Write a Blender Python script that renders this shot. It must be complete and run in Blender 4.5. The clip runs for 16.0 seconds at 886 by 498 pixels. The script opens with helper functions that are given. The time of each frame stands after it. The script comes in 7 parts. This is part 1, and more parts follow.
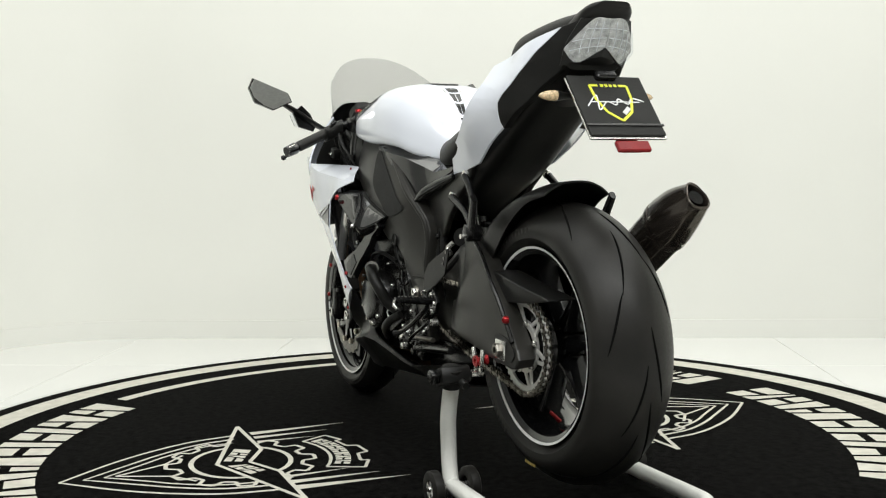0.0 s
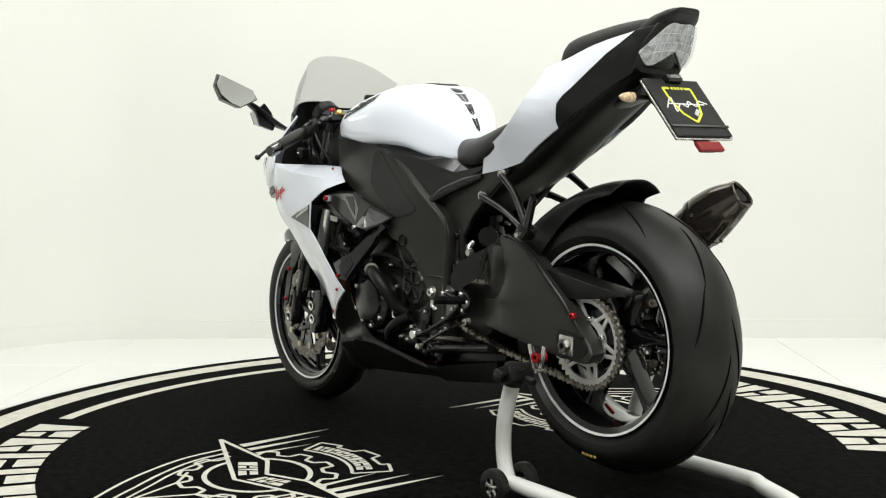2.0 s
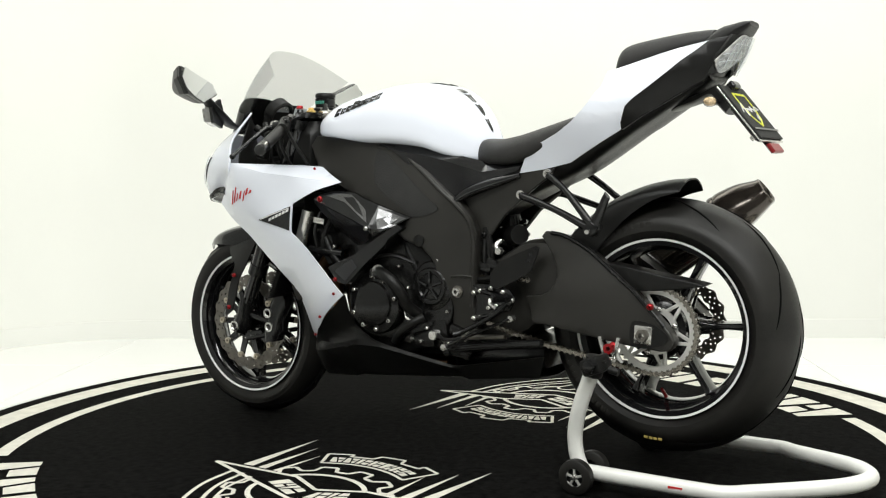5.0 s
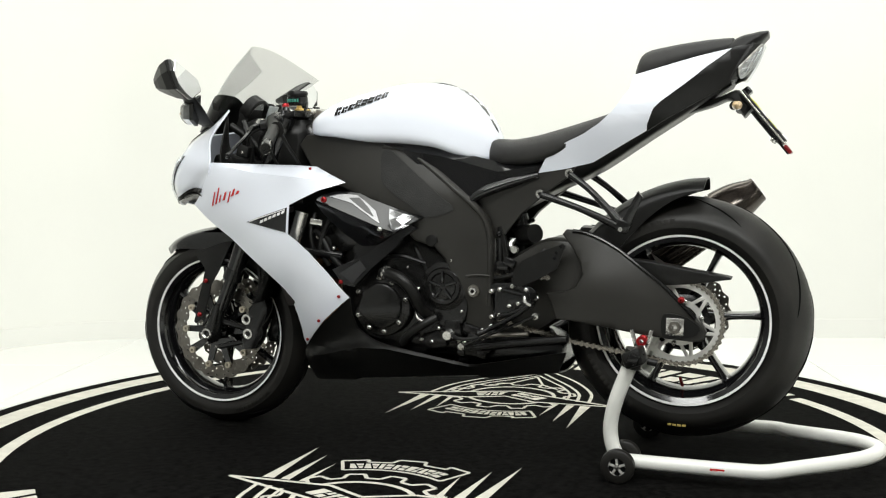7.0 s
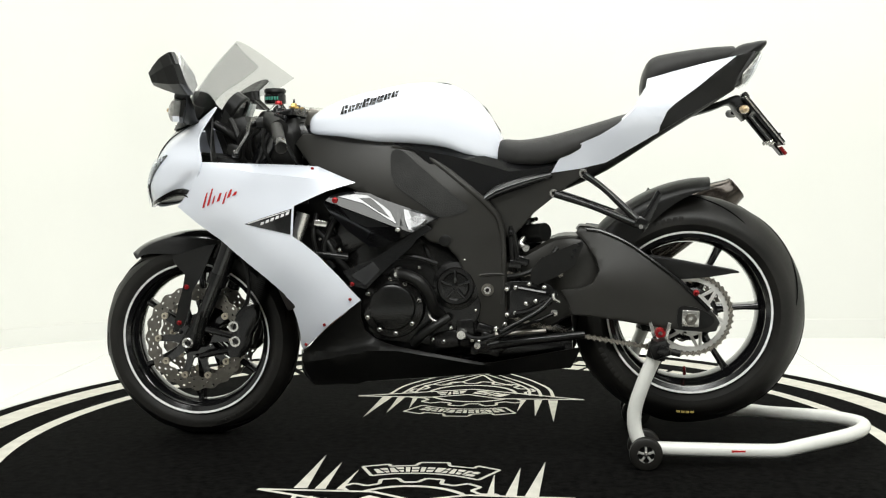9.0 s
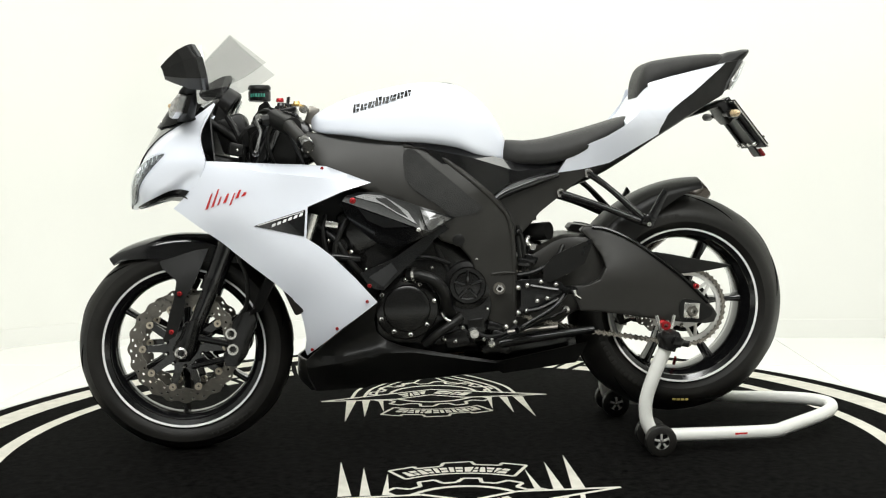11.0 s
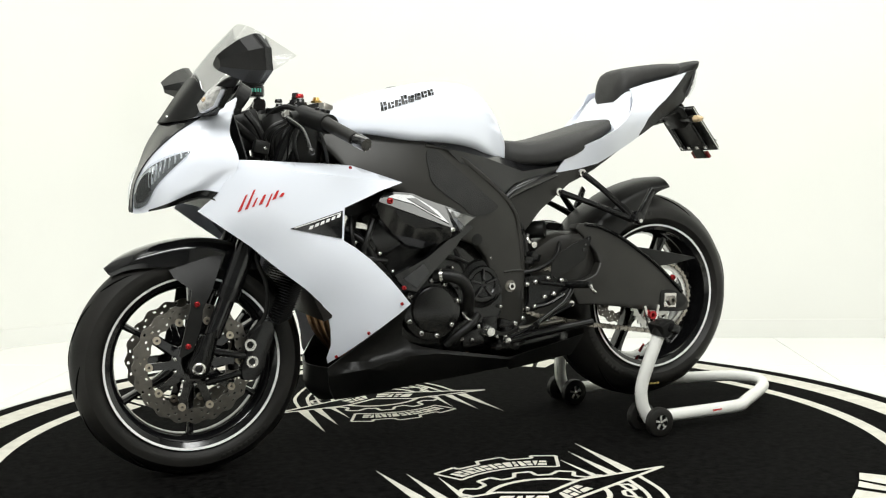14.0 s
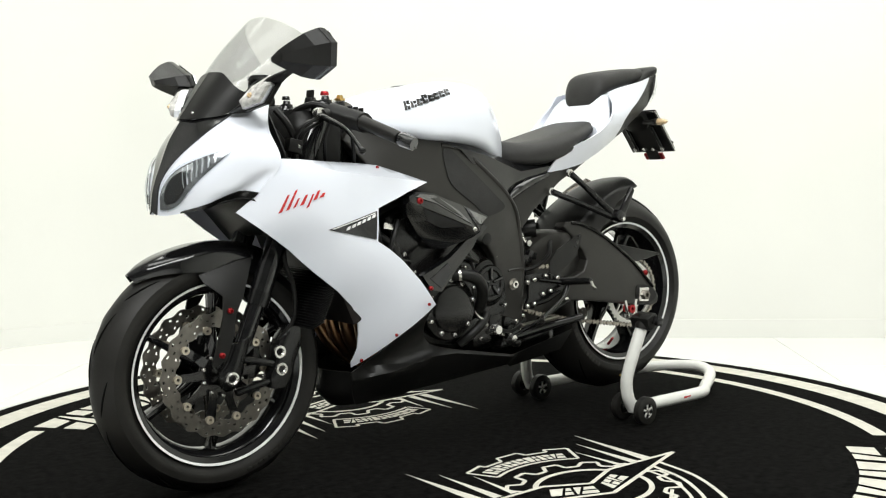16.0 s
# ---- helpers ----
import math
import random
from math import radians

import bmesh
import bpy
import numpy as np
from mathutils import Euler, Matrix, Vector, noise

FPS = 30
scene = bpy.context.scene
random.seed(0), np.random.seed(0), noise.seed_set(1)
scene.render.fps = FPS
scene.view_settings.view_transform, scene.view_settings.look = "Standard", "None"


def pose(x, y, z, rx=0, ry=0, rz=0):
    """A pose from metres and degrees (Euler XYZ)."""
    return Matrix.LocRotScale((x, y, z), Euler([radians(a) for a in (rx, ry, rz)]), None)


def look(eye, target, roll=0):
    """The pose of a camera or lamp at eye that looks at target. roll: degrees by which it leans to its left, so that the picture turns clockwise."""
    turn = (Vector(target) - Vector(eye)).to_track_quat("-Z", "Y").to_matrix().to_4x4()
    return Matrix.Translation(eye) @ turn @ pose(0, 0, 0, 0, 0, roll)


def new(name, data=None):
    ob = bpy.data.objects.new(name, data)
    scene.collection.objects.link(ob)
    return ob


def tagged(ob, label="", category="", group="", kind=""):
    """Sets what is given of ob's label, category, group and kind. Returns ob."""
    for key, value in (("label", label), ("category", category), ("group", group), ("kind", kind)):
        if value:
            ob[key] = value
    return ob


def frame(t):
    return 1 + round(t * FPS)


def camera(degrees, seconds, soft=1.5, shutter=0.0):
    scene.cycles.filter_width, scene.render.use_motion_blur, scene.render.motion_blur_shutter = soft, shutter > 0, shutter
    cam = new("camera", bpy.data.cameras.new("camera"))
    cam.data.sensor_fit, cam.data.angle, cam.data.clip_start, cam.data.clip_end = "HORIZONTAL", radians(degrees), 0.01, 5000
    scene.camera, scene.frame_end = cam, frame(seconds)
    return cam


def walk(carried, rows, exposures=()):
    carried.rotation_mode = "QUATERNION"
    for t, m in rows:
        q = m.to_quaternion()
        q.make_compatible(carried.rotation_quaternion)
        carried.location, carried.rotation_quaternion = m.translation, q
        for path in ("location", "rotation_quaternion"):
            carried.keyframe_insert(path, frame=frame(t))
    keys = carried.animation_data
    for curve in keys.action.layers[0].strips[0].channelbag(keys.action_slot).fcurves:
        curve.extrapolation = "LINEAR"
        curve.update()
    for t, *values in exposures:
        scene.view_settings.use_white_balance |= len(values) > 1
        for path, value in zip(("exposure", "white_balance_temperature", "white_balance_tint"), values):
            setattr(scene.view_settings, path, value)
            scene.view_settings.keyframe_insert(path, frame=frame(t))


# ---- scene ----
FOV, EYE_Y, EYE_Z = 46.95, -2.963, 0.782
cam = camera(FOV, 16.0, soft=1.15)
view_pose = look((0, EYE_Y, EYE_Z), (-0.00109, EYE_Y + 0.99719, EYE_Z - 0.07493), -0.706)
walk(cam, [(0.0, view_pose), (16.0, view_pose)], exposures=[(0.0, -0.32), (1.5, -0.24), (3.5, -0.07), (16.0, -0.02)])

# ---- light ----
world = bpy.data.worlds.new("world")
scene.world = world
world.use_nodes = True
world.node_tree.nodes["Background"].inputs[0].default_value = (0.9, 0.95, 1.0, 1)
world.node_tree.nodes["Background"].inputs[1].default_value = 0.05


def unseen_overhead_lamp(x, y, sx, sy, watts, colour, tilt=0.0):
    data = bpy.data.lights.new("unseen_overhead_lamp", "AREA")
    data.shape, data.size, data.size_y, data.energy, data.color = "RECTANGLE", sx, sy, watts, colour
    ob = new("unseen_overhead_lamp", data)
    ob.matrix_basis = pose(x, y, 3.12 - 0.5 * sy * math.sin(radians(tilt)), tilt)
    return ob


unseen_overhead_lamp(0.55, 0.9, 5.0, 1.0, 66, (0.985, 1.0, 0.945))
unseen_overhead_lamp(0.3, -0.9, 4.6, 0.9, 56, (0.985, 1.0, 0.965))
# added front fill, out of view, tilted at the bike's near side
unseen_overhead_lamp(0.0, -2.9, 4.2, 0.6, 122, (0.985, 1.0, 0.975), 38)


# ---- materials ----
def mat(name, colour, rough=0.5, metal=0.0, coat=0.0, vary=0.12, scale=30.0, bump=0.0, fine=300.0, spec=0.5):
    m = bpy.data.materials.new(name)
    m.use_nodes = True
    nt = m.node_tree
    b = nt.nodes["Principled BSDF"]
    b.inputs["Metallic"].default_value = metal
    b.inputs["Coat Weight"].default_value = coat
    b.inputs["Coat Roughness"].default_value = 0.04
    b.inputs["Specular IOR Level"].default_value = spec
    tc = nt.nodes.new("ShaderNodeTexCoord")
    n1 = nt.nodes.new("ShaderNodeTexNoise")
    n1.inputs["Scale"].default_value, n1.inputs["Detail"].default_value = scale, 6
    n2 = nt.nodes.new("ShaderNodeTexNoise")
    n2.inputs["Scale"].default_value, n2.inputs["Detail"].default_value = fine, 3
    nt.links.new(tc.outputs["Object"], n1.inputs["Vector"])
    nt.links.new(tc.outputs["Object"], n2.inputs["Vector"])
    ramp = nt.nodes.new("ShaderNodeMapRange")
    ramp.inputs[1].default_value, ramp.inputs[2].default_value = 0.3, 0.7
    ramp.inputs[3].default_value, ramp.inputs[4].default_value = 1 - vary, 1 + vary
    nt.links.new(n1.outputs["Fac"], ramp.inputs[0])
    mul = nt.nodes.new("ShaderNodeVectorMath")
    mul.operation = "SCALE"
    mul.inputs[0].default_value = colour
    nt.links.new(ramp.outputs[0], mul.inputs["Scale"])
    nt.links.new(mul.outputs[0], b.inputs["Base Color"])
    rr = nt.nodes.new("ShaderNodeMapRange")
    rr.inputs[1].default_value, rr.inputs[2].default_value = 0.3, 0.7
    rr.inputs[3].default_value, rr.inputs[4].default_value = rough * 0.85, min(1, rough * 1.15)
    nt.links.new(n2.outputs["Fac"], rr.inputs[0])
    nt.links.new(rr.outputs[0], b.inputs["Roughness"])
    if bump:
        bp = nt.nodes.new("ShaderNodeBump")
        bp.inputs["Strength"].default_value, bp.inputs["Distance"].default_value = bump, 0.002
        nt.links.new(n2.outputs["Fac"], bp.inputs["Height"])
        nt.links.new(bp.outputs[0], b.inputs["Normal"])
    return m


def glass_mat(name, colour, rough=0.02):
    m = bpy.data.materials.new(name)
    m.use_nodes = True
    nt = m.node_tree
    out = nt.nodes["Material Output"]
    nt.nodes.remove(nt.nodes["Principled BSDF"])
    clear = nt.nodes.new("ShaderNodeBsdfTransparent")
    clear.inputs[0].default_value = (*colour, 1)
    gloss = nt.nodes.new("ShaderNodeBsdfGlossy")
    gloss.inputs["Roughness"].default_value = rough
    face = nt.nodes.new("ShaderNodeLayerWeight")
    face.inputs[0].default_value = 0.5
    power = nt.nodes.new("ShaderNodeMath")
    power.operation = "POWER"
    power.inputs[1].default_value = 4.0
    nt.links.new(face.outputs["Facing"], power.inputs[0])
    fres = nt.nodes.new("ShaderNodeMapRange")
    fres.inputs[3].default_value, fres.inputs[4].default_value = 0.015, 0.22
    nt.links.new(power.outputs[0], fres.inputs[0])
    mix = nt.nodes.new("ShaderNodeMixShader")
    nt.links.new(fres.outputs[0], mix.inputs[0])
    nt.links.new(clear.outputs[0], mix.inputs[1])
    nt.links.new(gloss.outputs[0], mix.inputs[2])
    nt.links.new(mix.outputs[0], out.inputs[0])
    return m


WHITE = mat("white_paint", (0.80, 0.83, 0.91), 0.22, coat=0.7, vary=0.015, scale=3)
PEARL = mat("pearl_grey_paint", (0.42, 0.43, 0.46), 0.3, coat=0.5, vary=0.03)
GLOSS = mat("gloss_black", (0.006, 0.006, 0.0065), 0.12, coat=0.3, vary=0.1)
SATIN = mat("satin_black", (0.006, 0.006, 0.006), 0.20, vary=0.2, bump=0.04, spec=0.42)
PLASTIC = mat("matte_black_plastic", (0.0075, 0.0074, 0.0069), 0.36, vary=0.2, bump=0.12, fine=600, spec=0.25)
FRAME = mat("frame_dark_grey", (0.021, 0.020, 0.0175), 0.36, metal=0.15, vary=0.1, scale=8, bump=0.05, fine=500, spec=0.42)
ENGINE = mat("engine_black", (0.007, 0.0068, 0.0065), 0.22, metal=0.1, vary=0.3, bump=0.08, spec=0.42)
RUBBER = mat("tyre_rubber", (0.0115, 0.0108, 0.0095), 0.46, vary=0.4, scale=9, bump=0.10, fine=250, spec=0.32)
SEAT = mat("seat_vinyl", (0.027, 0.0265, 0.0255), 0.46, vary=0.12, bump=0.25, fine=700, spec=0.25)
STEEL = mat("steel", (0.70, 0.69, 0.66), 0.24, metal=0.95, vary=0.05)
BUTTON = mat("champagne_button", (0.60, 0.54, 0.44), 0.35, metal=0.8)
HEADREF = mat("headlight_bowl", (0.26, 0.265, 0.27), 0.2, metal=0.7, vary=0.5, scale=45)
CLEAR = mat("white_lamp_bowl", (0.52, 0.51, 0.49), 0.25, vary=0.40, scale=75, bump=0.25, fine=160)
SPROCKET = mat("bright_sprocket", (0.72, 0.71, 0.68), 0.36, metal=0.55, vary=0.08)
DISC = mat("brake_disc_steel", (0.20, 0.188, 0.168), 0.36, metal=1.0, vary=0.15, scale=60)
BRASS = mat("gold_anodised", (0.62, 0.42, 0.14), 0.3, metal=1.0)
RED = mat("red_anodised", (0.34, 0.015, 0.018), 0.28, metal=0.6)
REDPRINT = mat("red_print", (0.55, 0.02, 0.02), 0.35)
REDREFL = mat("red_reflector", (0.20, 0.006, 0.008), 0.32, spec=0.3)
AMBER = mat("amber_lens", (0.62, 0.46, 0.27), 0.15, coat=0.6, vary=0.5, scale=160)
HEADER = mat("bronzed_exhaust", (0.30, 0.18, 0.10), 0.33, metal=1.0, vary=0.35, scale=14)
CARBON = mat("dark_muffler", (0.070, 0.058, 0.048), 0.18, metal=0.7, coat=0.4, vary=0.2)
STAND = mat("white_enamel_tube", (0.80, 0.80, 0.76), 0.30, coat=0.3, vary=0.04, scale=18)
MAT = mat("black_carpet", (0.0042, 0.0041, 0.0038), 0.95, vary=0.9, scale=45, bump=0.6, fine=420, spec=0.02)
PRINT = mat("cream_carpet_print", (0.62, 0.60, 0.53), 0.9, vary=0.10, scale=25, bump=0.5, fine=420, spec=0.15)
TABLE = mat("turntable_edge", (0.50, 0.50, 0.48), 0.4, metal=0.4, vary=0.3, scale=14)
WALL = mat("white_wall", (0.83, 0.83, 0.79), 0.8, vary=0.012, scale=1.5, bump=0.05, fine=60)
TILE = mat("white_floor_tile", (0.84, 0.84, 0.82), 0.16, vary=0.012, scale=2.0)
GROUT = mat("tile_grout", (0.62, 0.62, 0.58), 0.8)
MIRROR = mat("mirror_glass", (0.80, 0.81, 0.82), 0.015, metal=1.0, vary=0.0)
SCREEN = glass_mat("smoked_screen", (0.85, 0.85, 0.855), 0.08)
DARK = mat("unseen_ceiling_tone", (0.45, 0.45, 0.435), 0.8)
SIDEWALL = mat("dimmed_unseen_wall", (0.30, 0.30, 0.29), 0.8)
GREYWALL = mat("grey_unseen_wall", (0.20, 0.20, 0.193), 0.8)
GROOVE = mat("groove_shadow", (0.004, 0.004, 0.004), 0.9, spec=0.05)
LENS = glass_mat("clear_lens", (0.93, 0.94, 0.95))
REFLECT = mat("lamp_reflector", (0.80, 0.81, 0.82), 0.34, metal=1.0, vary=0.2, scale=50)
SILVERPRINT = mat("silver_print", (0.55, 0.55, 0.56), 0.35, metal=0.4)
SHEEN = mat("reflection_sheen", (0.24, 0.24, 0.245), 0.16, metal=1.0, vary=0.1)
DIMSHEEN = mat("dim_grey_sheen", (0.05, 0.05, 0.052), 0.22, metal=0.6, vary=0.1)
WHITEPRINT = mat("white_print", (0.8, 0.8, 0.8), 0.4)
YELLOW = mat("yellow_print", (0.75, 0.78, 0.04), 0.4)
GOLDPRINT = mat("dull_gold_print", (0.40, 0.30, 0.08), 0.5)
DISPLAY = mat("dial_face", (0.42, 0.45, 0.45), 0.25, coat=0.4)
GREENPRINT = mat("green_print", (0.05, 0.30, 0.22), 0.5)
FIN = mat("radiator_core", (0.02, 0.017, 0.016), 0.5, metal=0.5)
STRIPE = mat("rim_tape", (0.80, 0.80, 0.79), 0.35)
PAD = mat("grip_pad", (0.026, 0.026, 0.025), 0.7, bump=0.6, fine=350, spec=0.2)


# ---- mesh helpers ----
def link(name, bm, material, parent=None, label="", smooth=True):
    bmesh.ops.recalc_face_normals(bm, faces=bm.faces)
    me = bpy.data.meshes.new(name)
    bm.to_mesh(me)
    bm.free()
    if smooth:
        me.polygons.foreach_set("use_smooth", [True] * len(me.polygons))
        me.set_sharp_from_angle(angle=radians(38))
    me.materials.append(material)
    ob = new(name, me)
    ob.parent = parent
    if label:
        ob["label"] = label
    return ob


def part(name, bm, material, parent, label="", both=False, smooth=True):
    """One mesh under its thing; both: the mirrored one for the other side too."""
    ob = link(name, bm, material, parent, label, smooth)
    if both:
        other = bmesh.new()
        other.from_mesh(ob.data)
        for v in other.verts:
            v.co.y = -v.co.y
        link(name, other, material, parent, label, smooth)
    return ob


def catmull(pts, n, closed=False):
    pts = [Vector(p) for p in pts]
    m = len(pts)
    segs = m if closed else m - 1
    out = []
    total = n if closed else n - 1
    for i in range(n):
        s = i * segs / total
        k = min(int(s), segs - 1)
        f = s - k
        if closed:
            a, b, c, d = (pts[(k + j) % m] for j in (-1, 0, 1, 2))
        else:
            b, c = pts[k], pts[k + 1]
            a = pts[k - 1] if k > 0 else b * 2 - c
            d = pts[k + 2] if k + 2 < m else c * 2 - b
        out.append(0.5 * ((2 * b) + (c - a) * f + (2 * a - 5 * b + 4 * c - d) * f * f + (3 * b - a - 3 * c + d) * f ** 3))
    return out


def bm_grid(grid, close_u=False, close_v=False, caps=False):
    bm = bmesh.new()
    vs = [[bm.verts.new(p) for p in row] for row in grid]
    nu, nv = len(vs), len(vs[0])
    for i in range(nu if close_u else nu - 1):
        for j in range(nv if close_v else nv - 1):
            q = [vs[i][j], vs[(i + 1) % nu][j], vs[(i + 1) % nu][(j + 1) % nv], vs[i][(j + 1) % nv]]
            bm.faces.new(q)
    if caps:
        bm.faces.new(vs[0])
        bm.faces.new(vs[-1])
    return bm


def lathe(profile, centre, segs=64, axis="y", closed=True):
    """A turned body; profile: (radius, place along the axis)."""
    c = Vector(centre)
    grid = []
    for k in range(segs):
        a = 2 * math.pi * k / segs
        row = []
        for r, s in profile:
            u, v = r * math.cos(a), r * math.sin(a)
            row.append(c + Vector({"y": (u, s, v), "x": (s, u, v), "z": (u, v, s)}[axis]))
        grid.append(row)
    return bm_grid(grid, close_u=True, close_v=closed)


def tube(path, radius, n=0, segs=12, closed=False, smooth=True):
    """A round bar along a path; radius: one, or one a point."""
    rad = radius if isinstance(radius, (list, tuple)) else [radius] * len(path)
    n = n or (max(2, 6 * (len(path) - 1)) if smooth and len(path) > 2 else len(path))
    pts = catmull(path, n, closed) if len(path) > 2 and smooth else [Vector(p) for p in path]
    rads = [np.interp(i / (len(pts) - 1) * (len(rad) - 1), range(len(rad)), rad) for i in range(len(pts))]
    grid, side = [], None
    for i, p in enumerate(pts):
        if closed:
            d = pts[(i + 1) % len(pts)] - pts[i - 1]
        else:
            d = pts[min(i + 1, len(pts) - 1)] - pts[max(i - 1, 0)]
        d.normalize()
        if side is None:
            side = d.orthogonal()
        side = (side - d * side.dot(d)).normalized()
        up = d.cross(side)
        grid.append([p + (side * math.cos(2 * math.pi * k / segs) + up * math.sin(2 * math.pi * k / segs)) * rads[i] for k in range(segs)])
    return bm_grid(grid, close_u=closed, close_v=True, caps=not closed)


def box(centre, size, rot=(0, 0, 0), bevel=0.004, segs=2):
    bm = bmesh.new()
    bmesh.ops.create_cube(bm, size=1)
    for v in bm.verts:
        v.co = Vector((v.co.x * size[0], v.co.y * size[1], v.co.z * size[2]))
    if bevel:
        bmesh.ops.bevel(bm, geom=list(bm.edges), offset=min(bevel, min(size) * 0.4), segments=segs, affect="EDGES", profile=0.5)
    bm.transform(pose(*centre, *rot))
    return bm


def rounded(outline, n):
    """A closed outline smoothed through its corners."""
    return [tuple(p)[:2] for p in catmull([(x, z, 0) for x, z in outline], n, True)]


def panel(outline, depth, thick, step=0.025, inward=1.0, bevel=0.0, cuts=()):
    """A curved sheet: an outline in x, z; depth(x, z) gives y; thick goes inwards."""
    bm = bmesh.new()
    bm.faces.new([bm.verts.new((x, 0, z)) for x, z in outline]).normal_update()
    bmesh.ops.triangulate(bm, faces=bm.faces[:])
    xs, zs = [p[0] for p in outline], [p[1] for p in outline]
    for lo, hi, no in ((min(xs), max(xs), (1, 0, 0)), (min(zs), max(zs), (0, 0, 1))):
        s = math.floor(lo / step) * step + step
        while s < hi:
            bmesh.ops.bisect_plane(bm, geom=bm.verts[:] + bm.edges[:] + bm.faces[:], plane_co=(s * no[0], 0, s * no[2]), plane_no=no)
            s += step
    for x0, z0, x1, z1 in cuts:
        bmesh.ops.bisect_plane(bm, geom=bm.verts[:] + bm.edges[:] + bm.faces[:], plane_co=(x0, 0, z0), plane_no=(z1 - z0, 0, x0 - x1))
    edge = [e for e in bm.edges if len(e.link_faces) == 1]
    away = {}
    for e in edge:
        p, q = e.verts
        other = e.link_faces[0].calc_center_median()
        side = Vector((q.co.z - p.co.z, 0, p.co.x - q.co.x)).normalized()
        if side.dot(p.co - other) < 0:
            side = -side
        for v in (p, q):
            away[v] = away.get(v, Vector((0, 0, 0))) + side
    for v in bm.verts:
        v.co.y = depth(v.co.x, v.co.z)
    faces = bm.faces[:]
    made = bmesh.ops.duplicate(bm, geom=bm.verts[:] + bm.edges[:] + bm.faces[:])
    vmap = made["vert_map"]
    for v in {v for f in faces for v in f.verts}:
        vmap[v].co.y = v.co.y + thick * inward
    rings = [{v: v for v in away}]
    if bevel:
        for turn in (30, 60, 90):
            c, k = 1 - math.cos(radians(turn)), math.sin(radians(turn))
            ring = {}
            for v, n in away.items():
                out = n.normalized() if n.length > 1e-6 else n
                ring[v] = bm.verts.new(v.co + out * (bevel * 0.6 * k) + Vector((0, bevel * inward * c, 0)))
            rings.append(ring)
    rings.append({v: vmap[v] for v in away})
    for e in edge:
        p, q = e.verts
        for r0, r1 in zip(rings, rings[1:]):
            bm.faces.new((r0[p], r0[q], r1[q], r1[p]))
    return bm


def flat(y):
    return lambda x, z: y


def spline(points):
    """A thin plate through (x, z, y)."""
    p = np.array(points, float)
    def kern(d):
        return np.where(d > 0, d * d * np.log(np.maximum(d, 1e-9)), 0)
    n = len(p)
    k = kern(np.hypot(p[:, None, 0] - p[None, :, 0], p[:, None, 1] - p[None, :, 1])) + np.eye(n) * 2e-3
    q = np.c_[np.ones(n), p[:, :2]]
    w = np.linalg.solve(np.block([[k, q], [q.T, np.zeros((3, 3))]]), np.r_[p[:, 2], 0, 0, 0])
    def value(x, z):
        return float(kern(np.hypot(x - p[:, 0], z - p[:, 1])) @ w[:n] + w[n] + w[n + 1] * x + w[n + 2] * z)
    return value


def loft(sections, n_along, n_round):
    """A closed body through closed sections of equal point counts."""
    rings = [catmull(s, n_round, True) for s in sections]
    cols = [catmull([r[j] for r in rings], n_along) for j in range(n_round)]
    return bm_grid([[cols[j][i] for j in range(n_round)] for i in range(n_along)], close_v=True, caps=True)


class Surf:
    """A smooth patch through rows of control points."""

    def __init__(self, rows, flip=False):
        self.sign = -1.0 if flip else 1.0
        self.dense = [catmull(r, 41) for r in rows]
        self.grid = [catmull([d[j] for d in self.dense], 41) for j in range(41)]

    def at(self, u, v, off=0.0):
        u, v = min(max(u, 0), 1) * 40, min(max(v, 0), 1) * 40
        i, j = min(int(u), 39), min(int(v), 39)
        a, b = u - i, v - j
        g = self.grid
        du, dv = g[i + 1][j] - g[i][j], g[i][j + 1] - g[i][j]
        p = g[i][j] * (1 - a) * (1 - b) + g[i + 1][j] * a * (1 - b) + g[i][j + 1] * (1 - a) * b + g[i + 1][j + 1] * a * b
        return p + du.cross(dv).normalized() * (off * self.sign)

    def sheet(self, nu, nv, lo, hi, top=((0, 0), (1, 0)), bottom=((0, 1), (1, 1))):
        """A slab of the patch from offset lo to hi, between two lines in u, v."""
        t = catmull([(a, b, 0) for a, b in top], nu)
        s = catmull([(a, b, 0) for a, b in bottom], nu)
        outer, inner = [], []
        for j in range(nv):
            f = j / (nv - 1)
            uv = [a.lerp(b, f) for a, b in zip(t, s)]
            outer.append([self.at(p.x, p.y, hi) for p in uv])
            inner.append([self.at(p.x, p.y, lo) for p in uv])
        bm = bmesh.new()
        va = [[bm.verts.new(p) for p in r] for r in outer]
        vb = [[bm.verts.new(p) for p in r] for r in inner]
        for j in range(nv - 1):
            for i in range(nu - 1):
                bm.faces.new((va[j][i], va[j][i + 1], va[j + 1][i + 1], va[j + 1][i]))
                bm.faces.new((vb[j][i], vb[j + 1][i], vb[j + 1][i + 1], vb[j][i + 1]))
        for j in range(nv - 1):
            for i in (0, nu - 1):
                bm.faces.new((va[j][i], va[j + 1][i], vb[j + 1][i], vb[j][i]))
        for i in range(nu - 1):
            for j in (0, nv - 1):
                bm.faces.new((va[j][i], va[j][i + 1], vb[j][i + 1], vb[j][i]))
        bmesh.ops.remove_doubles(bm, verts=bm.verts[:], dist=1e-5)
        return bm


def thing(name, label, category, group=""):
    ob = new(name)
    ob.empty_display_size = 0.1
    return tagged(ob, label, category, group)


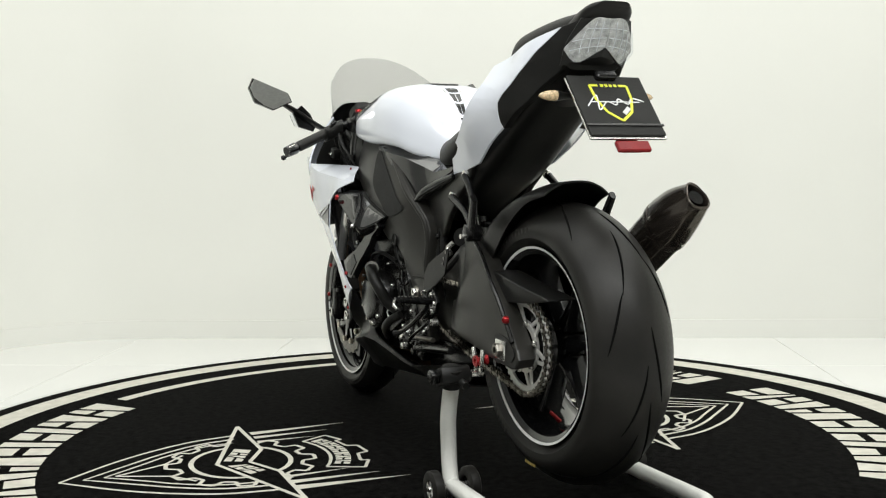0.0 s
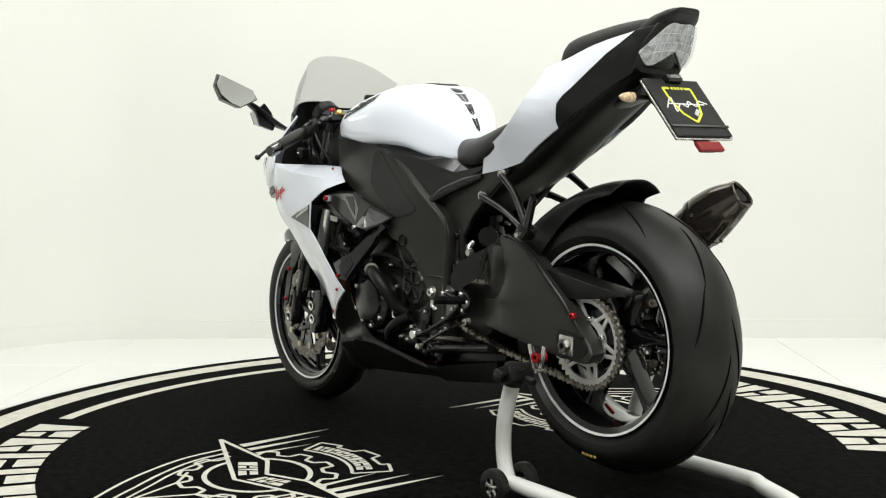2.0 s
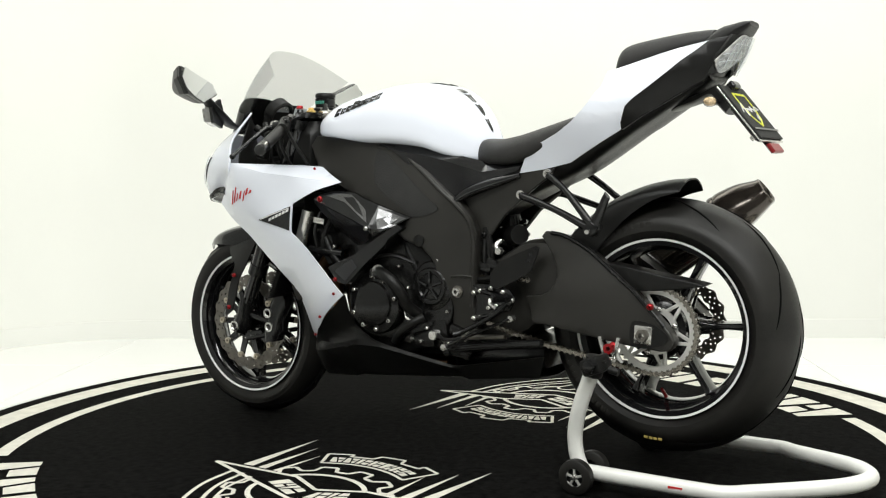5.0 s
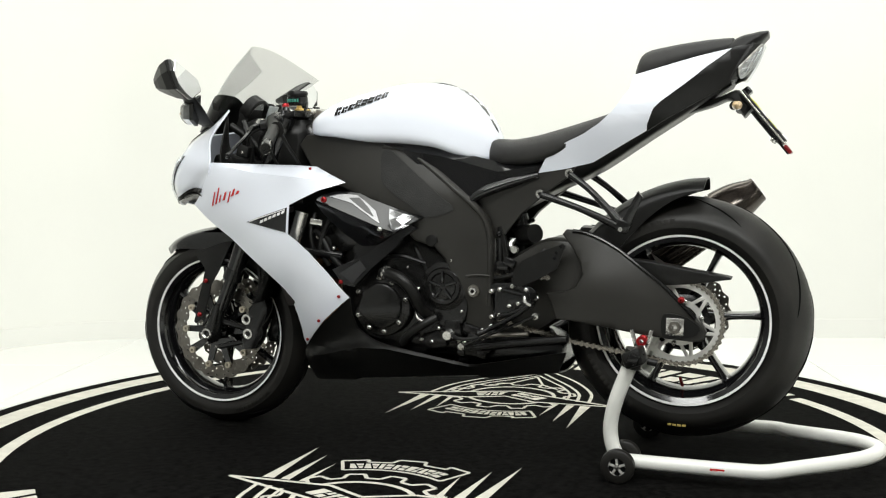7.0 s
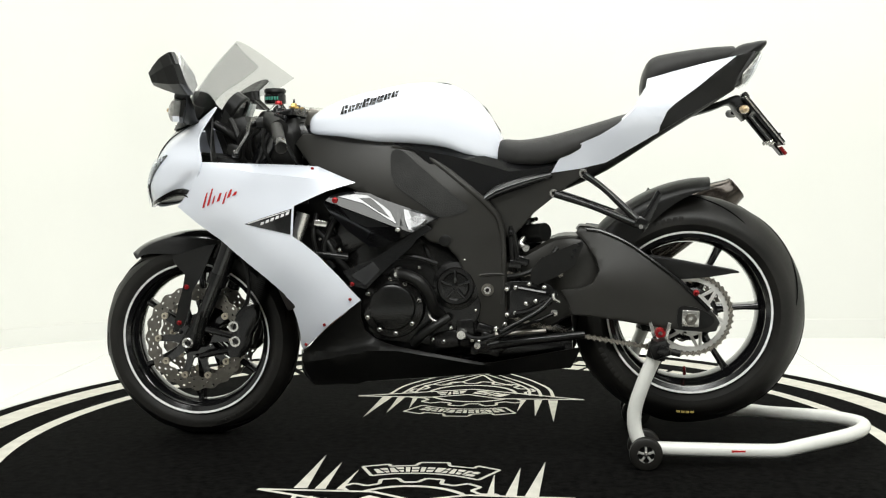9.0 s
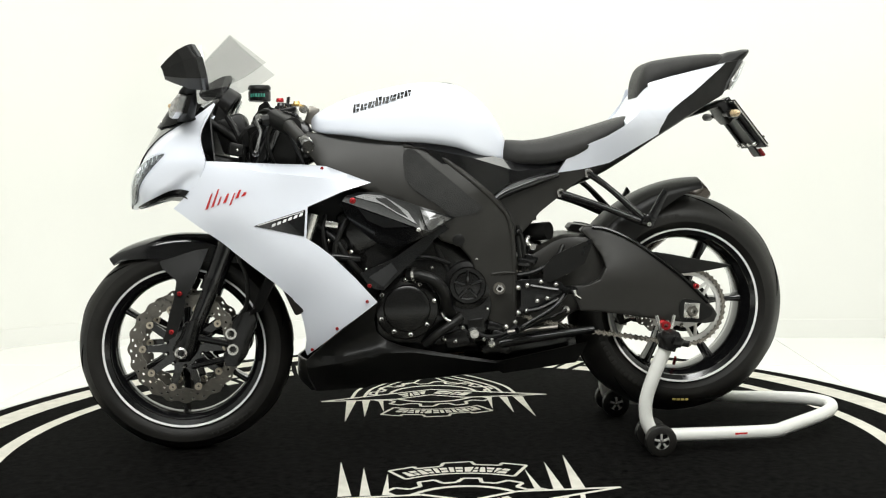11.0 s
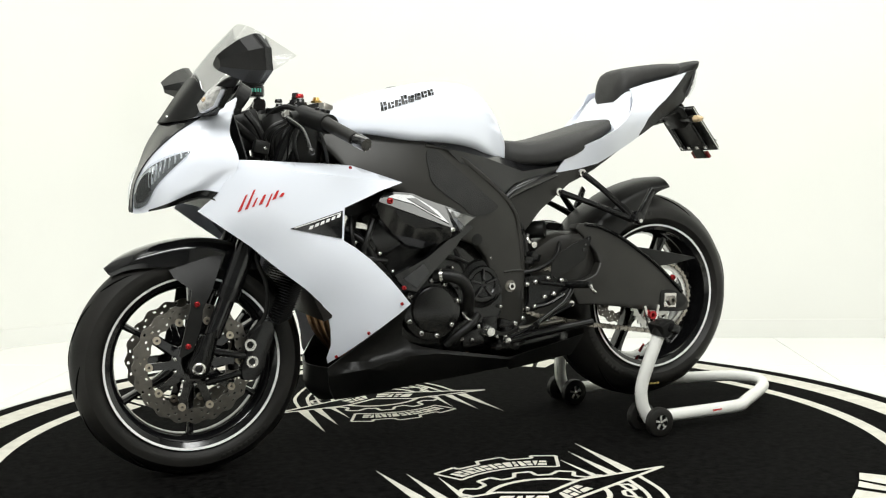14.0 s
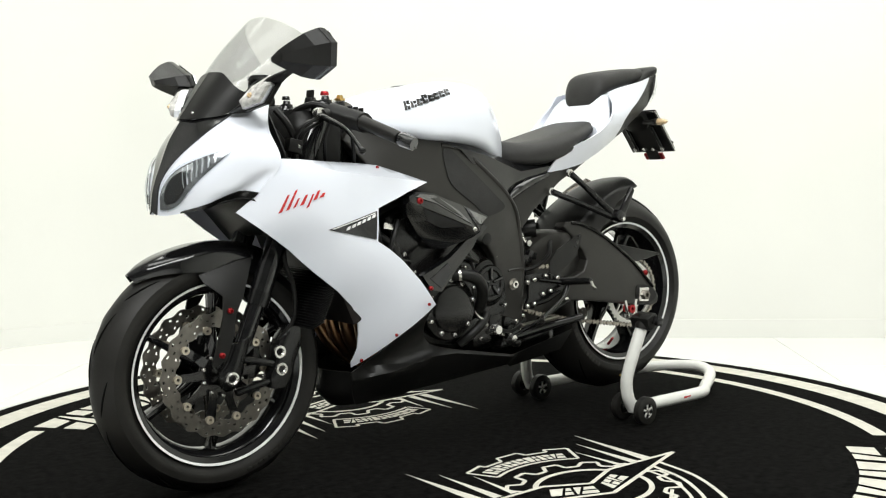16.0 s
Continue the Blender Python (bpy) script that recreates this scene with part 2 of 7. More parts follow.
def bolt(parent, x, y, z, r=0.008, material=None, side=-1, name="bolt", depth=0.008, dark=False):
    """A socket-head screw whose head looks along y."""
    s, r = side, r * 0.86
    prof = [(0.0001, 0), (r, 0), (r, s * depth * 0.55), (r * 0.90, s * depth * 0.80), (r * 0.72, s * depth * 0.95), (r * 0.48, s * depth), (r * 0.45, s * depth * 0.2), (0.0001, s * depth * 0.1)]
    return part(name, lathe(prof, (x, y, z), 14, closed=False), material or STEEL, parent)

# ---- room ----
FLOOR = -0.055


def setting(name, bm, material, label, smooth=False):
    return tagged(link(name, bm, material, None, "", smooth), label, name.split("_")[0], kind="structure")


setting("floor", box((0.4, -1.4, FLOOR - 0.054), (8.6, 9.2, 0.1), bevel=0), GROUT, "white tiled showroom floor with pale joints")
floor_ob = bpy.data.objects["floor"]
WX0, WX1, WY0, WY1, RC = -2.42, 4.2, -5.4, 2.16, 0.72
TURN = pose(0, 0, 0, 0, 0, -3.9)


def wall_line(off):
    """The inner face of the room from the front along the sides, with a rounded corner."""
    pts = [(WX0 - off, 0.5)]
    for k in range(17):
        a = math.pi - k / 16 * math.pi / 2
        pts.append((WX0 + RC + (RC + off) * math.cos(a), WY1 - RC + (RC + off) * math.sin(a)))
    pts.append((WX1 + off, WY1 + off))
    return pts


def wall_strip(lo, hi, z0, z1):
    a, b = wall_line(lo), wall_line(hi)
    bm = bm_grid([[(*p, z0), (*p, z1), (*q, z1), (*q, z0)] for p, q in zip(a, b)], close_v=True, caps=True)
    bm.transform(TURN)
    return bm


def turned(bm):
    bm.transform(TURN)
    return bm


setting("wall_north", wall_strip(0, 0.12, FLOOR, 3.2), WALL, "plain white painted wall with a rounded corner", True)
setting("baseboard", wall_strip(-0.014, -0.0005, FLOOR, FLOOR + 0.092), WALL, "low white baseboard along the wall", True)
# out of view; darker than the seen wall to keep reflections low
setting("wall_west", turned(box((WX0 - 0.06, (WY0 + 0.5) / 2, 1.57), (0.12, 0.5 - WY0, 3.25), bevel=0)), SIDEWALL, "unseen plain side wall")
# also out of view; white to lift the mirror glass's reflection
setting("wall_east", turned(box((WX1 + 0.06, (WY0 + WY1) / 2, 1.57), (0.12, WY1 - WY0, 3.25), bevel=0)), WALL, "unseen plain side wall")
# behind the camera; grey so that gloss black mirrors a dim surface
setting("wall_south", turned(box(((WX0 + WX1) / 2, WY0 - 0.06, 1.57), (WX1 - WX0, 0.12, 3.25), bevel=0)), GREYWALL, "unseen plain grey wall")
# out of view; its tone sets the bounce and what the mirrors reflect
setting("ceiling", turned(box(((WX0 + WX1) / 2, (WY0 + WY1) / 2, 3.25), (WX1 - WX0 + 0.4, WY1 - WY0 + 0.4, 0.1), bevel=0)), DARK, "unseen plain ceiling")

# ---- turntable with its carpet ----
turntable = thing("turntable", "round revolving platform with printed black carpet", "turntable")
part("base", lathe([(0.0001, FLOOR), (1.585, FLOOR), (1.60, FLOOR + 0.01), (1.60, -0.014), (1.592, -0.006), (0.0001, -0.006)], (0, 0, 0), 160, "z"), TABLE, turntable, "dark grey metal platform rim")
part("carpet", lathe([(0.0001, -0.0055), (1.565, -0.0055), (1.567, -0.002), (1.562, 0.0), (0.0001, 0.0)], (0, 0, 0), 160, "z"), MAT, turntable, "black carpet disc")
INK = 0.0012


def flat_shape(loops):
    """Flat printed shapes, each a list of x, y corners."""
    bm = bmesh.new()
    for loop in loops:
        bm.faces.new([bm.verts.new((x, y, INK)) for x, y in loop])
    return bm


def arc_band(r0, r1, a0, a1, n=48):
    a = [radians(a0 + (a1 - a0) * k / n) for k in range(n + 1)]
    bm = bmesh.new()
    vi = [bm.verts.new((r0 * math.cos(t), r0 * math.sin(t), INK)) for t in a]
    vo = [bm.verts.new((r1 * math.cos(t), r1 * math.sin(t), INK)) for t in a]
    for k in range(n):
        bm.faces.new((vi[k], vo[k], vo[k + 1], vi[k + 1]))
    return bm


def stroke(points, w0, w1=None, n=24, closed=False):
    """A flat printed line with a width that runs from w0 to w1."""
    w1 = w0 if w1 is None else w1
    pts = catmull([(x, y, 0) for x, y in points], n, closed) if len(points) > 2 else [Vector((*points[0], 0)), Vector((*points[1], 0))]
    quads, m = [], len(pts)
    left, right = [], []
    for i, p in enumerate(pts):
        d = (pts[(i + 1) % m] - pts[i - 1]) if closed else (pts[min(i + 1, m - 1)] - pts[max(i - 1, 0)])
        d.normalize()
        s = Vector((-d.y, d.x, 0)) * (w0 + (w1 - w0) * i / (m - 1)) / 2
        left.append(p + s), right.append(p - s)
    for i in range(m if closed else m - 1):
        j = (i + 1) % m
        quads.append([left[i][:2], right[i][:2], right[j][:2], left[j][:2]])
    return quads


part("outer_ring", arc_band(1.405, 1.500, 0, 360, 200), PRINT, turntable, "broad cream ring printed on the carpet", smooth=False)
for a0, a1 in ((-38.5, 43), (137, 221.5)):
    part("inner_ring", arc_band(1.245, 1.292, a0, a1, 90), PRINT, turntable, "narrow cream arc printed on the carpet", smooth=False)


def block_glyph(kind):
    """A letter-sized plain block cut by slanted slits, in a unit square."""
    cut = (0.30, 0.52, 0.40, 0.62, 0.46)[kind]
    gap, lean = 0.13, (0.16, -0.16, 0.0, 0.10, -0.10)[kind]
    left = [(0, 0), (cut - gap / 2 - lean, 0), (cut - gap / 2 + lean, 1), (0, 1)]
    right = [(cut + gap / 2 - lean, 0), (1, 0), (1, 0.42), (cut + gap / 2 - lean * 0.16, 0.42)]
    upper = [(cut + gap / 2 + lean * 0.16, 0.58), (1, 0.58), (1, 1), (cut + gap / 2 + lean, 1)]
    return [left, right, upper]


def ring_word(middle, flip, kinds, r0, r1, step):
    n = len(kinds)
    for k, kind in enumerate(kinds):
        if kind < 0:
            continue
        a0 = middle + (k - n / 2) * step * flip
        loops = []
        for loop in block_glyph(kind):
            out = []
            for u, v in loop:
                ang = radians(a0 + flip * step * (0.06 + 0.84 * u + 0.10 * v))
                r = r0 + (r1 - r0) * (1 - v)
                out.append((r * math.cos(ang), r * math.sin(ang)))
            loops.append(out)
        part("printed_block", flat_shape(loops), PRINT, turntable, "cream block shape printed on the carpet", smooth=False)


WORD = [1, 1, 2, 2, 3, 4, 0, -1, 3, 0, 4, 0]
ring_word(-90, 1, WORD, 1.130, 1.308, 7.6)
ring_word(90, 1, WORD, 1.130, 1.308, 7.6)


SPEAR = [(-0.392, -0.542), (-0.101, -0.529), (0.012, -0.585), (0.133, -0.529), (0.392, -0.524), (0.004, -0.672)]


def in_spear(x, y):
    """Whether a point lies within the spear's outline."""
    inside = False
    for (x0, y0), (x1, y1) in zip(SPEAR, SPEAR[1:] + SPEAR[:1]):
        if (y0 > y) != (y1 > y) and x < (x1 - x0) * (y - y0) / (y1 - y0) + x0:
            inside = not inside
    return inside


def emblem(turn):
    """The dealer's crest as plain shapes: a bent spear over a gear, a stepped band, claws and a pointed shield."""
    loops = []
    for p, q in zip(SPEAR, SPEAR[1:] + SPEAR[:1]):
        loops += stroke([p, q], 0.012)

    def slab(kinds, a, b, c, d):
        """Blocks side by side in a four-cornered field: a, b along its foot, d, c along its head."""
        a, b, c, d = (Vector(p) for p in (a, b, c, d))
        for k, kind in enumerate(kinds):
            for loop in block_glyph(kind):
                out = []
                for u, v in loop:
                    f = (k + 0.06 + 0.88 * u) / len(kinds)
                    out.append(tuple(a.lerp(b, f).lerp(d.lerp(c, f), v)))
                loops.append(out)
    slab((3, 0), (-0.140, -0.598), (-0.018, -0.652), (0.004, -0.606), (-0.108, -0.556))
    slab((4, 0), (0.022, -0.650), (0.130, -0.604), (0.108, -0.560), (0.030, -0.600))

    def clipped(points, w):
        for p, q in zip(points, points[1:]):
            if not in_spear((p[0] + q[0]) / 2, (p[1] + q[1]) / 2):
                loops.extend(stroke([p, q], w))
    mid = -0.606
    clipped([(0.152 * math.cos(radians(4 * i)), mid + 0.133 * math.sin(radians(4 * i))) for i in range(91)], 0.014)
    gear = []
    for i in range(13):
        for da, r in ((2, 0.172), (13, 0.172), (16, 0.206), (27, 0.206)):
            a = radians(30 * i + da)
            gear.append((1.10 * r * math.cos(a), mid + 0.97 * r * math.sin(a)))
    clipped([p for g0, g1 in zip(gear, gear[1:]) for p in (g0, ((g0[0] + g1[0]) / 2, (g0[1] + g1[1]) / 2))], 0.011)
    # stepped band above the gear, with blocks in it
    band = [(-0.176, -0.322), (-0.109, -0.291), (-0.104, -0.310), (-0.037, -0.296), (-0.029, -0.266), (0.047, -0.260), (0.054, -0.290), (0.121, -0.303), (0.127, -0.282), (0.190, -0.312), (0.146, -0.402)]
    arc = [(0.270 * math.sin(radians(a)), -0.633 + 0.270 * math.cos(radians(a))) for a in (32, 24, 16, 8, 0, -8, -16, -24, -30)]
    for p, q in zip(band + arc, band[1:] + arc + band[:1]):
        loops += stroke([p, q], 0.0095)
    for k in range(7):
        for loop in block_glyph(WORD[k]):
            loops.append([((0.283 + 0.042 * v) * math.sin(radians(-26 + 7.6 * k + 6.6 * u)), -0.633 + (0.283 + 0.042 * v) * math.cos(radians(-26 + 7.6 * k + 6.6 * u))) for u, v in loop])
    for s in (-1, 1):
        # claws on both sides
        for k, w in enumerate((0.034, 0.027, 0.018)):
            loops += stroke([(s * (0.304 - 0.062 * k), -0.226 - 0.064 * k), (s * (0.288 - 0.050 * k), -0.522)], 0.001, w)
        # pointed shield below
        loops += stroke([(s * 0.287, -0.570), (s * 0.265, -0.700), (s * 0.205, -0.825), (s * 0.125, -0.938), (0, -1.072)], 0.012, 0.009, n=30)
        loops += stroke([(s * 0.245, -0.580), (s * 0.222, -0.695), (s * 0.165, -0.800), (s * 0.094, -0.893), (0, -1.013)], 0.012, 0.008, n=30)
        loops += stroke([(s * 0.205, -0.592), (s * 0.190, -0.690), (s * 0.140, -0.785), (s * 0.080, -0.860), (0, -0.962)], 0.010, 0.008, n=30)
        loops += stroke([(s * 0.060, -0.800), (0, -0.934)], 0.009)
        loops += stroke([(s * 0.060, -0.800), (s * 0.130, -0.745)], 0.009)
    bm = flat_shape(loops)
    for v in bm.verts:
        v.co.z += random.random() * 0.0004
    bm.transform(pose(0, 0, 0, 0, 0, turn))
    part("crest", bm, PRINT, turntable, "cream crest printed on the carpet", smooth=False)


emblem(0)
emblem(180)

# ---- motorcycle ----
bike = thing("motorcycle", "white and black sport motorcycle held up by a rear stand", "motorcycle")
FA, RA = (-0.741, 0.006, 0.2985), (0.690, 0.010, 0.387)


def tyre(centre, r, w, bead, crown):
    """Closed tyre section: crowned tread, shoulders, side walls, beads."""
    h = w / 2
    prof = []
    for k in range(17):
        a = -1 + 2 * k / 16
        prof.append((r - crown * abs(a) ** 2.1, a * h * 0.985))
    side = [(r - crown - 0.012, h), (bead + (r - crown - bead) * 0.55, h * 0.985), (bead + 0.012, h * 0.80), (bead, h * 0.70)]
    prof += side + [(bead, -h * 0.70)] + [(a, -b) for a, b in side[::-1]][1:]
    return lathe(prof, centre, 96)


def wheel(name, centre, r, w, bead, crown, rimw, label):
    hub = part(name, lathe([(0.012, -rimw * 0.55), (0.036, -rimw * 0.55), (0.040, -rimw * 0.3), (0.030, 0), (0.040, rimw * 0.3), (0.036, rimw * 0.55), (0.012, rimw * 0.55)], centre, 32), SATIN, bike, label)
    part("tyre", tyre(centre, r, w, bead, crown), RUBBER, hub, "black rubber tyre with sparse grooves")
    f = bead + 0.004
    prof = [(f, -rimw), (f + 0.006, -rimw - 0.003), (f + 0.006, -rimw + 0.004), (f - 0.008, -rimw + 0.010), (f - 0.014, -rimw * 0.6), (f - 0.019, -rimw * 0.25),
            (f - 0.020, 0), (f - 0.019, rimw * 0.25), (f - 0.014, rimw * 0.6), (f - 0.008, rimw - 0.010), (f + 0.006, rimw - 0.004), (f + 0.006, rimw + 0.003), (f, rimw),
            (f - 0.012, rimw - 0.006), (f - 0.013, rimw * 0.72), (f - 0.020, rimw * 0.62), (f - 0.027, rimw * 0.22), (f - 0.027, -rimw * 0.22), (f - 0.020, -rimw * 0.62), (f - 0.013, -rimw * 0.72), (f - 0.012, -rimw + 0.006)]
    part("rim", lathe(prof, centre, 96), GLOSS, hub, "gloss black alloy rim")
    for s in (-1, 1):
        part("rim_tape", lathe([(f + 0.0005, s * (rimw + 0.0019)), (f + 0.0062, s * (rimw + 0.0041)), (f + 0.0062, s * (rimw + 0.0052)), (f + 0.0005, s * (rimw + 0.0030))], centre, 96), STRIPE, hub, "thin white rim stripe")
    return hub


def spokes(hub, centre, r0, r1, count, first, w0, w1, yw):
    c = Vector(centre)
    for k in range(count):
        a = radians(first + 360 / count * k)
        d, t = Vector((math.cos(a), 0, math.sin(a))), Vector((-math.sin(a), 0, math.cos(a)))
        secs = []
        for r, w, y in ((r0, w0, yw), (r0 + (r1 - r0) * 0.5, w1, yw * 0.75), (r1 * 0.98, w1 * 1.15, yw * 0.8), (r1, w1 * 1.8, yw)):
            secs.append([c + d * r + t * (w * u) + Vector((0, y * v, 0)) for u, v in ((-0.5, -0.35), (-0.25, -0.5), (0.25, -0.5), (0.5, -0.35), (0.5, 0.35), (0.25, 0.5), (-0.25, 0.5), (-0.5, 0.35))])
        part("spoke", loft(secs, 10, 12), GLOSS, hub)


def petal_disc(parent, centre, y, r0, r1, waves, label, holes=True, thick=0.004):
    """A wavy brake disc with drilled holes, facing y."""
    n, rows = 120, 7
    c = Vector(centre)
    bm = bmesh.new()
    lay = []
    for s in (-0.5, 0.5):
        grid = []
        for i in range(n):
            a = 2 * math.pi * i / n
            ro = r1 + 0.0035 * math.cos(waves * a)
            ri = r0 - 0.003 * math.cos(waves * a)
            grid.append([bm.verts.new(c + Vector(((ri + (ro - ri) * j / rows) * math.cos(a), y + s * thick, (ri + (ro - ri) * j / rows) * math.sin(a)))) for j in range(rows + 1)])
        lay.append(grid)

    def hole(i, j):
        return holes and ((j == 1 and i % 4 == 0) or (j == 3 and i % 4 == 2) or (j == 5 and i % 4 == 0)) and i % 12 != 6
    for i in range(n):
        k = (i + 1) % n
        for j in range(rows):
            a = [lay[0][i][j], lay[0][k][j], lay[0][k][j + 1], lay[0][i][j + 1]]
            b = [lay[1][i][j], lay[1][k][j], lay[1][k][j + 1], lay[1][i][j + 1]]
            if hole(i, j):
                for p in range(4):
                    bm.faces.new((a[p], a[(p + 1) % 4], b[(p + 1) % 4], b[p]))
            else:
                bm.faces.new(a)
                bm.faces.new(b[::-1])
        for j in (0, rows):
            bm.faces.new((lay[0][i][j], lay[0][k][j], lay[1][k][j], lay[1][i][j]))
    disc = part("brake_disc", bm, DISC, parent, label, smooth=False)
    return disc


def disc_carrier(parent, centre, y, r0, r1, count, s):
    """The inner star of a disc, with its floating buttons."""
    c = Vector(centre)
    out = []
    for k in range(count * 8):
        a = 2 * math.pi * k / (count * 8)
        r = r1 if k % 8 in (0, 1, 7) else (r1 * 0.58 if k % 8 in (2, 6) else r1 * 0.50)
        out.append((r * math.cos(a), r * math.sin(a)))
    bm = bmesh.new()
    inn = [(r0 * math.cos(2 * math.pi * k / (count * 8)), r0 * math.sin(2 * math.pi * k / (count * 8))) for k in range(count * 8)]
    rings = []
    for loop, yy in ((inn, -0.003), (out, -0.003), (out, 0.003), (inn, 0.003)):
        rings.append([bm.verts.new(c + Vector((u, y + yy, v))) for u, v in loop])
    m = len(out)
    for q in range(4):
        for k in range(m):
            bm.faces.new((rings[q][k], rings[q][(k + 1) % m], rings[(q + 1) % 4][(k + 1) % m], rings[(q + 1) % 4][k]))
    part("disc_carrier", bm, GLOSS, parent)
    for k in range(count):
        a = 2 * math.pi * k / count
        x, z = c.x + r1 * 0.99 * math.cos(a), c.z + r1 * 0.99 * math.sin(a)
        part("disc_button", lathe([(0.004, -0.006), (0.010, -0.006), (0.010, 0.006), (0.004, 0.006)], (x, y, z), 12), BUTTON, parent)
        bolt(parent, c.x + 0.052 * math.cos(a + 0.3), y + s * 0.004, c.z + 0.052 * math.sin(a + 0.3), 0.006, side=s)


fw = wheel("front_wheel", FA, 0.2995, 0.126, 0.2160, 0.032, 0.056, "black front wheel with white rim stripe and twin discs")
spokes(fw, FA, 0.035, 0.196, 6, 28, 0.034, 0.016, 0.046)
for s in (-1, 1):
    petal_disc(fw, FA, s * 0.058, 0.116, 0.154, 20, "drilled petal brake disc")
    disc_carrier(fw, FA, s * 0.056, 0.030, 0.116, 10, s)
rw = wheel("rear_wheel", RA, 0.3245, 0.196, 0.2155, 0.056, 0.084, "black rear wheel with white rim stripe")
spokes(rw, RA, 0.045, 0.195, 6, 3, 0.044, 0.018, 0.07)
petal_disc(rw, RA, 0.098, 0.075, 0.108, 16, "small drilled rear brake disc")
disc_carrier(rw, RA, 0.096, 0.030, 0.078, 5, 1)
for hub, c, r, w, crown, lean in ((fw, FA, 0.2995, 0.126, 0.032, 0.5), (rw, RA, 0.3245, 0.196, 0.056, 0.7)):
    # tread grooves: strips on the tread, with their shade put into the colour
    for k in range(26):
        s, outer = (1 if k % 2 else -1), (k // 2) % 2
        a0 = k * 2 * math.pi / 26
        pts = []
        for i in range(8):
            g = i / 7
            f = (0.40 + 0.42 * g ** 0.8) if outer else (0.07 + 0.34 * g ** 1.4)
            a = a0 - lean * (0.60 if outer else 0.72) * g
            rr = r - crown * f ** 2.1 - 0.0002
            pts.append((c[0] + rr * math.cos(a), c[1] + s * f * w * 0.4925, c[2] + rr * math.sin(a)))
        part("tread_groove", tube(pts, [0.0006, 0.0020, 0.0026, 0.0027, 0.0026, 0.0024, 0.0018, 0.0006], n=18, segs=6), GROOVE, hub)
    # valve
    part("valve", tube([(c[0] - 0.005, -0.012, c[2] - 0.184), (c[0] - 0.008, -0.035, c[2] - 0.160)], [0.005, 0.004], segs=8), RED if hub is rw else SATIN, hub)
# small gold bar marks on the rear side wall
for k in range(4):
    a = radians(-96 + 2.6 * k)
    part("sidewall_mark", box((RA[0] + 0.276 * math.cos(a), RA[1] - 0.0978, RA[2] + 0.276 * math.sin(a)), (0.010, 0.001, 0.006), (0, -(math.degrees(a) + 90), 0), 0.0003), GOLDPRINT, rw)
for c, hub, r, w, start, n, ht in ((RA, rw, 0.262, 0.0974, 95, 16, 0.014), (RA, rw, 0.262, 0.0974, 200, 12, 0.014), (FA, fw, 0.256, 0.0661, 285, 9, 0.008)):
    for k in range(n):
        a = radians(start + 3.6 * k)
        part("sidewall_mark", box((c[0] + r * math.cos(a), c[1] - w, c[2] + r * math.sin(a)), (0.0125, 0.0012, ht), (0, -(math.degrees(a) - 90), 0), 0.0004), RUBBER, hub)

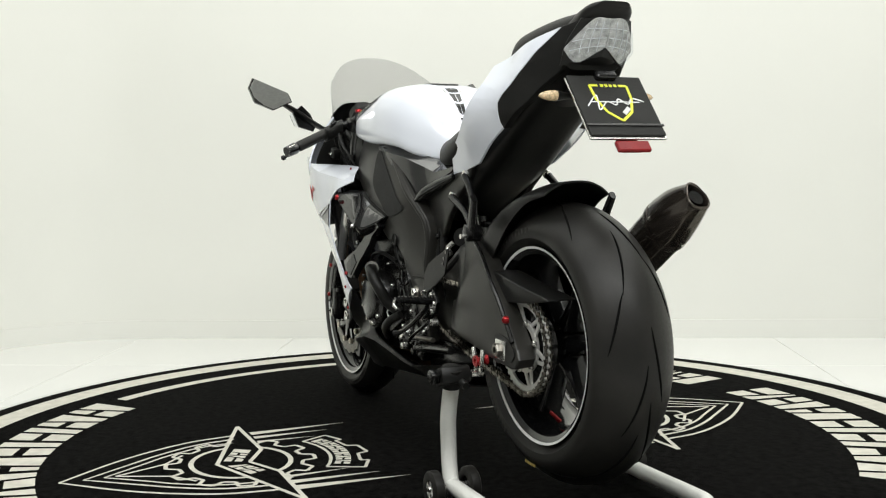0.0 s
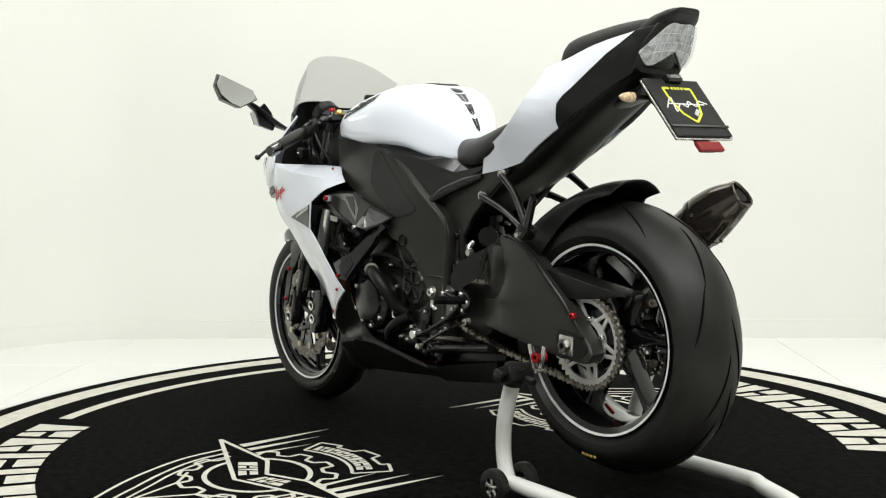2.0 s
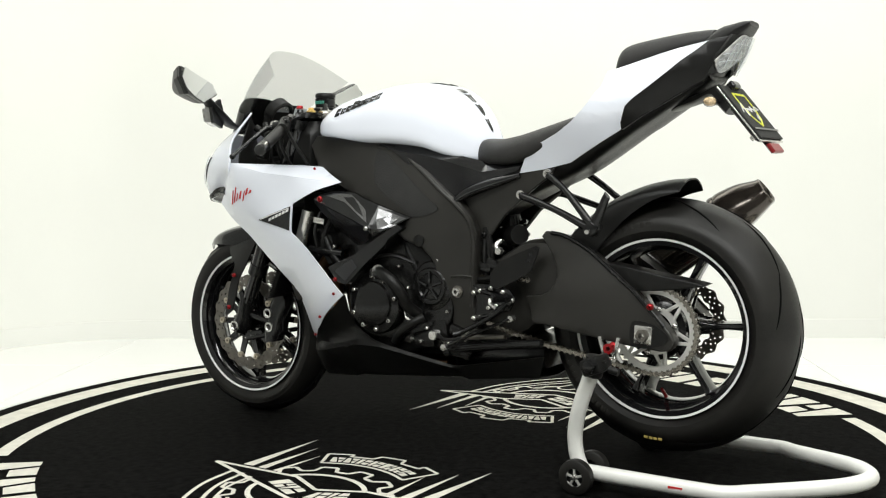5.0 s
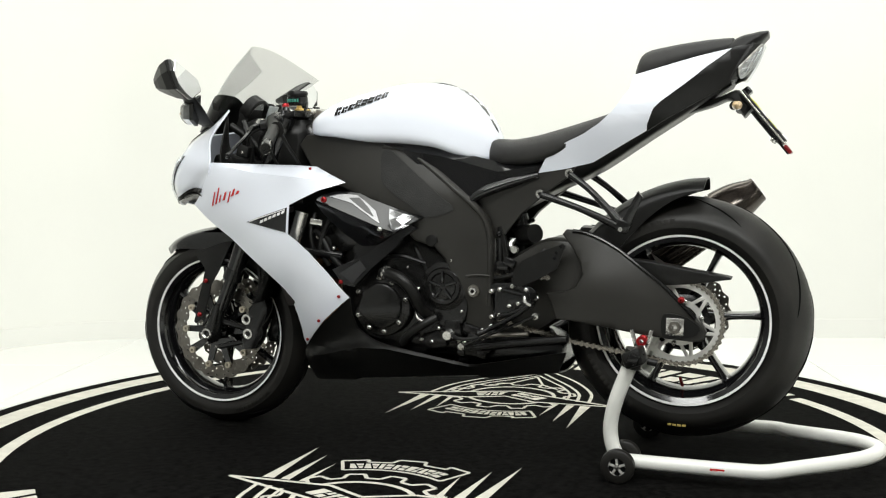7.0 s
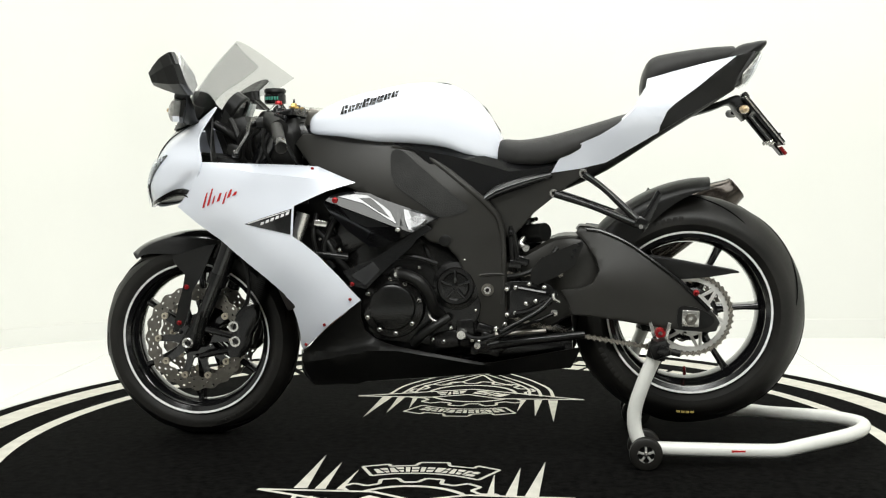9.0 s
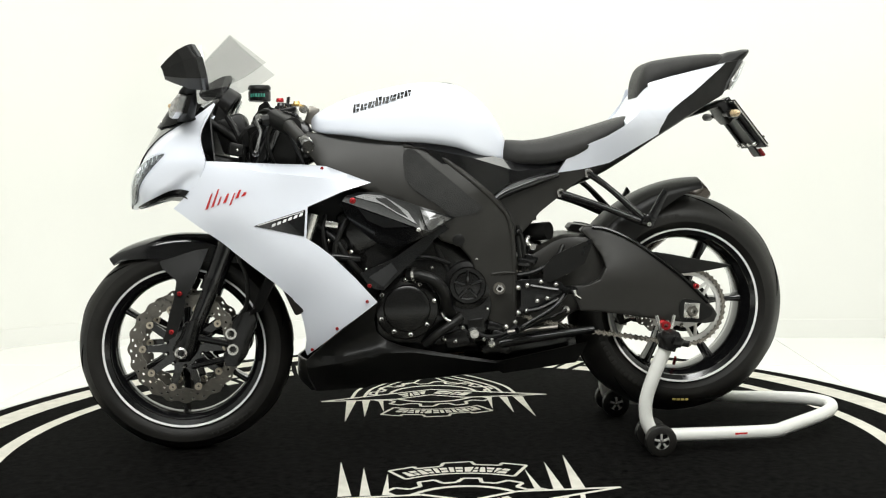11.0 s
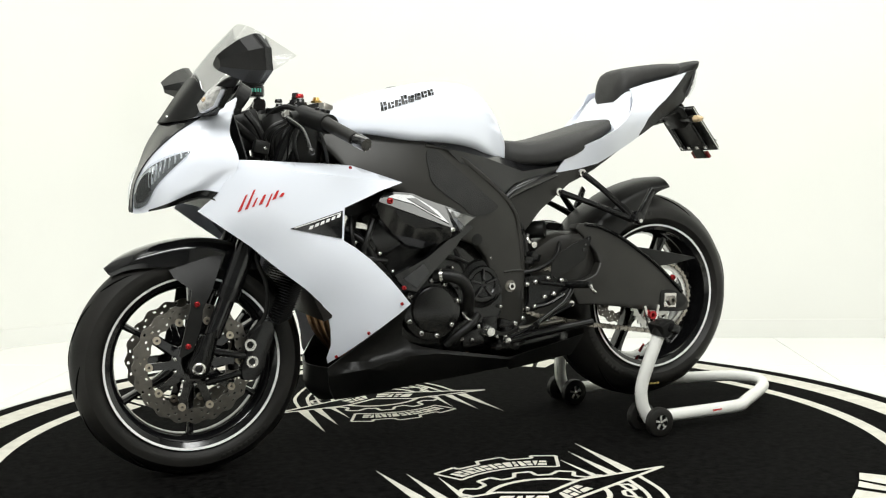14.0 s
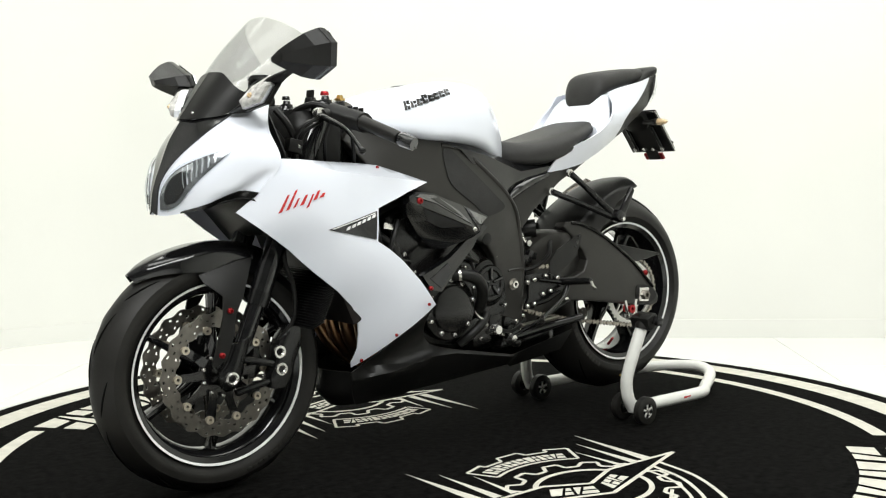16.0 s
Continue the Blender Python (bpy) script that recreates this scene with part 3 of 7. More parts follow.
# ---- fork, calipers, fender ----
for s in (-1, 1):
    y = s * 0.090
    leg = part("fork_leg", tube([(-0.652, y, 0.485), (-0.612, y, 0.585), (-0.455, y, 0.955)], 0.0275, smooth=False, segs=20), GLOSS, bike, "black fork tube")
    part("stanchion", tube([(-0.70, y, 0.372), (-0.65, y, 0.490)], 0.0215, segs=20), GLOSS, leg, "dark polished stanchion")
    part("fork_seal", tube([(-0.661, y, 0.463), (-0.648, y, 0.495)], 0.030, segs=20), SATIN, leg)
    part("fork_foot", loft([[( -0.705 + 0.028 * u, y + 0.026 * v, 0.385 + 0.010 * u) for u, v in ((-1, 0), (-0.7, -0.7), (0, -1), (0.7, -0.7), (1, 0), (0.7, 0.7), (0, 1), (-0.7, 0.7))],
                            [(-0.722 + 0.027 * u, y + 0.024 * v, 0.335) for u, v in ((-1, 0), (-0.7, -0.7), (0, -1), (0.7, -0.7), (1, 0), (0.7, 0.7), (0, 1), (-0.7, 0.7))],
                            [(-0.737 + 0.031 * u, y + 0.024 * v, 0.297 - 0.006 * u) for u, v in ((-1, 0), (-0.7, -0.7), (0, -1), (0.7, -0.7), (1, 0), (0.7, 0.7), (0, 1), (-0.7, 0.7))],
                            [(-0.740 + 0.020 * u, y + 0.018 * v, 0.268) for u, v in ((-1, 0), (-0.7, -0.7), (0, -1), (0.7, -0.7), (1, 0), (0.7, 0.7), (0, 1), (-0.7, 0.7))]], 14, 20), SATIN, leg)
    part("axle_nut", lathe([(0.009, 0), (0.009, s * 0.010), (0.0125, s * 0.014), (0.0170, s * 0.012), (0.0170, 0)], (-0.742, y + s * 0.016, 0.294), 24), STEEL, leg, "bright axle nut")
    # caliper behind the leg
    cal = part("brake_caliper", loft([[(-0.607 + 0.048 * k * 0.2 + 0.030 * u * f, s * (0.077 + 0.026 * v), 0.252 + 0.030 * k) for u, v in ((-1, -0.8), (0, -1), (1, -0.8), (1, 0.8), (0, 1), (-1, 0.8))] for k, f in ((0, 0.6), (1, 1.0), (2, 0.9), (3, 1.05), (4, 1.0), (5, 0.6))], 22, 18), SATIN, bike, "black radial brake caliper")
    for zz, xx in ((0.343, -0.606), (0.299, -0.602)):
        part("caliper_ring", lathe([(0.008, 0), (0.008, s * 0.003), (0.0105, s * 0.006), (0.0155, s * 0.006), (0.0165, 0)], (xx, s * 0.1015, zz), 20), STEEL, cal, "bright caliper piston ring")
    part("caliper_bridge", box((-0.655, s * 0.084, 0.322), (0.10, 0.024, 0.018), (0, 14, 0), 0.005), SATIN, cal)
    part("caliper_bridge", box((-0.665, s * 0.084, 0.262), (0.11, 0.020, 0.016), (0, -12, 0), 0.005), SATIN, cal)
    part("brake_hose", tube([(-0.60, s * 0.09, 0.37), (-0.563, s * 0.10, 0.42), (-0.56, s * 0.10, 0.50), (-0.585, s * 0.10, 0.58), (-0.56, s * 0.08, 0.70)], 0.006, segs=8), PLASTIC, bike, "black rubber brake hose")


def fender_rows():
    rows = []
    for a, half, r, drop in ((129.5, 0.014, 0.326, 0.004), (122, 0.042, 0.326, 0.012), (112, 0.062, 0.322, 0.028), (98, 0.068, 0.320, 0.045), (84, 0.066, 0.322, 0.055), (70, 0.062, 0.326, 0.050), (55, 0.055, 0.328, 0.02)):
        row = []
        for v in (-1, -0.97, -0.7, -0.35, 0, 0.35, 0.7, 0.97, 1):
            rr = r - 0.020 * abs(v) ** 3 - (drop if abs(v) == 1 else 0)
            row.append((FA[0] + rr * math.cos(radians(a)), half * v * (1.03 if abs(v) == 1 else 1), FA[2] + rr * math.sin(radians(a))))
        rows.append(row)
    return rows


fender = part("front_fender", Surf(fender_rows()).sheet(30, 26, -0.002, 0.002), GLOSS, bike, "gloss black front fender")
guard = panel([(-0.800, 0.545), (-0.700, 0.575), (-0.664, 0.580), (-0.680, 0.540), (-0.700, 0.491), (-0.726, 0.445), (-0.733, 0.400), (-0.754, 0.343), (-0.784, 0.325), (-0.789, 0.331), (-0.780, 0.364), (-0.768, 0.410), (-0.757, 0.446), (-0.751, 0.492), (-0.764, 0.505), (-0.790, 0.525)], spline([(-0.80, 0.55, -0.066), (-0.67, 0.58, -0.080), (-0.78, 0.33, -0.110), (-0.72, 0.45, -0.110), (-0.80, 0.45, -0.106), (-0.74, 0.52, -0.092)]), 0.006, 0.02)
part("fork_guard", guard, PLASTIC, fender, "black fork guard", both=True)
for s in (-1, 1):
    bolt(fender, -0.741, s * 0.111, 0.459, 0.0085, RED, s, "red_bolt")
    bolt(fender, -0.766, s * 0.112, 0.354, 0.0085, RED, s, "red_bolt")

# ---- fairing ----
SIDE0 = spline([(-0.63, 0.976, -0.126), (-0.635, 0.817, -0.213), (-0.335, 0.790, -0.214), (-0.698, 0.731, -0.180), (-0.74, 0.695, -0.160), (-0.402, 0.278, -0.100),
               (-0.202, 0.436, -0.217), (-0.385, 0.689, -0.222), (-0.389, 0.61, -0.227), (-0.527, 0.647, -0.216), (-0.644, 0.688, -0.204), (-0.543, 0.729, -0.226),
               (-0.215, 0.757, -0.202), (-0.231, 0.439, -0.226), (-0.313, 0.363, -0.191), (-0.388, 0.297, -0.131), (-0.265, 0.71, -0.236), (-0.50, 0.775, -0.226), (-0.405, 0.373, -0.150), (-0.43, 0.44, -0.166), (-0.475, 0.486, -0.178), (-0.538, 0.535, -0.174), (-0.60, 0.60, -0.176)])


def crease(x):
    return float(np.interp(x, (-0.637, -0.50, -0.215), (0.818, 0.788, 0.757)))


def SIDE(x, z):
    """The side of the fairing, folded inwards over its crease."""
    return SIDE0(x, z) + 2.0 * max(0.0, z - crease(x)) * min(1.0, max(0.0, (x + 0.637) * 8))


FAIR = [(-0.708, 0.726), (-0.674, 0.773), (-0.653, 0.819), (-0.50, 0.812), (-0.400, 0.808), (-0.335, 0.803), (-0.275, 0.780), (-0.215, 0.757), (-0.29, 0.735), (-0.384, 0.695), (-0.389, 0.612),
        (-0.358, 0.592), (-0.318, 0.560), (-0.262, 0.504), (-0.203, 0.436), (-0.295, 0.366), (-0.345, 0.322), (-0.398, 0.277), (-0.403, 0.292), (-0.398, 0.330), (-0.403, 0.373), (-0.413, 0.412), (-0.432, 0.446),
        (-0.478, 0.489), (-0.533, 0.532), (-0.572, 0.564), (-0.613, 0.600), (-0.68, 0.648), (-0.742, 0.694)]
fairing = part("side_fairing", panel(FAIR, SIDE, 0.004, 0.02, cuts=((-0.637, 0.818, -0.50, 0.788), (-0.50, 0.788, -0.215, 0.757))), WHITE, bike, "gloss white side fairing", both=True)
# black wedge at its rear cut-out, white edge line
part("fairing_wedge", panel([(-0.527, 0.646), (-0.45, 0.670), (-0.390, 0.688), (-0.3945, 0.617)], lambda x, z: SIDE(x, z) - 0.0025, 0.002, 0.02), GLOSS, bike, "gloss black wedge on the fairing", both=True)
# model badge as slanted white bars
for k in range(6):
    x = -0.480 + 0.0145 * k
    z = 0.6425 + 0.0054 * k
    part("badge_bar", panel([(x, z), (x + 0.0095, z + 0.003), (x + 0.0125, z + 0.0115), (x + 0.003, z + 0.0085)], lambda a, b: SIDE(a, b) - 0.0045, 0.0015, 0.05), WHITEPRINT, bike, "white badge bar", both=True)
part("badge_line", panel([(-0.515, 0.6465), (-0.395, 0.6825), (-0.395, 0.6845), (-0.517, 0.6485)], lambda a, b: SIDE(a, b) - 0.0045, 0.0015, 0.03), WHITEPRINT, bike, "thin white line", both=True)
# red script badge as slanted strokes
for k, (h, w) in enumerate(((0.044, 0.0075), (0.050, 0.0075), (0.024, 0.006), (0.026, 0.009), (0.034, 0.006), (0.024, 0.009), (0.012, 0.011))):
    x = -0.654 + 0.0162 * k
    z = 0.690 + 0.0058 * k - (0.012 if k == 4 else 0)
    part("script_stroke", panel([(x, z), (x + w, z + 0.003), (x + w + h * 0.35, z + h), (x + h * 0.35 + w * 0.4, z + h * 0.96)], lambda a, b: SIDE(a, b) - 0.0025, 0.0015, 0.05), REDPRINT, bike, "red script stroke on the fairing", both=True)
for x, z in ((-0.231, 0.439), (-0.313, 0.363), (-0.383, 0.297), (-0.345, 0.797)):
    for s in (-1, 1):
        bolt(bike, x, s * -(SIDE(x, z) - 0.003), z, 0.0052, RED, s, "red_bolt", 0.004)

class Folded(Surf):
    """A patch with a fold: past the line the skin sinks in a little."""

    def at(self, u, v, off=0.0):
        line = float(np.interp(u, (0.66, 0.71, 0.84, 0.90, 0.96, 1.0), (1.0, 0.89, 0.79, 0.66, 0.56, 0.50)))
        sink = 0.085 * min(max(v - line, 0.0), 0.16) * min(1.0, max(0.0, 1.0 - u) / 0.08)
        return Surf.at(self, u, v, off - sink)


NOSE = Folded([[(-0.800, 0, 0.910), (-0.768, -0.062, 0.915), (-0.705, -0.104, 0.930), (-0.632, -0.130, 0.976)],
             [(-0.830, 0, 0.862), (-0.800, -0.085, 0.872), (-0.745, -0.150, 0.884), (-0.664, -0.182, 0.893)],
             [(-0.852, 0, 0.808), (-0.832, -0.092, 0.816), (-0.770, -0.174, 0.828), (-0.650, -0.212, 0.820)],
             [(-0.872, 0, 0.752), (-0.858, -0.072, 0.754), (-0.805, -0.158, 0.760), (-0.667, -0.201, 0.772)],
             [(-0.880, 0, 0.697), (-0.866, -0.040, 0.688), (-0.805, -0.140, 0.706), (-0.702, -0.181, 0.730)]], True)
part("nose_cowl", NOSE.sheet(30, 30, -0.006, 0.0), WHITE, bike, "gloss white nose cowl", both=True)
part("nose_strip", NOSE.sheet(30, 10, 0.0005, 0.004, ((0, 0), (0, 0.25), (0, 0.5), (0, 0.68), (0, 0.85), (0, 1)), ((0.62, 0), (0.40, 0.25), (0.18, 0.5), (0.10, 0.68), (0.12, 0.85), (0.19, 1))), GLOSS, bike, "gloss black strip between the headlights", both=True)
HEAD_TOP = ((0.24, 0.93), (0.18, 0.80), (0.24, 0.64), (0.35, 0.55), (0.51, 0.50), (0.69, 0.455))
HEAD_FOOT = ((0.26, 0.95), (0.38, 0.945), (0.46, 0.90), (0.515, 0.80), (0.59, 0.66), (0.69, 0.465))
part("headlight", NOSE.sheet(24, 12, 0.0005, 0.0035, HEAD_TOP, HEAD_FOOT), HEADREF, bike, "clear headlight with dark projector", both=True)
part("projector", NOSE.sheet(14, 10, 0.004, 0.0055, ((0.29, 0.87), (0.26, 0.76), (0.29, 0.66), (0.36, 0.61)), ((0.33, 0.90), (0.43, 0.88), (0.48, 0.77), (0.45, 0.64))), GLOSS, bike, "dark projector lens", both=True)
part("headlight_glass", NOSE.sheet(24, 12, 0.0075, 0.0085, ((0.235, 0.935), (0.17, 0.80), (0.23, 0.63), (0.345, 0.54), (0.51, 0.49), (0.705, 0.448)), ((0.255, 0.957), (0.385, 0.955), (0.47, 0.905), (0.525, 0.80), (0.60, 0.66), (0.705, 0.458))), LENS, bike, "clear headlight glass", both=True)
head_top, head_foot = (catmull([(a, b, 0) for a, b in line], 41) for line in (HEAD_TOP, HEAD_FOOT))
for k in range(23, 38, 2):
    # bright ribs of the reflector
    near_top, near_foot = head_top[k].lerp(head_top[k + 1], 0.45), head_foot[k].lerp(head_foot[k + 1], 0.45)
    part("reflector_rib", NOSE.sheet(6, 3, 0.0037, 0.0058, (head_top[k].lerp(head_foot[k], 0.06)[:2], head_top[k].lerp(head_foot[k], 0.80)[:2]), (near_top.lerp(near_foot, 0.06)[:2], near_top.lerp(near_foot, 0.80)[:2])), REFLECT, bike, both=True)
part("reflector_bowl", NOSE.sheet(12, 8, 0.0036, 0.0048, ((0.20, 0.82), (0.235, 0.68), (0.33, 0.585), (0.43, 0.545)), ((0.235, 0.80), (0.27, 0.68), (0.35, 0.62), (0.45, 0.60))), REFLECT, bike, "bright headlight reflector", both=True)
part("intake_mouth", NOSE.sheet(14, 6, 0.0005, 0.004, ((0.48, 0.98), (0.62, 0.96), (0.74, 0.925), (0.85, 0.88), (0.99, 0.935)), ((0.48, 0.997), (0.62, 1.0), (0.74, 1.0), (0.85, 1.0), (0.99, 1.0))), SATIN, bike, "black air intake mouth", both=True)
# windscreen
half_screen = [[(-0.803, 0, 0.915), (-0.785, -0.05, 0.915), (-0.735, -0.095, 0.924), (-0.66, -0.120, 0.962)],
               [(-0.735, 0, 1.012), (-0.722, -0.066, 1.010), (-0.680, -0.115, 1.006), (-0.610, -0.138, 1.010)],
               [(-0.668, 0, 1.098), (-0.655, -0.075, 1.093), (-0.612, -0.130, 1.076), (-0.540, -0.165, 1.045)],
               [(-0.598, 0, 1.172), (-0.590, -0.060, 1.166), (-0.558, -0.122, 1.138), (-0.488, -0.178, 1.080)]]
SCR = Surf(half_screen, True)
full_screen = Surf([[(x, -y, z) for x, y, z in row[:0:-1]] + row for row in half_screen], True)
part("windscreen", full_screen.sheet(40, 24, 0.0, 0.003), SCREEN, bike, "smoked clear windscreen")
part("screen_base", SCR.sheet(16, 6, -0.004, -0.001, ((0, 0), (0.9, 0)), ((0, 0.40), (0.3, 0.38), (0.6, 0.26), (0.9, 0.14))), PLASTIC, bike, "black lower screen trim", both=True)
for y in (-0.035, 0.035):
    part("screen_screw", lathe([(0.0001, -0.002), (0.005, -0.002), (0.005, 0.002), (0.0001, 0.002)], (-0.787, y, 0.929), 10, "x", False), STEEL, bike)
# inner cockpit panel
part("cockpit_panel", panel([(-0.70, 0.74), (-0.632, 0.815), (-0.345, 0.800), (-0.345, 0.70), (-0.60, 0.70)], lambda x, z: SIDE(x, z) + 0.012, 0.004, 0.04), PLASTIC, bike, "black inner fairing panel", both=True)
part("cockpit_panel", Surf([[(-0.645, -0.118, 0.965), (-0.66, -0.09, 0.94), (-0.70, -0.04, 0.93)], [(-0.625, -0.195, 0.82), (-0.64, -0.12, 0.84), (-0.68, -0.05, 0.86)], [(-0.60, -0.18, 0.74), (-0.62, -0.10, 0.74), (-0.64, -0.04, 0.76)]]).sheet(10, 10, -0.002, 0.002), PLASTIC, bike, "black inner fairing panel", both=True)

# ---- frame ----
SPAR = spline([(-0.40, 0.87, -0.105), (-0.27, 0.885, -0.128), (-0.12, 0.86, -0.148), (0.03, 0.79, -0.150), (0.18, 0.63, -0.125), (0.18, 0.33, -0.125), (0.10, 0.42, -0.130), (0.024, 0.595, -0.160), (0.0, 0.655, -0.176), (-0.12, 0.72, -0.178), (-0.34, 0.81, -0.140), (0.139, 0.457, -0.147), (0.09, 0.69, -0.165)])
spar = [(-0.405, 0.868), (-0.385, 0.892), (-0.266, 0.887), (-0.123, 0.864), (-0.060, 0.854), (-0.02, 0.832), (0.034, 0.790), (0.09, 0.743), (0.142, 0.697), (0.170, 0.66), (0.183, 0.62), (0.187, 0.527), (0.185, 0.325), (0.123, 0.323), (0.108, 0.40), (0.088, 0.48), (0.062, 0.545), (0.03, 0.582), (-0.020, 0.598), (-0.052, 0.630), (-0.06, 0.66), (-0.125, 0.70), (-0.229, 0.74), (-0.341, 0.79)]
frame_part = part("frame_spar", panel(spar, SPAR, 0.05, 0.025, bevel=0.008), FRAME, bike, "dark grey cast frame spar", both=True)
PADO = rounded([(-0.122, 0.838), (-0.097, 0.845), (-0.051, 0.807), (0.004, 0.760), (0.058, 0.713), (0.089, 0.688), (0.075, 0.672), (0.012, 0.660), (-0.03, 0.690), (-0.107, 0.746), (-0.122, 0.792)], 60)
part("grip_pad", panel(PADO, lambda x, z: SPAR(x, z) - 0.003, 0.002, 0.02), PAD, bike, "stippled black knee grip pad", both=True)
for s in (-1, 1):
    part("frame_plug", lathe([(0.0001, 0), (0.017, 0), (0.017, s * 0.003), (0.015, s * 0.004), (0.0001, s * 0.004)], (0.024, -s * SPAR(0.024, 0.595), 0.595), 24, closed=False), PLASTIC, bike)
    nut = lathe([(0.006, s * 0.012), (0.011, s * 0.012), (0.0125, s * 0.009), (0.0125, 0.0), (0.006, 0.0)], (0.139, -s * SPAR(0.139, 0.457) + s * 0.001, 0.457), 6)
    part("pivot_nut", nut, STEEL, bike, "bright swingarm pivot nut", smooth=False)
    part("pivot_washer", lathe([(0.010, 0), (0.0175, 0), (0.0165, s * 0.003), (0.010, s * 0.003)], (0.139, -s * SPAR(0.139, 0.457) + s * 0.0005, 0.457), 24), DISC, bike)
# headstock and inner mass behind the spars
part("headstock", box((-0.42, 0, 0.86), (0.12, 0.16, 0.12), (0, -24, 0), 0.02), SATIN, bike)
part("airbox", box((-0.15, 0, 0.79), (0.42, 0.20, 0.15), (0, 8, 0), 0.03), PLASTIC, bike)

# ---- tank ----
secs = []
for x, top, low, half, sq in ((-0.374, 0.938, 0.905, 0.075, 0.7), (-0.350, 0.958, 0.893, 0.132, 0.8), (-0.272, 0.994, 0.884, 0.172, 0.9), (-0.17, 1.020, 0.868, 0.182, 1.0), (-0.07, 1.036, 0.862, 0.183, 1.0), (0.02, 1.032, 0.850, 0.166, 0.9), (0.075, 1.008, 0.830, 0.142, 0.8), (0.128, 0.960, 0.815, 0.104, 0.7), (0.165, 0.90, 0.812, 0.072, 0.6), (0.180, 0.862, 0.812, 0.045, 0.6)):
    h = top - low
    secs.append([(x, half * a, low + h * b) for a, b in ((0, 1), (-0.42, 0.985), (-0.76, 0.89), (-0.95, 0.64), (-0.99, 0.32), (-0.935, 0.05), (-0.60, 0.0), (0, 0.0), (0.60, 0.0), (0.935, 0.05), (0.99, 0.32), (0.95, 0.64), (0.76, 0.89), (0.42, 0.985))])
TANK = secs
tank = part("fuel_tank", loft(secs, 40, 56), WHITE, bike, "gloss white fuel tank")


def tank_y(x, z):
    """The side of the tank at x, z, on the minus y side."""
    xs = [s[0][0] for s in TANK]
    def mixed(j, c):
        return float(np.interp(x, xs, [s[j][c] for s in TANK]))
    ring = catmull([(0, mixed(j, 1), mixed(j, 2)) for j in range(6)], 81)
    return float(np.interp(z, [p.z for p in ring[::-1]], [p.y for p in ring[::-1]]))


for k in range(8):
    high = 0.024 if k in (0, 3) else 0.018
    for loop in block_glyph((4, 1, 3, 1, 2, 0, 4, 1)[k]):
        q = [(-0.260 + 0.0200 * k + 0.0165 * u + 0.004 * v, 0.944 + 0.0062 * k + 0.003 * u + high * v) for u, v in loop]
        part("badge_block", panel(q, lambda a, b: tank_y(a, b) - 0.0045, 0.012, 0.05), SATIN, tank, "dark badge block on the tank", both=True)
# tank pad along the rear ridge: a black wedge, then claw strips with silver inlays
def tank_z(x, y):
    xs = [q[0][0] for q in TANK]
    def mixed(j, c):
        return float(np.interp(x, xs, [q[j][c] for q in TANK]))
    ring = catmull([(0, mixed(j, 1), mixed(j, 2)) for j in range(6)], 81)
    return float(np.interp(abs(y), [-p.y for p in ring[:60]], [p.z for p in ring[:60]]))


def pad_piece(a, b, c, d, material, label, lift=0.002):
    """A four-cornered sticker (x, y) on the tank."""
    rows = []
    for f in (0, 0.25, 0.5, 0.75, 1):
        row = []
        for g in (0, 0.25, 0.5, 0.75, 1):
            x = (a[0] * (1 - g) + b[0] * g) * (1 - f) + (d[0] * (1 - g) + c[0] * g) * f
            y = (a[1] * (1 - g) + b[1] * g) * (1 - f) + (d[1] * (1 - g) + c[1] * g) * f
            row.append((x, y, tank_z(x, y) + lift))
        rows.append(row)
    part("tank_pad", Surf(rows).sheet(10, 10, -0.0012, 0.0012), material, tank, label)


for sgn in (-1, 1):
    for q, m_, lab in ((((-0.006, 0.052), (0.0, 0.0), (0.052, 0.0), (0.034, 0.036)), PAD, "black tank pad wedge"),
                       (((0.036, 0.034), (0.056, 0.022), (0.092, 0.019), (0.078, 0.027)), SILVERPRINT, "silver tank pad inlay"),
                       (((0.056, 0.019), (0.056, 0.001), (0.080, 0.001), (0.078, 0.015)), SATIN, "black tank pad strip"),
                       (((0.084, 0.017), (0.086, 0.001), (0.113, 0.001), (0.109, 0.012)), SATIN, "black tank pad strip"),
                       (((0.117, 0.013), (0.119, 0.001), (0.143, 0.001), (0.138, 0.009)), SATIN, "black tank pad strip"),
                       (((0.147, 0.010), (0.149, 0.001), (0.169, 0.001), (0.165, 0.006)), SATIN, "black tank pad strip")):
        pad_piece(*[(x, sgn * y) for x, y in q], m_, lab)
part("filler_cap", lathe([(0.0001, 0.005), (0.05, 0.004), (0.054, 0.001), (0.056, -0.02), (0.0001, -0.02)], (-0.12, 0, 1.0185), 32, "z", False), SATIN, tank)

# covers under the tank
# rounded bar added to catch a pale highlight below the cover
part("glint_bar", tube([(0.125, -0.140, 0.702), (0.17, -0.130, 0.728), (0.24, -0.116, 0.752), (0.315, -0.108, 0.772)], [0.008, 0.015, 0.015, 0.008], n=20, segs=14), GLOSS, bike, "gloss black bar added to catch highlights", both=True)
COV = spline([(-0.113, 0.86, -0.156), (-0.04, 0.87, -0.160), (0.14, 0.82, -0.122), (0.33, 0.81, -0.112), (0.317, 0.787, -0.112), (0.17, 0.75, -0.118), (0.118, 0.712, -0.140), (0.06, 0.738, -0.146), (0.0, 0.79, -0.152), (-0.06, 0.842, -0.156)])
COV0 = COV


def COV(x, z):
    """The cover, folded inwards over a crease below the tank."""
    return COV0(x, z) + 1.1 * max(0.0, z - float(np.interp(x, (-0.118, 0.05, 0.20, 0.333), (0.856, 0.826, 0.782, 0.798))))


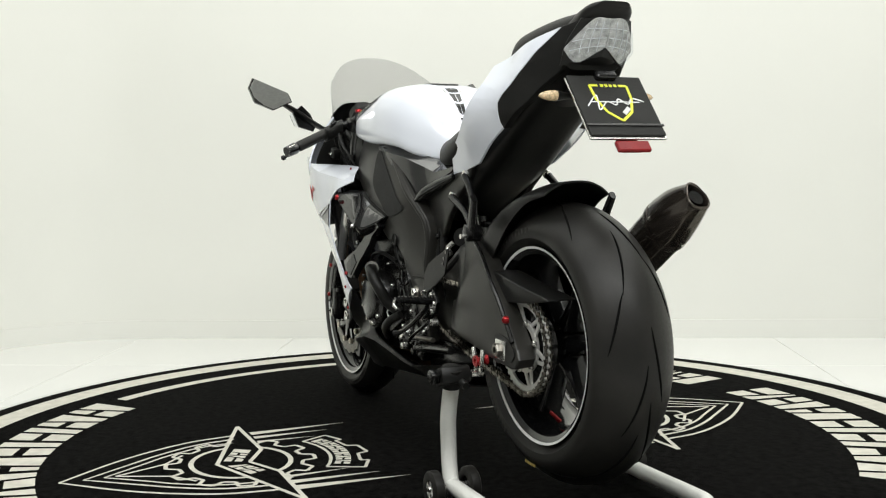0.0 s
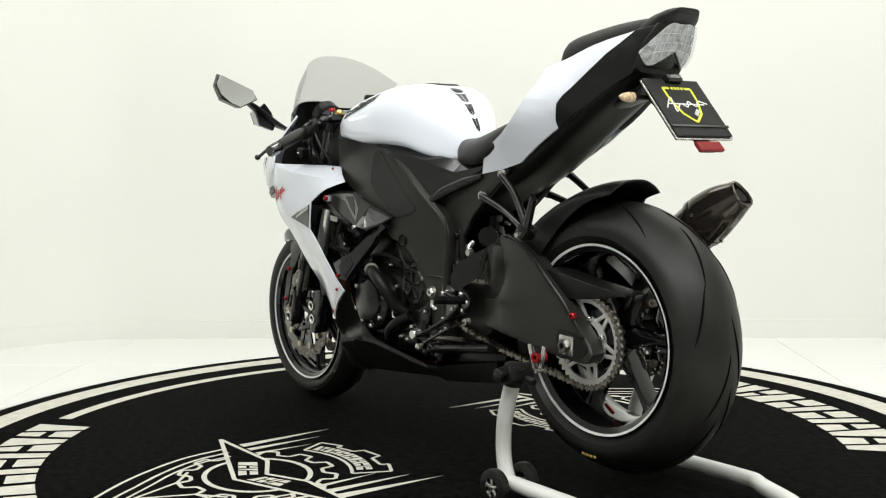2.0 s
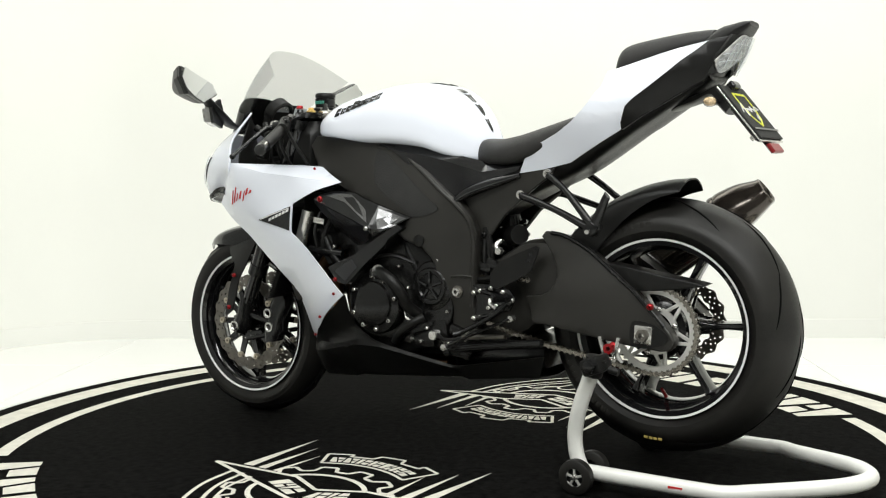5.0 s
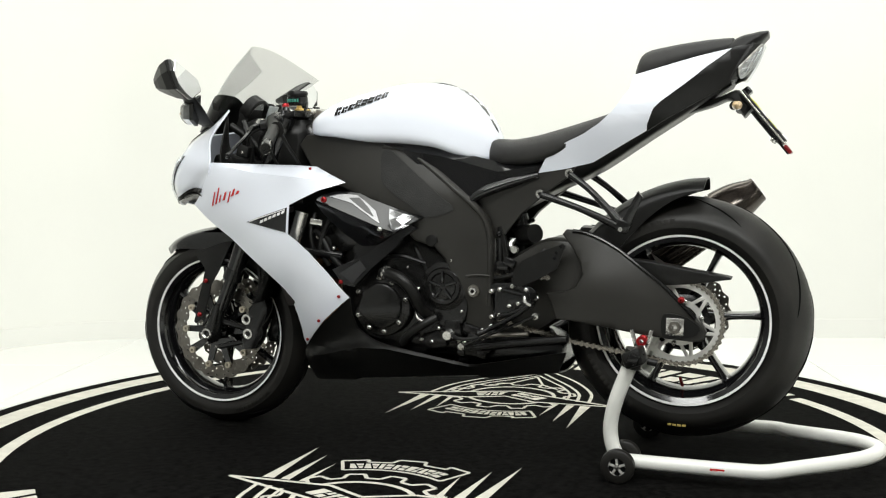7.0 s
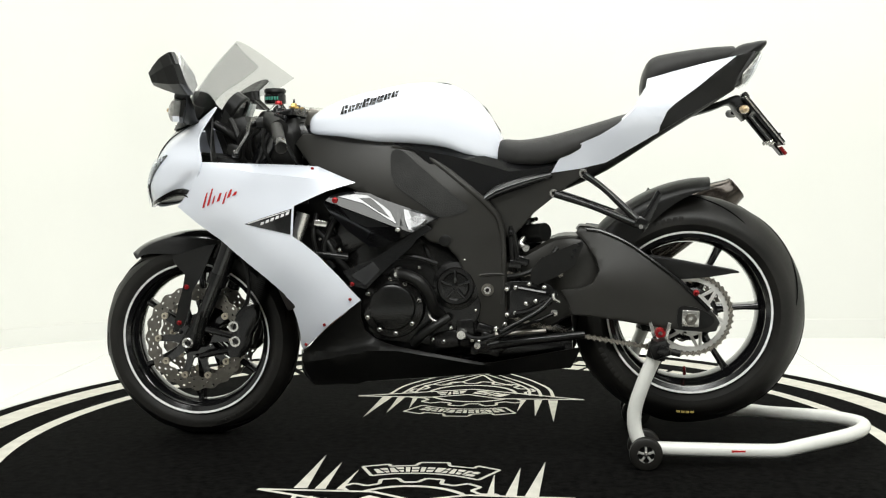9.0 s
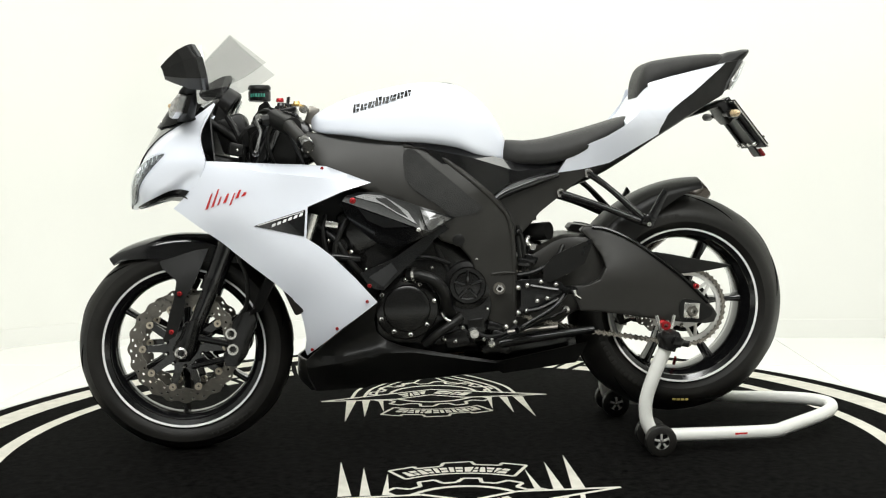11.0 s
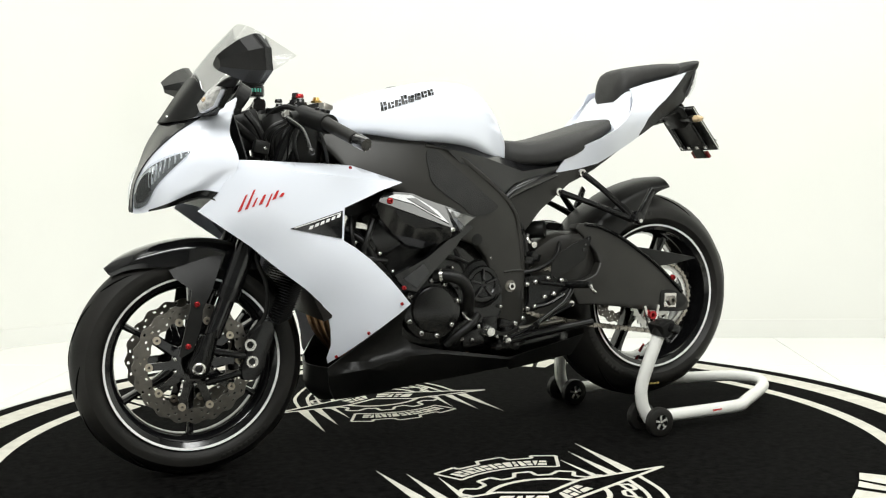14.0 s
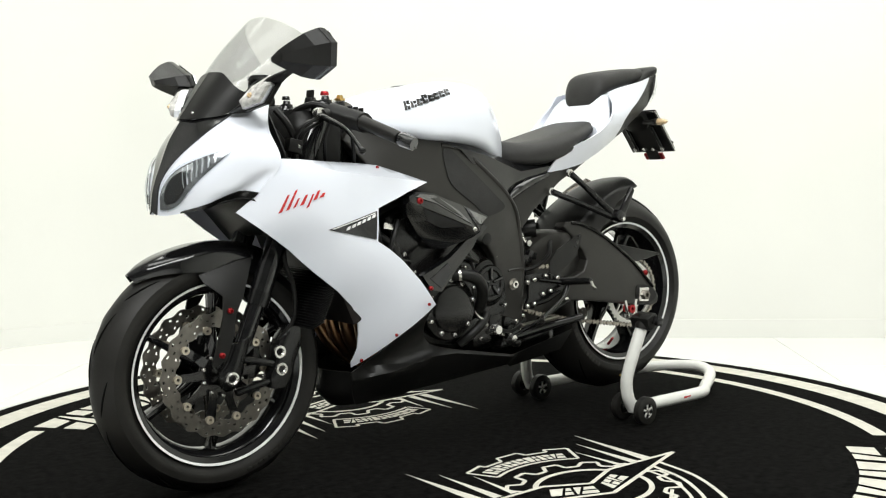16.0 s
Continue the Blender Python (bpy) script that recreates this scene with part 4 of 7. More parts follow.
part("tank_cover", panel([(-0.118, 0.862), (-0.080, 0.872), (-0.041, 0.873), (0.03, 0.857), (0.14, 0.823), (0.202, 0.808), (0.333, 0.812), (0.312, 0.785), (0.24, 0.765), (0.17, 0.748), (0.118, 0.712), (0.06, 0.735), (-0.002, 0.791), (-0.06, 0.842)], COV, 0.02, 0.025, cuts=((-0.118, 0.856, 0.05, 0.826), (0.05, 0.826, 0.20, 0.782), (0.20, 0.782, 0.333, 0.798))), GLOSS, bike, "gloss black cover between tank and frame", both=True)

# ---- seat and tail ----
def seat_sections(rows):
    out = []
    for x, top, low, half in rows:
        h = top - low
        out.append([(x, half * a, low + h * b) for a, b in ((0, 1), (-0.5, 0.985), (-0.82, 0.88), (-1.0, 0.55), (-0.98, 0.12), (-0.7, 0), (0, 0), (0.7, 0), (0.98, 0.12), (1.0, 0.55), (0.82, 0.88), (0.5, 0.985))])
    return out


part("rider_seat", loft(seat_sections([(0.152, 0.842, 0.815, 0.05), (0.172, 0.872, 0.806, 0.078), (0.23, 0.871, 0.800, 0.108), (0.30, 0.880, 0.802, 0.128), (0.38, 0.899, 0.828, 0.136), (0.45, 0.918, 0.866, 0.128), (0.52, 0.938, 0.905, 0.105), (0.55, 0.938, 0.920, 0.07)]), 30, 36), SEAT, bike, "black vinyl rider seat")
TAIL = spline([(0.317, 0.779, -0.108), (0.40, 0.856, -0.138), (0.446, 0.875, -0.152), (0.49, 0.902, -0.164), (0.522, 0.93, -0.170), (0.545, 0.958, -0.162), (0.566, 0.99, -0.144), (0.572, 1.024, -0.114), (0.64, 1.045, -0.100), (0.812, 1.086, -0.077), (0.754, 1.041, -0.110), (0.698, 0.994, -0.129), (0.642, 0.955, -0.140), (0.612, 0.913, -0.133), (0.604, 0.883, -0.108), (0.70, 0.943, -0.098), (0.76, 0.975, -0.092), (0.80, 1.0, -0.082), (0.84, 1.06, -0.070), (0.507, 0.823, -0.108), (0.46, 0.80, -0.104), (0.57, 0.92, -0.152)])
part("tail_panel", panel([(0.314, 0.777), (0.335, 0.812), (0.358, 0.838), (0.40, 0.858), (0.446, 0.877), (0.490, 0.903), (0.522, 0.930), (0.545, 0.958), (0.566, 0.990), (0.572, 1.026), (0.64, 1.045), (0.72, 1.064), (0.812, 1.086), (0.785, 1.064), (0.754, 1.041), (0.725, 1.017), (0.698, 0.996), (0.670, 0.976), (0.642, 0.955), (0.624, 0.938), (0.614, 0.915), (0.606, 0.898), (0.604, 0.883), (0.576, 0.867), (0.525, 0.838), (0.462, 0.803), (0.39, 0.787)], TAIL, 0.006, 0.025), WHITE, bike, "gloss white tail panel", both=True)
# white hump in front of and beside the passenger pad
part("tail_hump", loft([[(x, half * a, low + (top - low) * b) for a, b in ((0, 1), (-0.6, 0.98), (-0.92, 0.85), (-1, 0.4), (-0.9, 0), (0, 0), (0.9, 0), (1, 0.4), (0.92, 0.85), (0.6, 0.98))] for x, top, low, half in ((0.505, 0.925, 0.88, 0.130), (0.545, 0.962, 0.90, 0.144), (0.575, 1.015, 0.93, 0.122), (0.62, 1.032, 0.96, 0.098), (0.80, 1.075, 1.03, 0.058))], 20, 30), WHITE, bike, "gloss white tail hump")
part("passenger_pad", loft(seat_sections([(0.560, 1.022, 0.985, 0.045), (0.568, 1.056, 0.995, 0.066), (0.590, 1.090, 1.015, 0.080), (0.65, 1.104, 1.040, 0.078), (0.74, 1.115, 1.064, 0.066), (0.80, 1.118, 1.078, 0.054), (0.812, 1.117, 1.085, 0.050)]), 24, 36), SEAT, bike, "black passenger seat pad")
# black tail end and under tray
part("tail_end", loft([[(x, half * a, low + (top - low) * b) for a, b in ((0, 1), (-0.7, 0.97), (-0.98, 0.7), (-1, 0.3), (-0.8, 0), (0, -0.05), (0.8, 0), (1, 0.3), (0.98, 0.7), (0.7, 0.97))] for x, top, low, half in ((0.60, 0.92, 0.878, 0.088), (0.66, 0.965, 0.922, 0.092), (0.72, 1.02, 0.955, 0.086), (0.78, 1.085, 0.985, 0.072), (0.825, 1.118, 1.03, 0.062), (0.86, 1.126, 1.085, 0.058), (0.880, 1.130, 1.10, 0.052), (0.897, 1.131, 1.118, 0.036))], 24, 36), PLASTIC, bike, "matte black tail end")
part("tail_trim", panel([(0.812, 1.086), (0.785, 1.064), (0.754, 1.041), (0.725, 1.017), (0.698, 0.996), (0.670, 0.976), (0.642, 0.955), (0.624, 0.938), (0.614, 0.915), (0.606, 0.898), (0.604, 0.883), (0.66, 0.918), (0.70, 0.940), (0.75, 0.968), (0.802, 0.996), (0.830, 1.045), (0.866, 1.096)], lambda x, z: TAIL(x, z) + 0.002, 0.02, 0.03, bevel=0.004), PLASTIC, bike, "matte black tail side", both=True)
part("under_tray", loft([[(x, half * a, low + (top - low) * b) for a, b in ((0, 1), (-0.9, 1), (-1, 0.7), (-0.85, 0), (0, -0.05), (0.85, 0), (1, 0.7), (0.9, 1))] for x, top, low, half in ((0.20, 0.79, 0.66, 0.085), (0.33, 0.80, 0.725, 0.092), (0.46, 0.86, 0.783, 0.094), (0.61, 0.93, 0.876, 0.088), (0.74, 1.0, 0.955, 0.078), (0.81, 1.05, 1.00, 0.07))], 18, 26), PLASTIC, bike, "black plastic under tray")
TL = Surf([[(0.882, 0, 1.100), (0.880, -0.035, 1.100), (0.866, -0.062, 1.096)], [(0.866, 0, 1.058), (0.858, -0.045, 1.055), (0.834, -0.080, 1.048)], [(0.846, 0, 1.022), (0.835, -0.042, 1.014), (0.808, -0.080, 1.004)]])
tl = part("tail_light", TL.sheet(12, 14, 0.0, 0.004, ((0, 0.03), (0.55, 0.06), (1, 0.58)), ((0, 0.72), (0.60, 1.0), (1, 0.62))), CLEAR, bike, "clear lens tail light", both=True)
part("tail_lens", TL.sheet(12, 14, 0.008, 0.010, ((0, 0.03), (0.55, 0.06), (1, 0.58)), ((0, 0.72), (0.60, 1.0), (1, 0.62))), LENS, bike, "clear tail lens", both=True)
part("light_surround", TL.sheet(12, 14, -0.008, -0.001), PLASTIC, bike, "matte black tail light surround", both=True)
for q, far in ((0.24, 0.62), (0.46, 0.86), (0.66, 0.86)):
    part("lens_rib", TL.sheet(10, 3, 0.0035, 0.0056, ((0.03, q), (far, q)), ((0.03, q + 0.014), (far, q + 0.014))), REFLECT, bike, both=True)
for u in (0.2, 0.4, 0.6):
    part("lens_rib", TL.sheet(3, 8, 0.0035, 0.0056, ((u, 0.1 + 0.2 * (u > 0.5)), (u + 0.016, 0.1 + 0.2 * (u > 0.5))), ((u, 0.80), (u + 0.016, 0.80))), REFLECT, bike, both=True)

# ---- side ducts, radiator, engine ----
def plane_y(p, q, t):
    """The plane through three points (x, z, y), as y of x, z."""
    w = np.linalg.solve(np.array([[v[0], v[1], 1.0] for v in (p, q, t)]), np.array([v[2] for v in (p, q, t)]))
    return lambda x, z: float(w[0] * x + w[1] * z + w[2])


RIDGE_A, RIDGE_B = (-0.290, 0.708, -0.232), (-0.085, 0.632, -0.248)
duct_top = plane_y(RIDGE_A, RIDGE_B, (-0.08, 0.70, -0.186))
duct_low = plane_y(RIDGE_A, RIDGE_B, (-0.157, 0.585, -0.192))


def DUCT(x, z):
    """Two facets that meet in a ridge; the tail runs in to the frame."""
    y = max(duct_top(x, z), duct_low(x, z))
    w = min(1.0, max(0.0, (x + 0.088) / 0.10))
    return y + w * (-0.186 - y)


part("side_duct", panel([(-0.300, 0.700), (-0.283, 0.722), (-0.250, 0.732), (-0.215, 0.731), (-0.179, 0.727), (-0.146, 0.712), (-0.072, 0.687), (0.012, 0.659), (-0.051, 0.625), (-0.080, 0.608), (-0.150, 0.580), (-0.182, 0.579), (-0.237, 0.620), (-0.282, 0.668)], DUCT, 0.04, 0.02, cuts=((-0.290, 0.708, -0.085, 0.632), (-0.088, 0.70, -0.088, 0.60))), GLOSS, bike, "gloss black side duct with painted reflections", both=True, smooth=False)
# bright reflections in the gloss black, laid on as paler pieces
part("duct_sheen", panel([(-0.261, 0.720), (-0.237, 0.727), (-0.184, 0.722), (-0.155, 0.705), (-0.118, 0.679), (-0.097, 0.646), (-0.126, 0.662), (-0.192, 0.701)], lambda x, z: DUCT(x, z) - 0.002, 0.0015, 0.02), SHEEN, bike, "painted reflection on the duct", both=True, smooth=False)
part("duct_slot", panel([(-0.203, 0.715), (-0.175, 0.715), (-0.144, 0.691), (-0.118, 0.664), (-0.148, 0.680)], lambda x, z: DUCT(x, z) - 0.0035, 0.0015, 0.02), GLOSS, bike, both=True, smooth=False)
# the same painted reflection at the tail end
part("duct_sheen", panel([(-0.083, 0.684), (0.003, 0.657), (-0.056, 0.628), (-0.065, 0.629), (-0.076, 0.655)], lambda x, z: DUCT(x, z) - 0.002, 0.0015, 0.02), SHEEN, bike, "painted reflection at the duct tip", both=True, smooth=False)
# dim reflection on the lower face, put into a greyer colour
part("duct_low_sheen", panel([(-0.252, 0.690), (-0.145, 0.652), (-0.116, 0.638), (-0.183, 0.636), (-0.226, 0.655)], lambda x, z: DUCT(x, z) - 0.0015, 0.001, 0.03), DIMSHEEN, bike, "painted grey reflection on the lower duct face", both=True, smooth=False)


def STRUT(x, z):
    return -0.226 + 0.13 * max(0.0, x + 0.2)


part("duct_brace", panel([(-0.250, 0.515), (-0.153, 0.556), (-0.055, 0.622), (-0.020, 0.640), (-0.005, 0.630), (-0.047, 0.602), (-0.063, 0.580), (-0.131, 0.522), (-0.186, 0.468), (-0.215, 0.474), (-0.228, 0.486)], STRUT, 0.022, 0.03), GLOSS, bike, "gloss black lower duct brace", both=True, smooth=False)
# grey reflection in the gloss strut, painted as a patch
part("brace_sheen", panel([(-0.226, 0.505), (-0.165, 0.542), (-0.148, 0.519), (-0.188, 0.478)], lambda x, z: STRUT(x, z) - 0.002, 0.0015, 0.03), DIMSHEEN, bike, "painted grey reflection on the brace", both=True, smooth=False)
for s in (-1, 1):
    bolt(bike, -0.265, s * 0.236, 0.710, 0.010, RED, s, "red_bolt")
    bolt(bike, -0.092, s * 0.246, 0.630, 0.008, STEEL, s)
    bolt(bike, -0.224, s * 0.224, 0.481, 0.007, RED, s, "red_bolt")
# radiator and its fins
rad = part("radiator", box((-0.470, 0, 0.540), (0.036, 0.335, 0.30), (0, -24, 0), 0.008), FIN, bike, "black radiator core behind the front wheel")
for k in range(40):
    z = 0.408 + 0.0066 * k
    part("fin", box((-0.474 + (z - 0.540) * 0.445, 0, z), (0.040, 0.342, 0.0016), (0, -24, 0), 0.0006), SATIN, rad)
for s in (-1, 1):
    part("end_tank", tube([(-0.425, s * 0.170, 0.51), (-0.372, s * 0.165, 0.675)], 0.020, segs=14), STEEL, rad, "bare metal radiator tank")
# engine block
eng = part("engine_block", loft([[(x, half * a, low + (top - low) * b) for a, b in ((0, 1), (-0.8, 1), (-1, 0.85), (-1, 0.15), (-0.8, 0), (0, 0), (0.8, 0), (1, 0.15), (1, 0.85), (0.8, 1))] for x, top, low, half in ((-0.27, 0.60, 0.40, 0.12), (-0.22, 0.64, 0.30, 0.145), (-0.12, 0.66, 0.27, 0.15), (0.0, 0.60, 0.27, 0.135), (0.10, 0.54, 0.27, 0.115), (0.17, 0.50, 0.29, 0.105))], 16, 30), ENGINE, bike, "black engine block")
part("cylinder_head", box((-0.20, 0, 0.645), (0.20, 0.30, 0.13), (0, -22, 0), 0.018), ENGINE, eng)
for k in range(4):
    part("intake_trumpet", tube([(-0.12, -0.12 + 0.08 * k, 0.70), (-0.08, -0.12 + 0.08 * k, 0.78)], 0.026, segs=14), PLASTIC, eng)


def engine_cover(x, z, y, r, label, steps):
    prof = [(0.0001, y)] + [(r * f, y + d) for f, d in steps] + [(r, -0.13), (0.0001, -0.13)]
    return part("engine_cover", lathe(prof, (x, 0, z), 40, closed=False), ENGINE, eng, label)


cov = engine_cover(-0.122, 0.413, -0.196, 0.088, "round black alternator cover", ((0.60, 0.0), (0.70, 0.004), (0.74, 0.012), (0.96, 0.018), (1.0, 0.024)))
for x, z in ((-0.125, 0.491), (-0.086, 0.478), (-0.190, 0.450), (-0.047, 0.432), (-0.068, 0.367), (-0.113, 0.340), (-0.158, 0.350), (-0.192, 0.384)):
    bolt(cov, x, -0.178, z, 0.0085, STEEL, -1, depth=0.012)
sc = engine_cover(0.050, 0.467, -0.150, 0.070, "black sprocket cover with five slots", ((0.50, 0.004), (0.56, 0.0), (0.70, 0.0), (0.76, 0.006), (0.95, 0.010), (1.0, 0.016)))
for k in range(5):
    a = radians(90 + 72 * k)
    part("slot", box((0.050 + 0.026 * math.cos(a), -0.150, 0.467 + 0.026 * math.sin(a)), (0.034, 0.008, 0.008), (0, -math.degrees(a), 0), 0.002), GLOSS, sc)
part("cover_tail", panel(rounded([(0.0, 0.42), (0.0, 0.385), (0.05, 0.355), (0.10, 0.365), (0.115, 0.42), (0.09, 0.47)], 40), flat(-0.138), 0.03, 0.03, bevel=0.006), ENGINE, eng, "black lower cover")
for x, z in ((0.035, 0.349), (0.057, 0.327), (0.014, 0.311), (-0.017, 0.317), (0.075, 0.338), (0.095, 0.315)):
    bolt(eng, x, -0.138, z, 0.0075, STEEL, -1, depth=0.012)
for k, (x, z, sx, sz) in enumerate(((0.02, 0.315, 0.07, 0.05), (0.075, 0.345, 0.05, 0.06), (0.13, 0.30, 0.06, 0.05), (-0.05, 0.32, 0.06, 0.04), (0.13, 0.345, 0.05, 0.03))):
    part("housing", box((x, -0.112, z), (sx, 0.06, sz), (0, 8 * k - 12, 0), 0.008), ENGINE, eng)
part("drain_cap", lathe([(0.0001, -0.165), (0.012, -0.165), (0.015, -0.158), (0.017, -0.13), (0.0001, -0.13)], (0.066, 0, 0.333), 14, closed=False), STEEL, eng)
# hoses
part("coolant_hose", tube([(-0.118, -0.178, 0.503), (-0.085, -0.195, 0.503), (-0.045, -0.205, 0.487), (-0.020, -0.195, 0.452), (-0.010, -0.170, 0.410), (0.005, -0.14, 0.385)], 0.0165, segs=14), PLASTIC, bike, "black rubber coolant hose")
part("hose_clamp", tube([(-0.104, -0.187, 0.504), (-0.097, -0.190, 0.505)], 0.0205, segs=14), STEEL, bike, "steel hose clamp")
part("coolant_hose", tube([(-0.07, -0.15, 0.305), (-0.04, -0.17, 0.335), (0.0, -0.17, 0.362), (0.03, -0.15, 0.38)], 0.0125, segs=12), PLASTIC, bike, "black rubber coolant hose")
part("hose_clamp", tube([(-0.024, -0.165, 0.395), (-0.016, -0.172, 0.38), (0.0, -0.172, 0.372), (0.012, -0.16, 0.378)], 0.0035, segs=8), STEEL, bike, "steel clip")
part("wiring_loom", tube([(-0.36, -0.14, 0.64), (-0.31, -0.165, 0.60), (-0.28, -0.17, 0.55), (-0.24, -0.16, 0.50)], 0.010, segs=10), PLASTIC, bike, "black cable loom")
part("wiring_loom", tube([(-0.37, -0.16, 0.56), (-0.30, -0.17, 0.555), (-0.25, -0.16, 0.548)], 0.013, segs=10), SATIN, bike, "black tube behind the fairing")
part("wiring_loom", tube([(-0.06, -0.12, 0.62), (-0.03, -0.135, 0.56), (0.0, -0.13, 0.50)], 0.009, segs=10), PLASTIC, bike, "black cable loom")
for x, y, z in ((-0.33, -0.15, 0.60), (-0.345, -0.16, 0.615), (-0.30, -0.16, 0.535), (-0.27, -0.17, 0.57)):
    bolt(bike, x, y, z, 0.007, STEEL, -1)
part("thermostat", lathe([(0.0001, -0.17), (0.02, -0.168), (0.026, -0.15), (0.026, -0.10), (0.0001, -0.10)], (-0.30, 0, 0.585), 18, closed=False), ENGINE, bike)
part("wire_clip", box((-0.322, -0.178, 0.645), (0.035, 0.004, 0.016), (0, 10, 12), 0.001), STEEL, bike, "small silver clip")
# exhaust headers in front of the engine
for k in range(4):
    y = -0.12 + 0.08 * k
    part("header_pipe", tube([(-0.27, y, 0.56), (-0.345, y, 0.52), (-0.372, y * 0.98, 0.44), (-0.352, y * 0.85, 0.34), (-0.27, y * 0.6, 0.26), (-0.12, y * 0.45, 0.235), (0.05, y * 0.4, 0.235)], 0.0195, n=40, segs=14), HEADER, bike, "bronzed exhaust header pipe")
part("collector", tube([(0.03, 0.0, 0.245), (0.18, 0.05, 0.26), (0.30, 0.13, 0.30), (0.40, 0.17, 0.37), (0.50, 0.19, 0.46)], [0.032, 0.04, 0.034, 0.03, 0.03], segs=18), SATIN, bike, "dark exhaust collector")
muff_axis = [Vector((0.46, 0.205, 0.43)), Vector((0.60, 0.215, 0.53)), Vector((0.765, 0.228, 0.655)), Vector((0.862, 0.238, 0.722))]
d = (muff_axis[3] - muff_axis[0]).normalized()
side_v = d.cross(Vector((0, 0, 1))).normalized()
up_v = side_v.cross(d)
up_t = (up_v * 0.97 + d * 0.0).normalized()


def muff_ring(c, r, taper=0.0):
    """A rounded three-sided section."""
    out = []
    for k in range(12):
        a = 2 * math.pi * k / 12
        rr = r * 0.97 * (1 + 0.10 * math.cos(3 * (a - math.pi / 2)))
        out.append(c + side_v * rr * 0.92 * math.cos(a) + up_t * rr * 1.12 * math.sin(a))
    return out


muffler = part("muffler", loft([muff_ring(muff_axis[0], 0.038), muff_ring(muff_axis[0] + d * 0.05, 0.052), muff_ring(muff_axis[1], 0.054), muff_ring(muff_axis[2], 0.056)], 16, 36), CARBON, bike, "dark gloss muffler can")
tip_c = muff_axis[3]
part("muffler_cap", loft([muff_ring(muff_axis[2] - d * 0.004, 0.0585), muff_ring(muff_axis[2] + d * 0.012, 0.0580), muff_ring(muff_axis[2] + d * 0.06, 0.050), muff_ring(tip_c - d * 0.012, 0.036), muff_ring(tip_c, 0.033), muff_ring(tip_c - d * 0.004, 0.027), muff_ring(tip_c - d * 0.055, 0.024)], 30, 36), CARBON, muffler, "dark tapered muffler end cap")
part("muffler_outlet", tube([tip_c - d * 0.05, tip_c - d * 0.004], 0.018, segs=20), SATIN, muffler, "dark outlet pipe")
part("muffler_strap", loft([muff_ring(muff_axis[2] - d * 0.024, 0.0575), muff_ring(muff_axis[2] - d * 0.022, 0.0595), muff_ring(muff_axis[2] - d * 0.010, 0.0595), muff_ring(muff_axis[2] - d * 0.008, 0.0575)], 6, 36), CARBON, muffler, "dark muffler strap")
for k in range(6):
    a = 2 * math.pi * k / 6 + 0.3
    p = muff_axis[2] + d * 0.002 + side_v * 0.051 * math.cos(a) + up_t * 0.062 * math.sin(a)
    part("rivet", lathe([(0.0001, -0.003), (0.004, -0.003), (0.004, 0.003), (0.0001, 0.003)], p, 8, closed=False), STEEL, muffler)

# ---- belly pan ----
def ledge(x):
    return float(np.interp(x, (-0.40, -0.317, -0.247, -0.192, -0.108, 0.028, 0.132, 0.155, 0.40), (0.250, 0.262, 0.277, 0.291, 0.290, 0.268, 0.248, 0.262, 0.305)))


def BELLY(x, z):
    """The side of the belly pan: a flat wall, a lip, and a scoop that rises to the fairing."""
    zl = ledge(x)
    yl = float(np.interp(x, (-0.40, -0.35, -0.30, -0.20, -0.11, 0.09, 0.153, 0.39), (-0.115, -0.150, -0.178, -0.188, -0.183, -0.168, -0.152, -0.134)))
    if z <= zl:
        zb = float(np.interp(x, (-0.39, -0.36, -0.215, 0.153, 0.367), (0.172, 0.175, 0.188, 0.210, 0.234)))
        yb = float(np.interp(x, (-0.39, -0.36, -0.21, 0.153, 0.367), (-0.080, -0.095, -0.115, -0.112, -0.105)))
        return yb + (yl - yb) * max(0.0, min(1.0, (z - zb) / (zl - zb)))
    inward = yl + 1.1 * (z - zl)
    zt = float(np.interp(x, (-0.402, -0.345, -0.295, -0.203), (0.262, 0.320, 0.362, 0.436)))
    yt_ = float(np.interp(x, (-0.402, -0.345, -0.295, -0.203), (-0.110, -0.166, -0.194, -0.214)))
    u = min(1.0, (z - zl) / max(0.01, zt - zl))
    scoop = yl + (yt_ - yl) * u + 0.035 * math.sin(math.pi * u ** 0.6) * min(1.0, max(0.0, (x + 0.40) / 0.1))
    w = min(1.0, max(0.0, (x + 0.20) / 0.04))
    return scoop + w * (inward - scoop)


part("belly_pan", panel([(-0.402, 0.262), (-0.385, 0.280), (-0.345, 0.320), (-0.295, 0.362), (-0.203, 0.436), (-0.212, 0.385), (-0.205, 0.345), (-0.180, 0.322), (-0.145, 0.308), (-0.10, 0.298), (0.0, 0.279), (0.091, 0.262), (0.125, 0.254), (0.155, 0.255), (0.28, 0.277), (0.395, 0.297), (0.380, 0.262), (0.367, 0.236), (0.26, 0.222), (0.153, 0.210), (0.137, 0.221), (0.0, 0.208), (-0.215, 0.190), (-0.24, 0.181), (-0.375, 0.172), (-0.392, 0.20)], BELLY, 0.005, 0.02, cuts=((-0.317, 0.262, -0.192, 0.291), (-0.192, 0.291, -0.108, 0.290), (-0.108, 0.290, 0.132, 0.248))), PLASTIC, bike, "matte black belly pan", both=True)
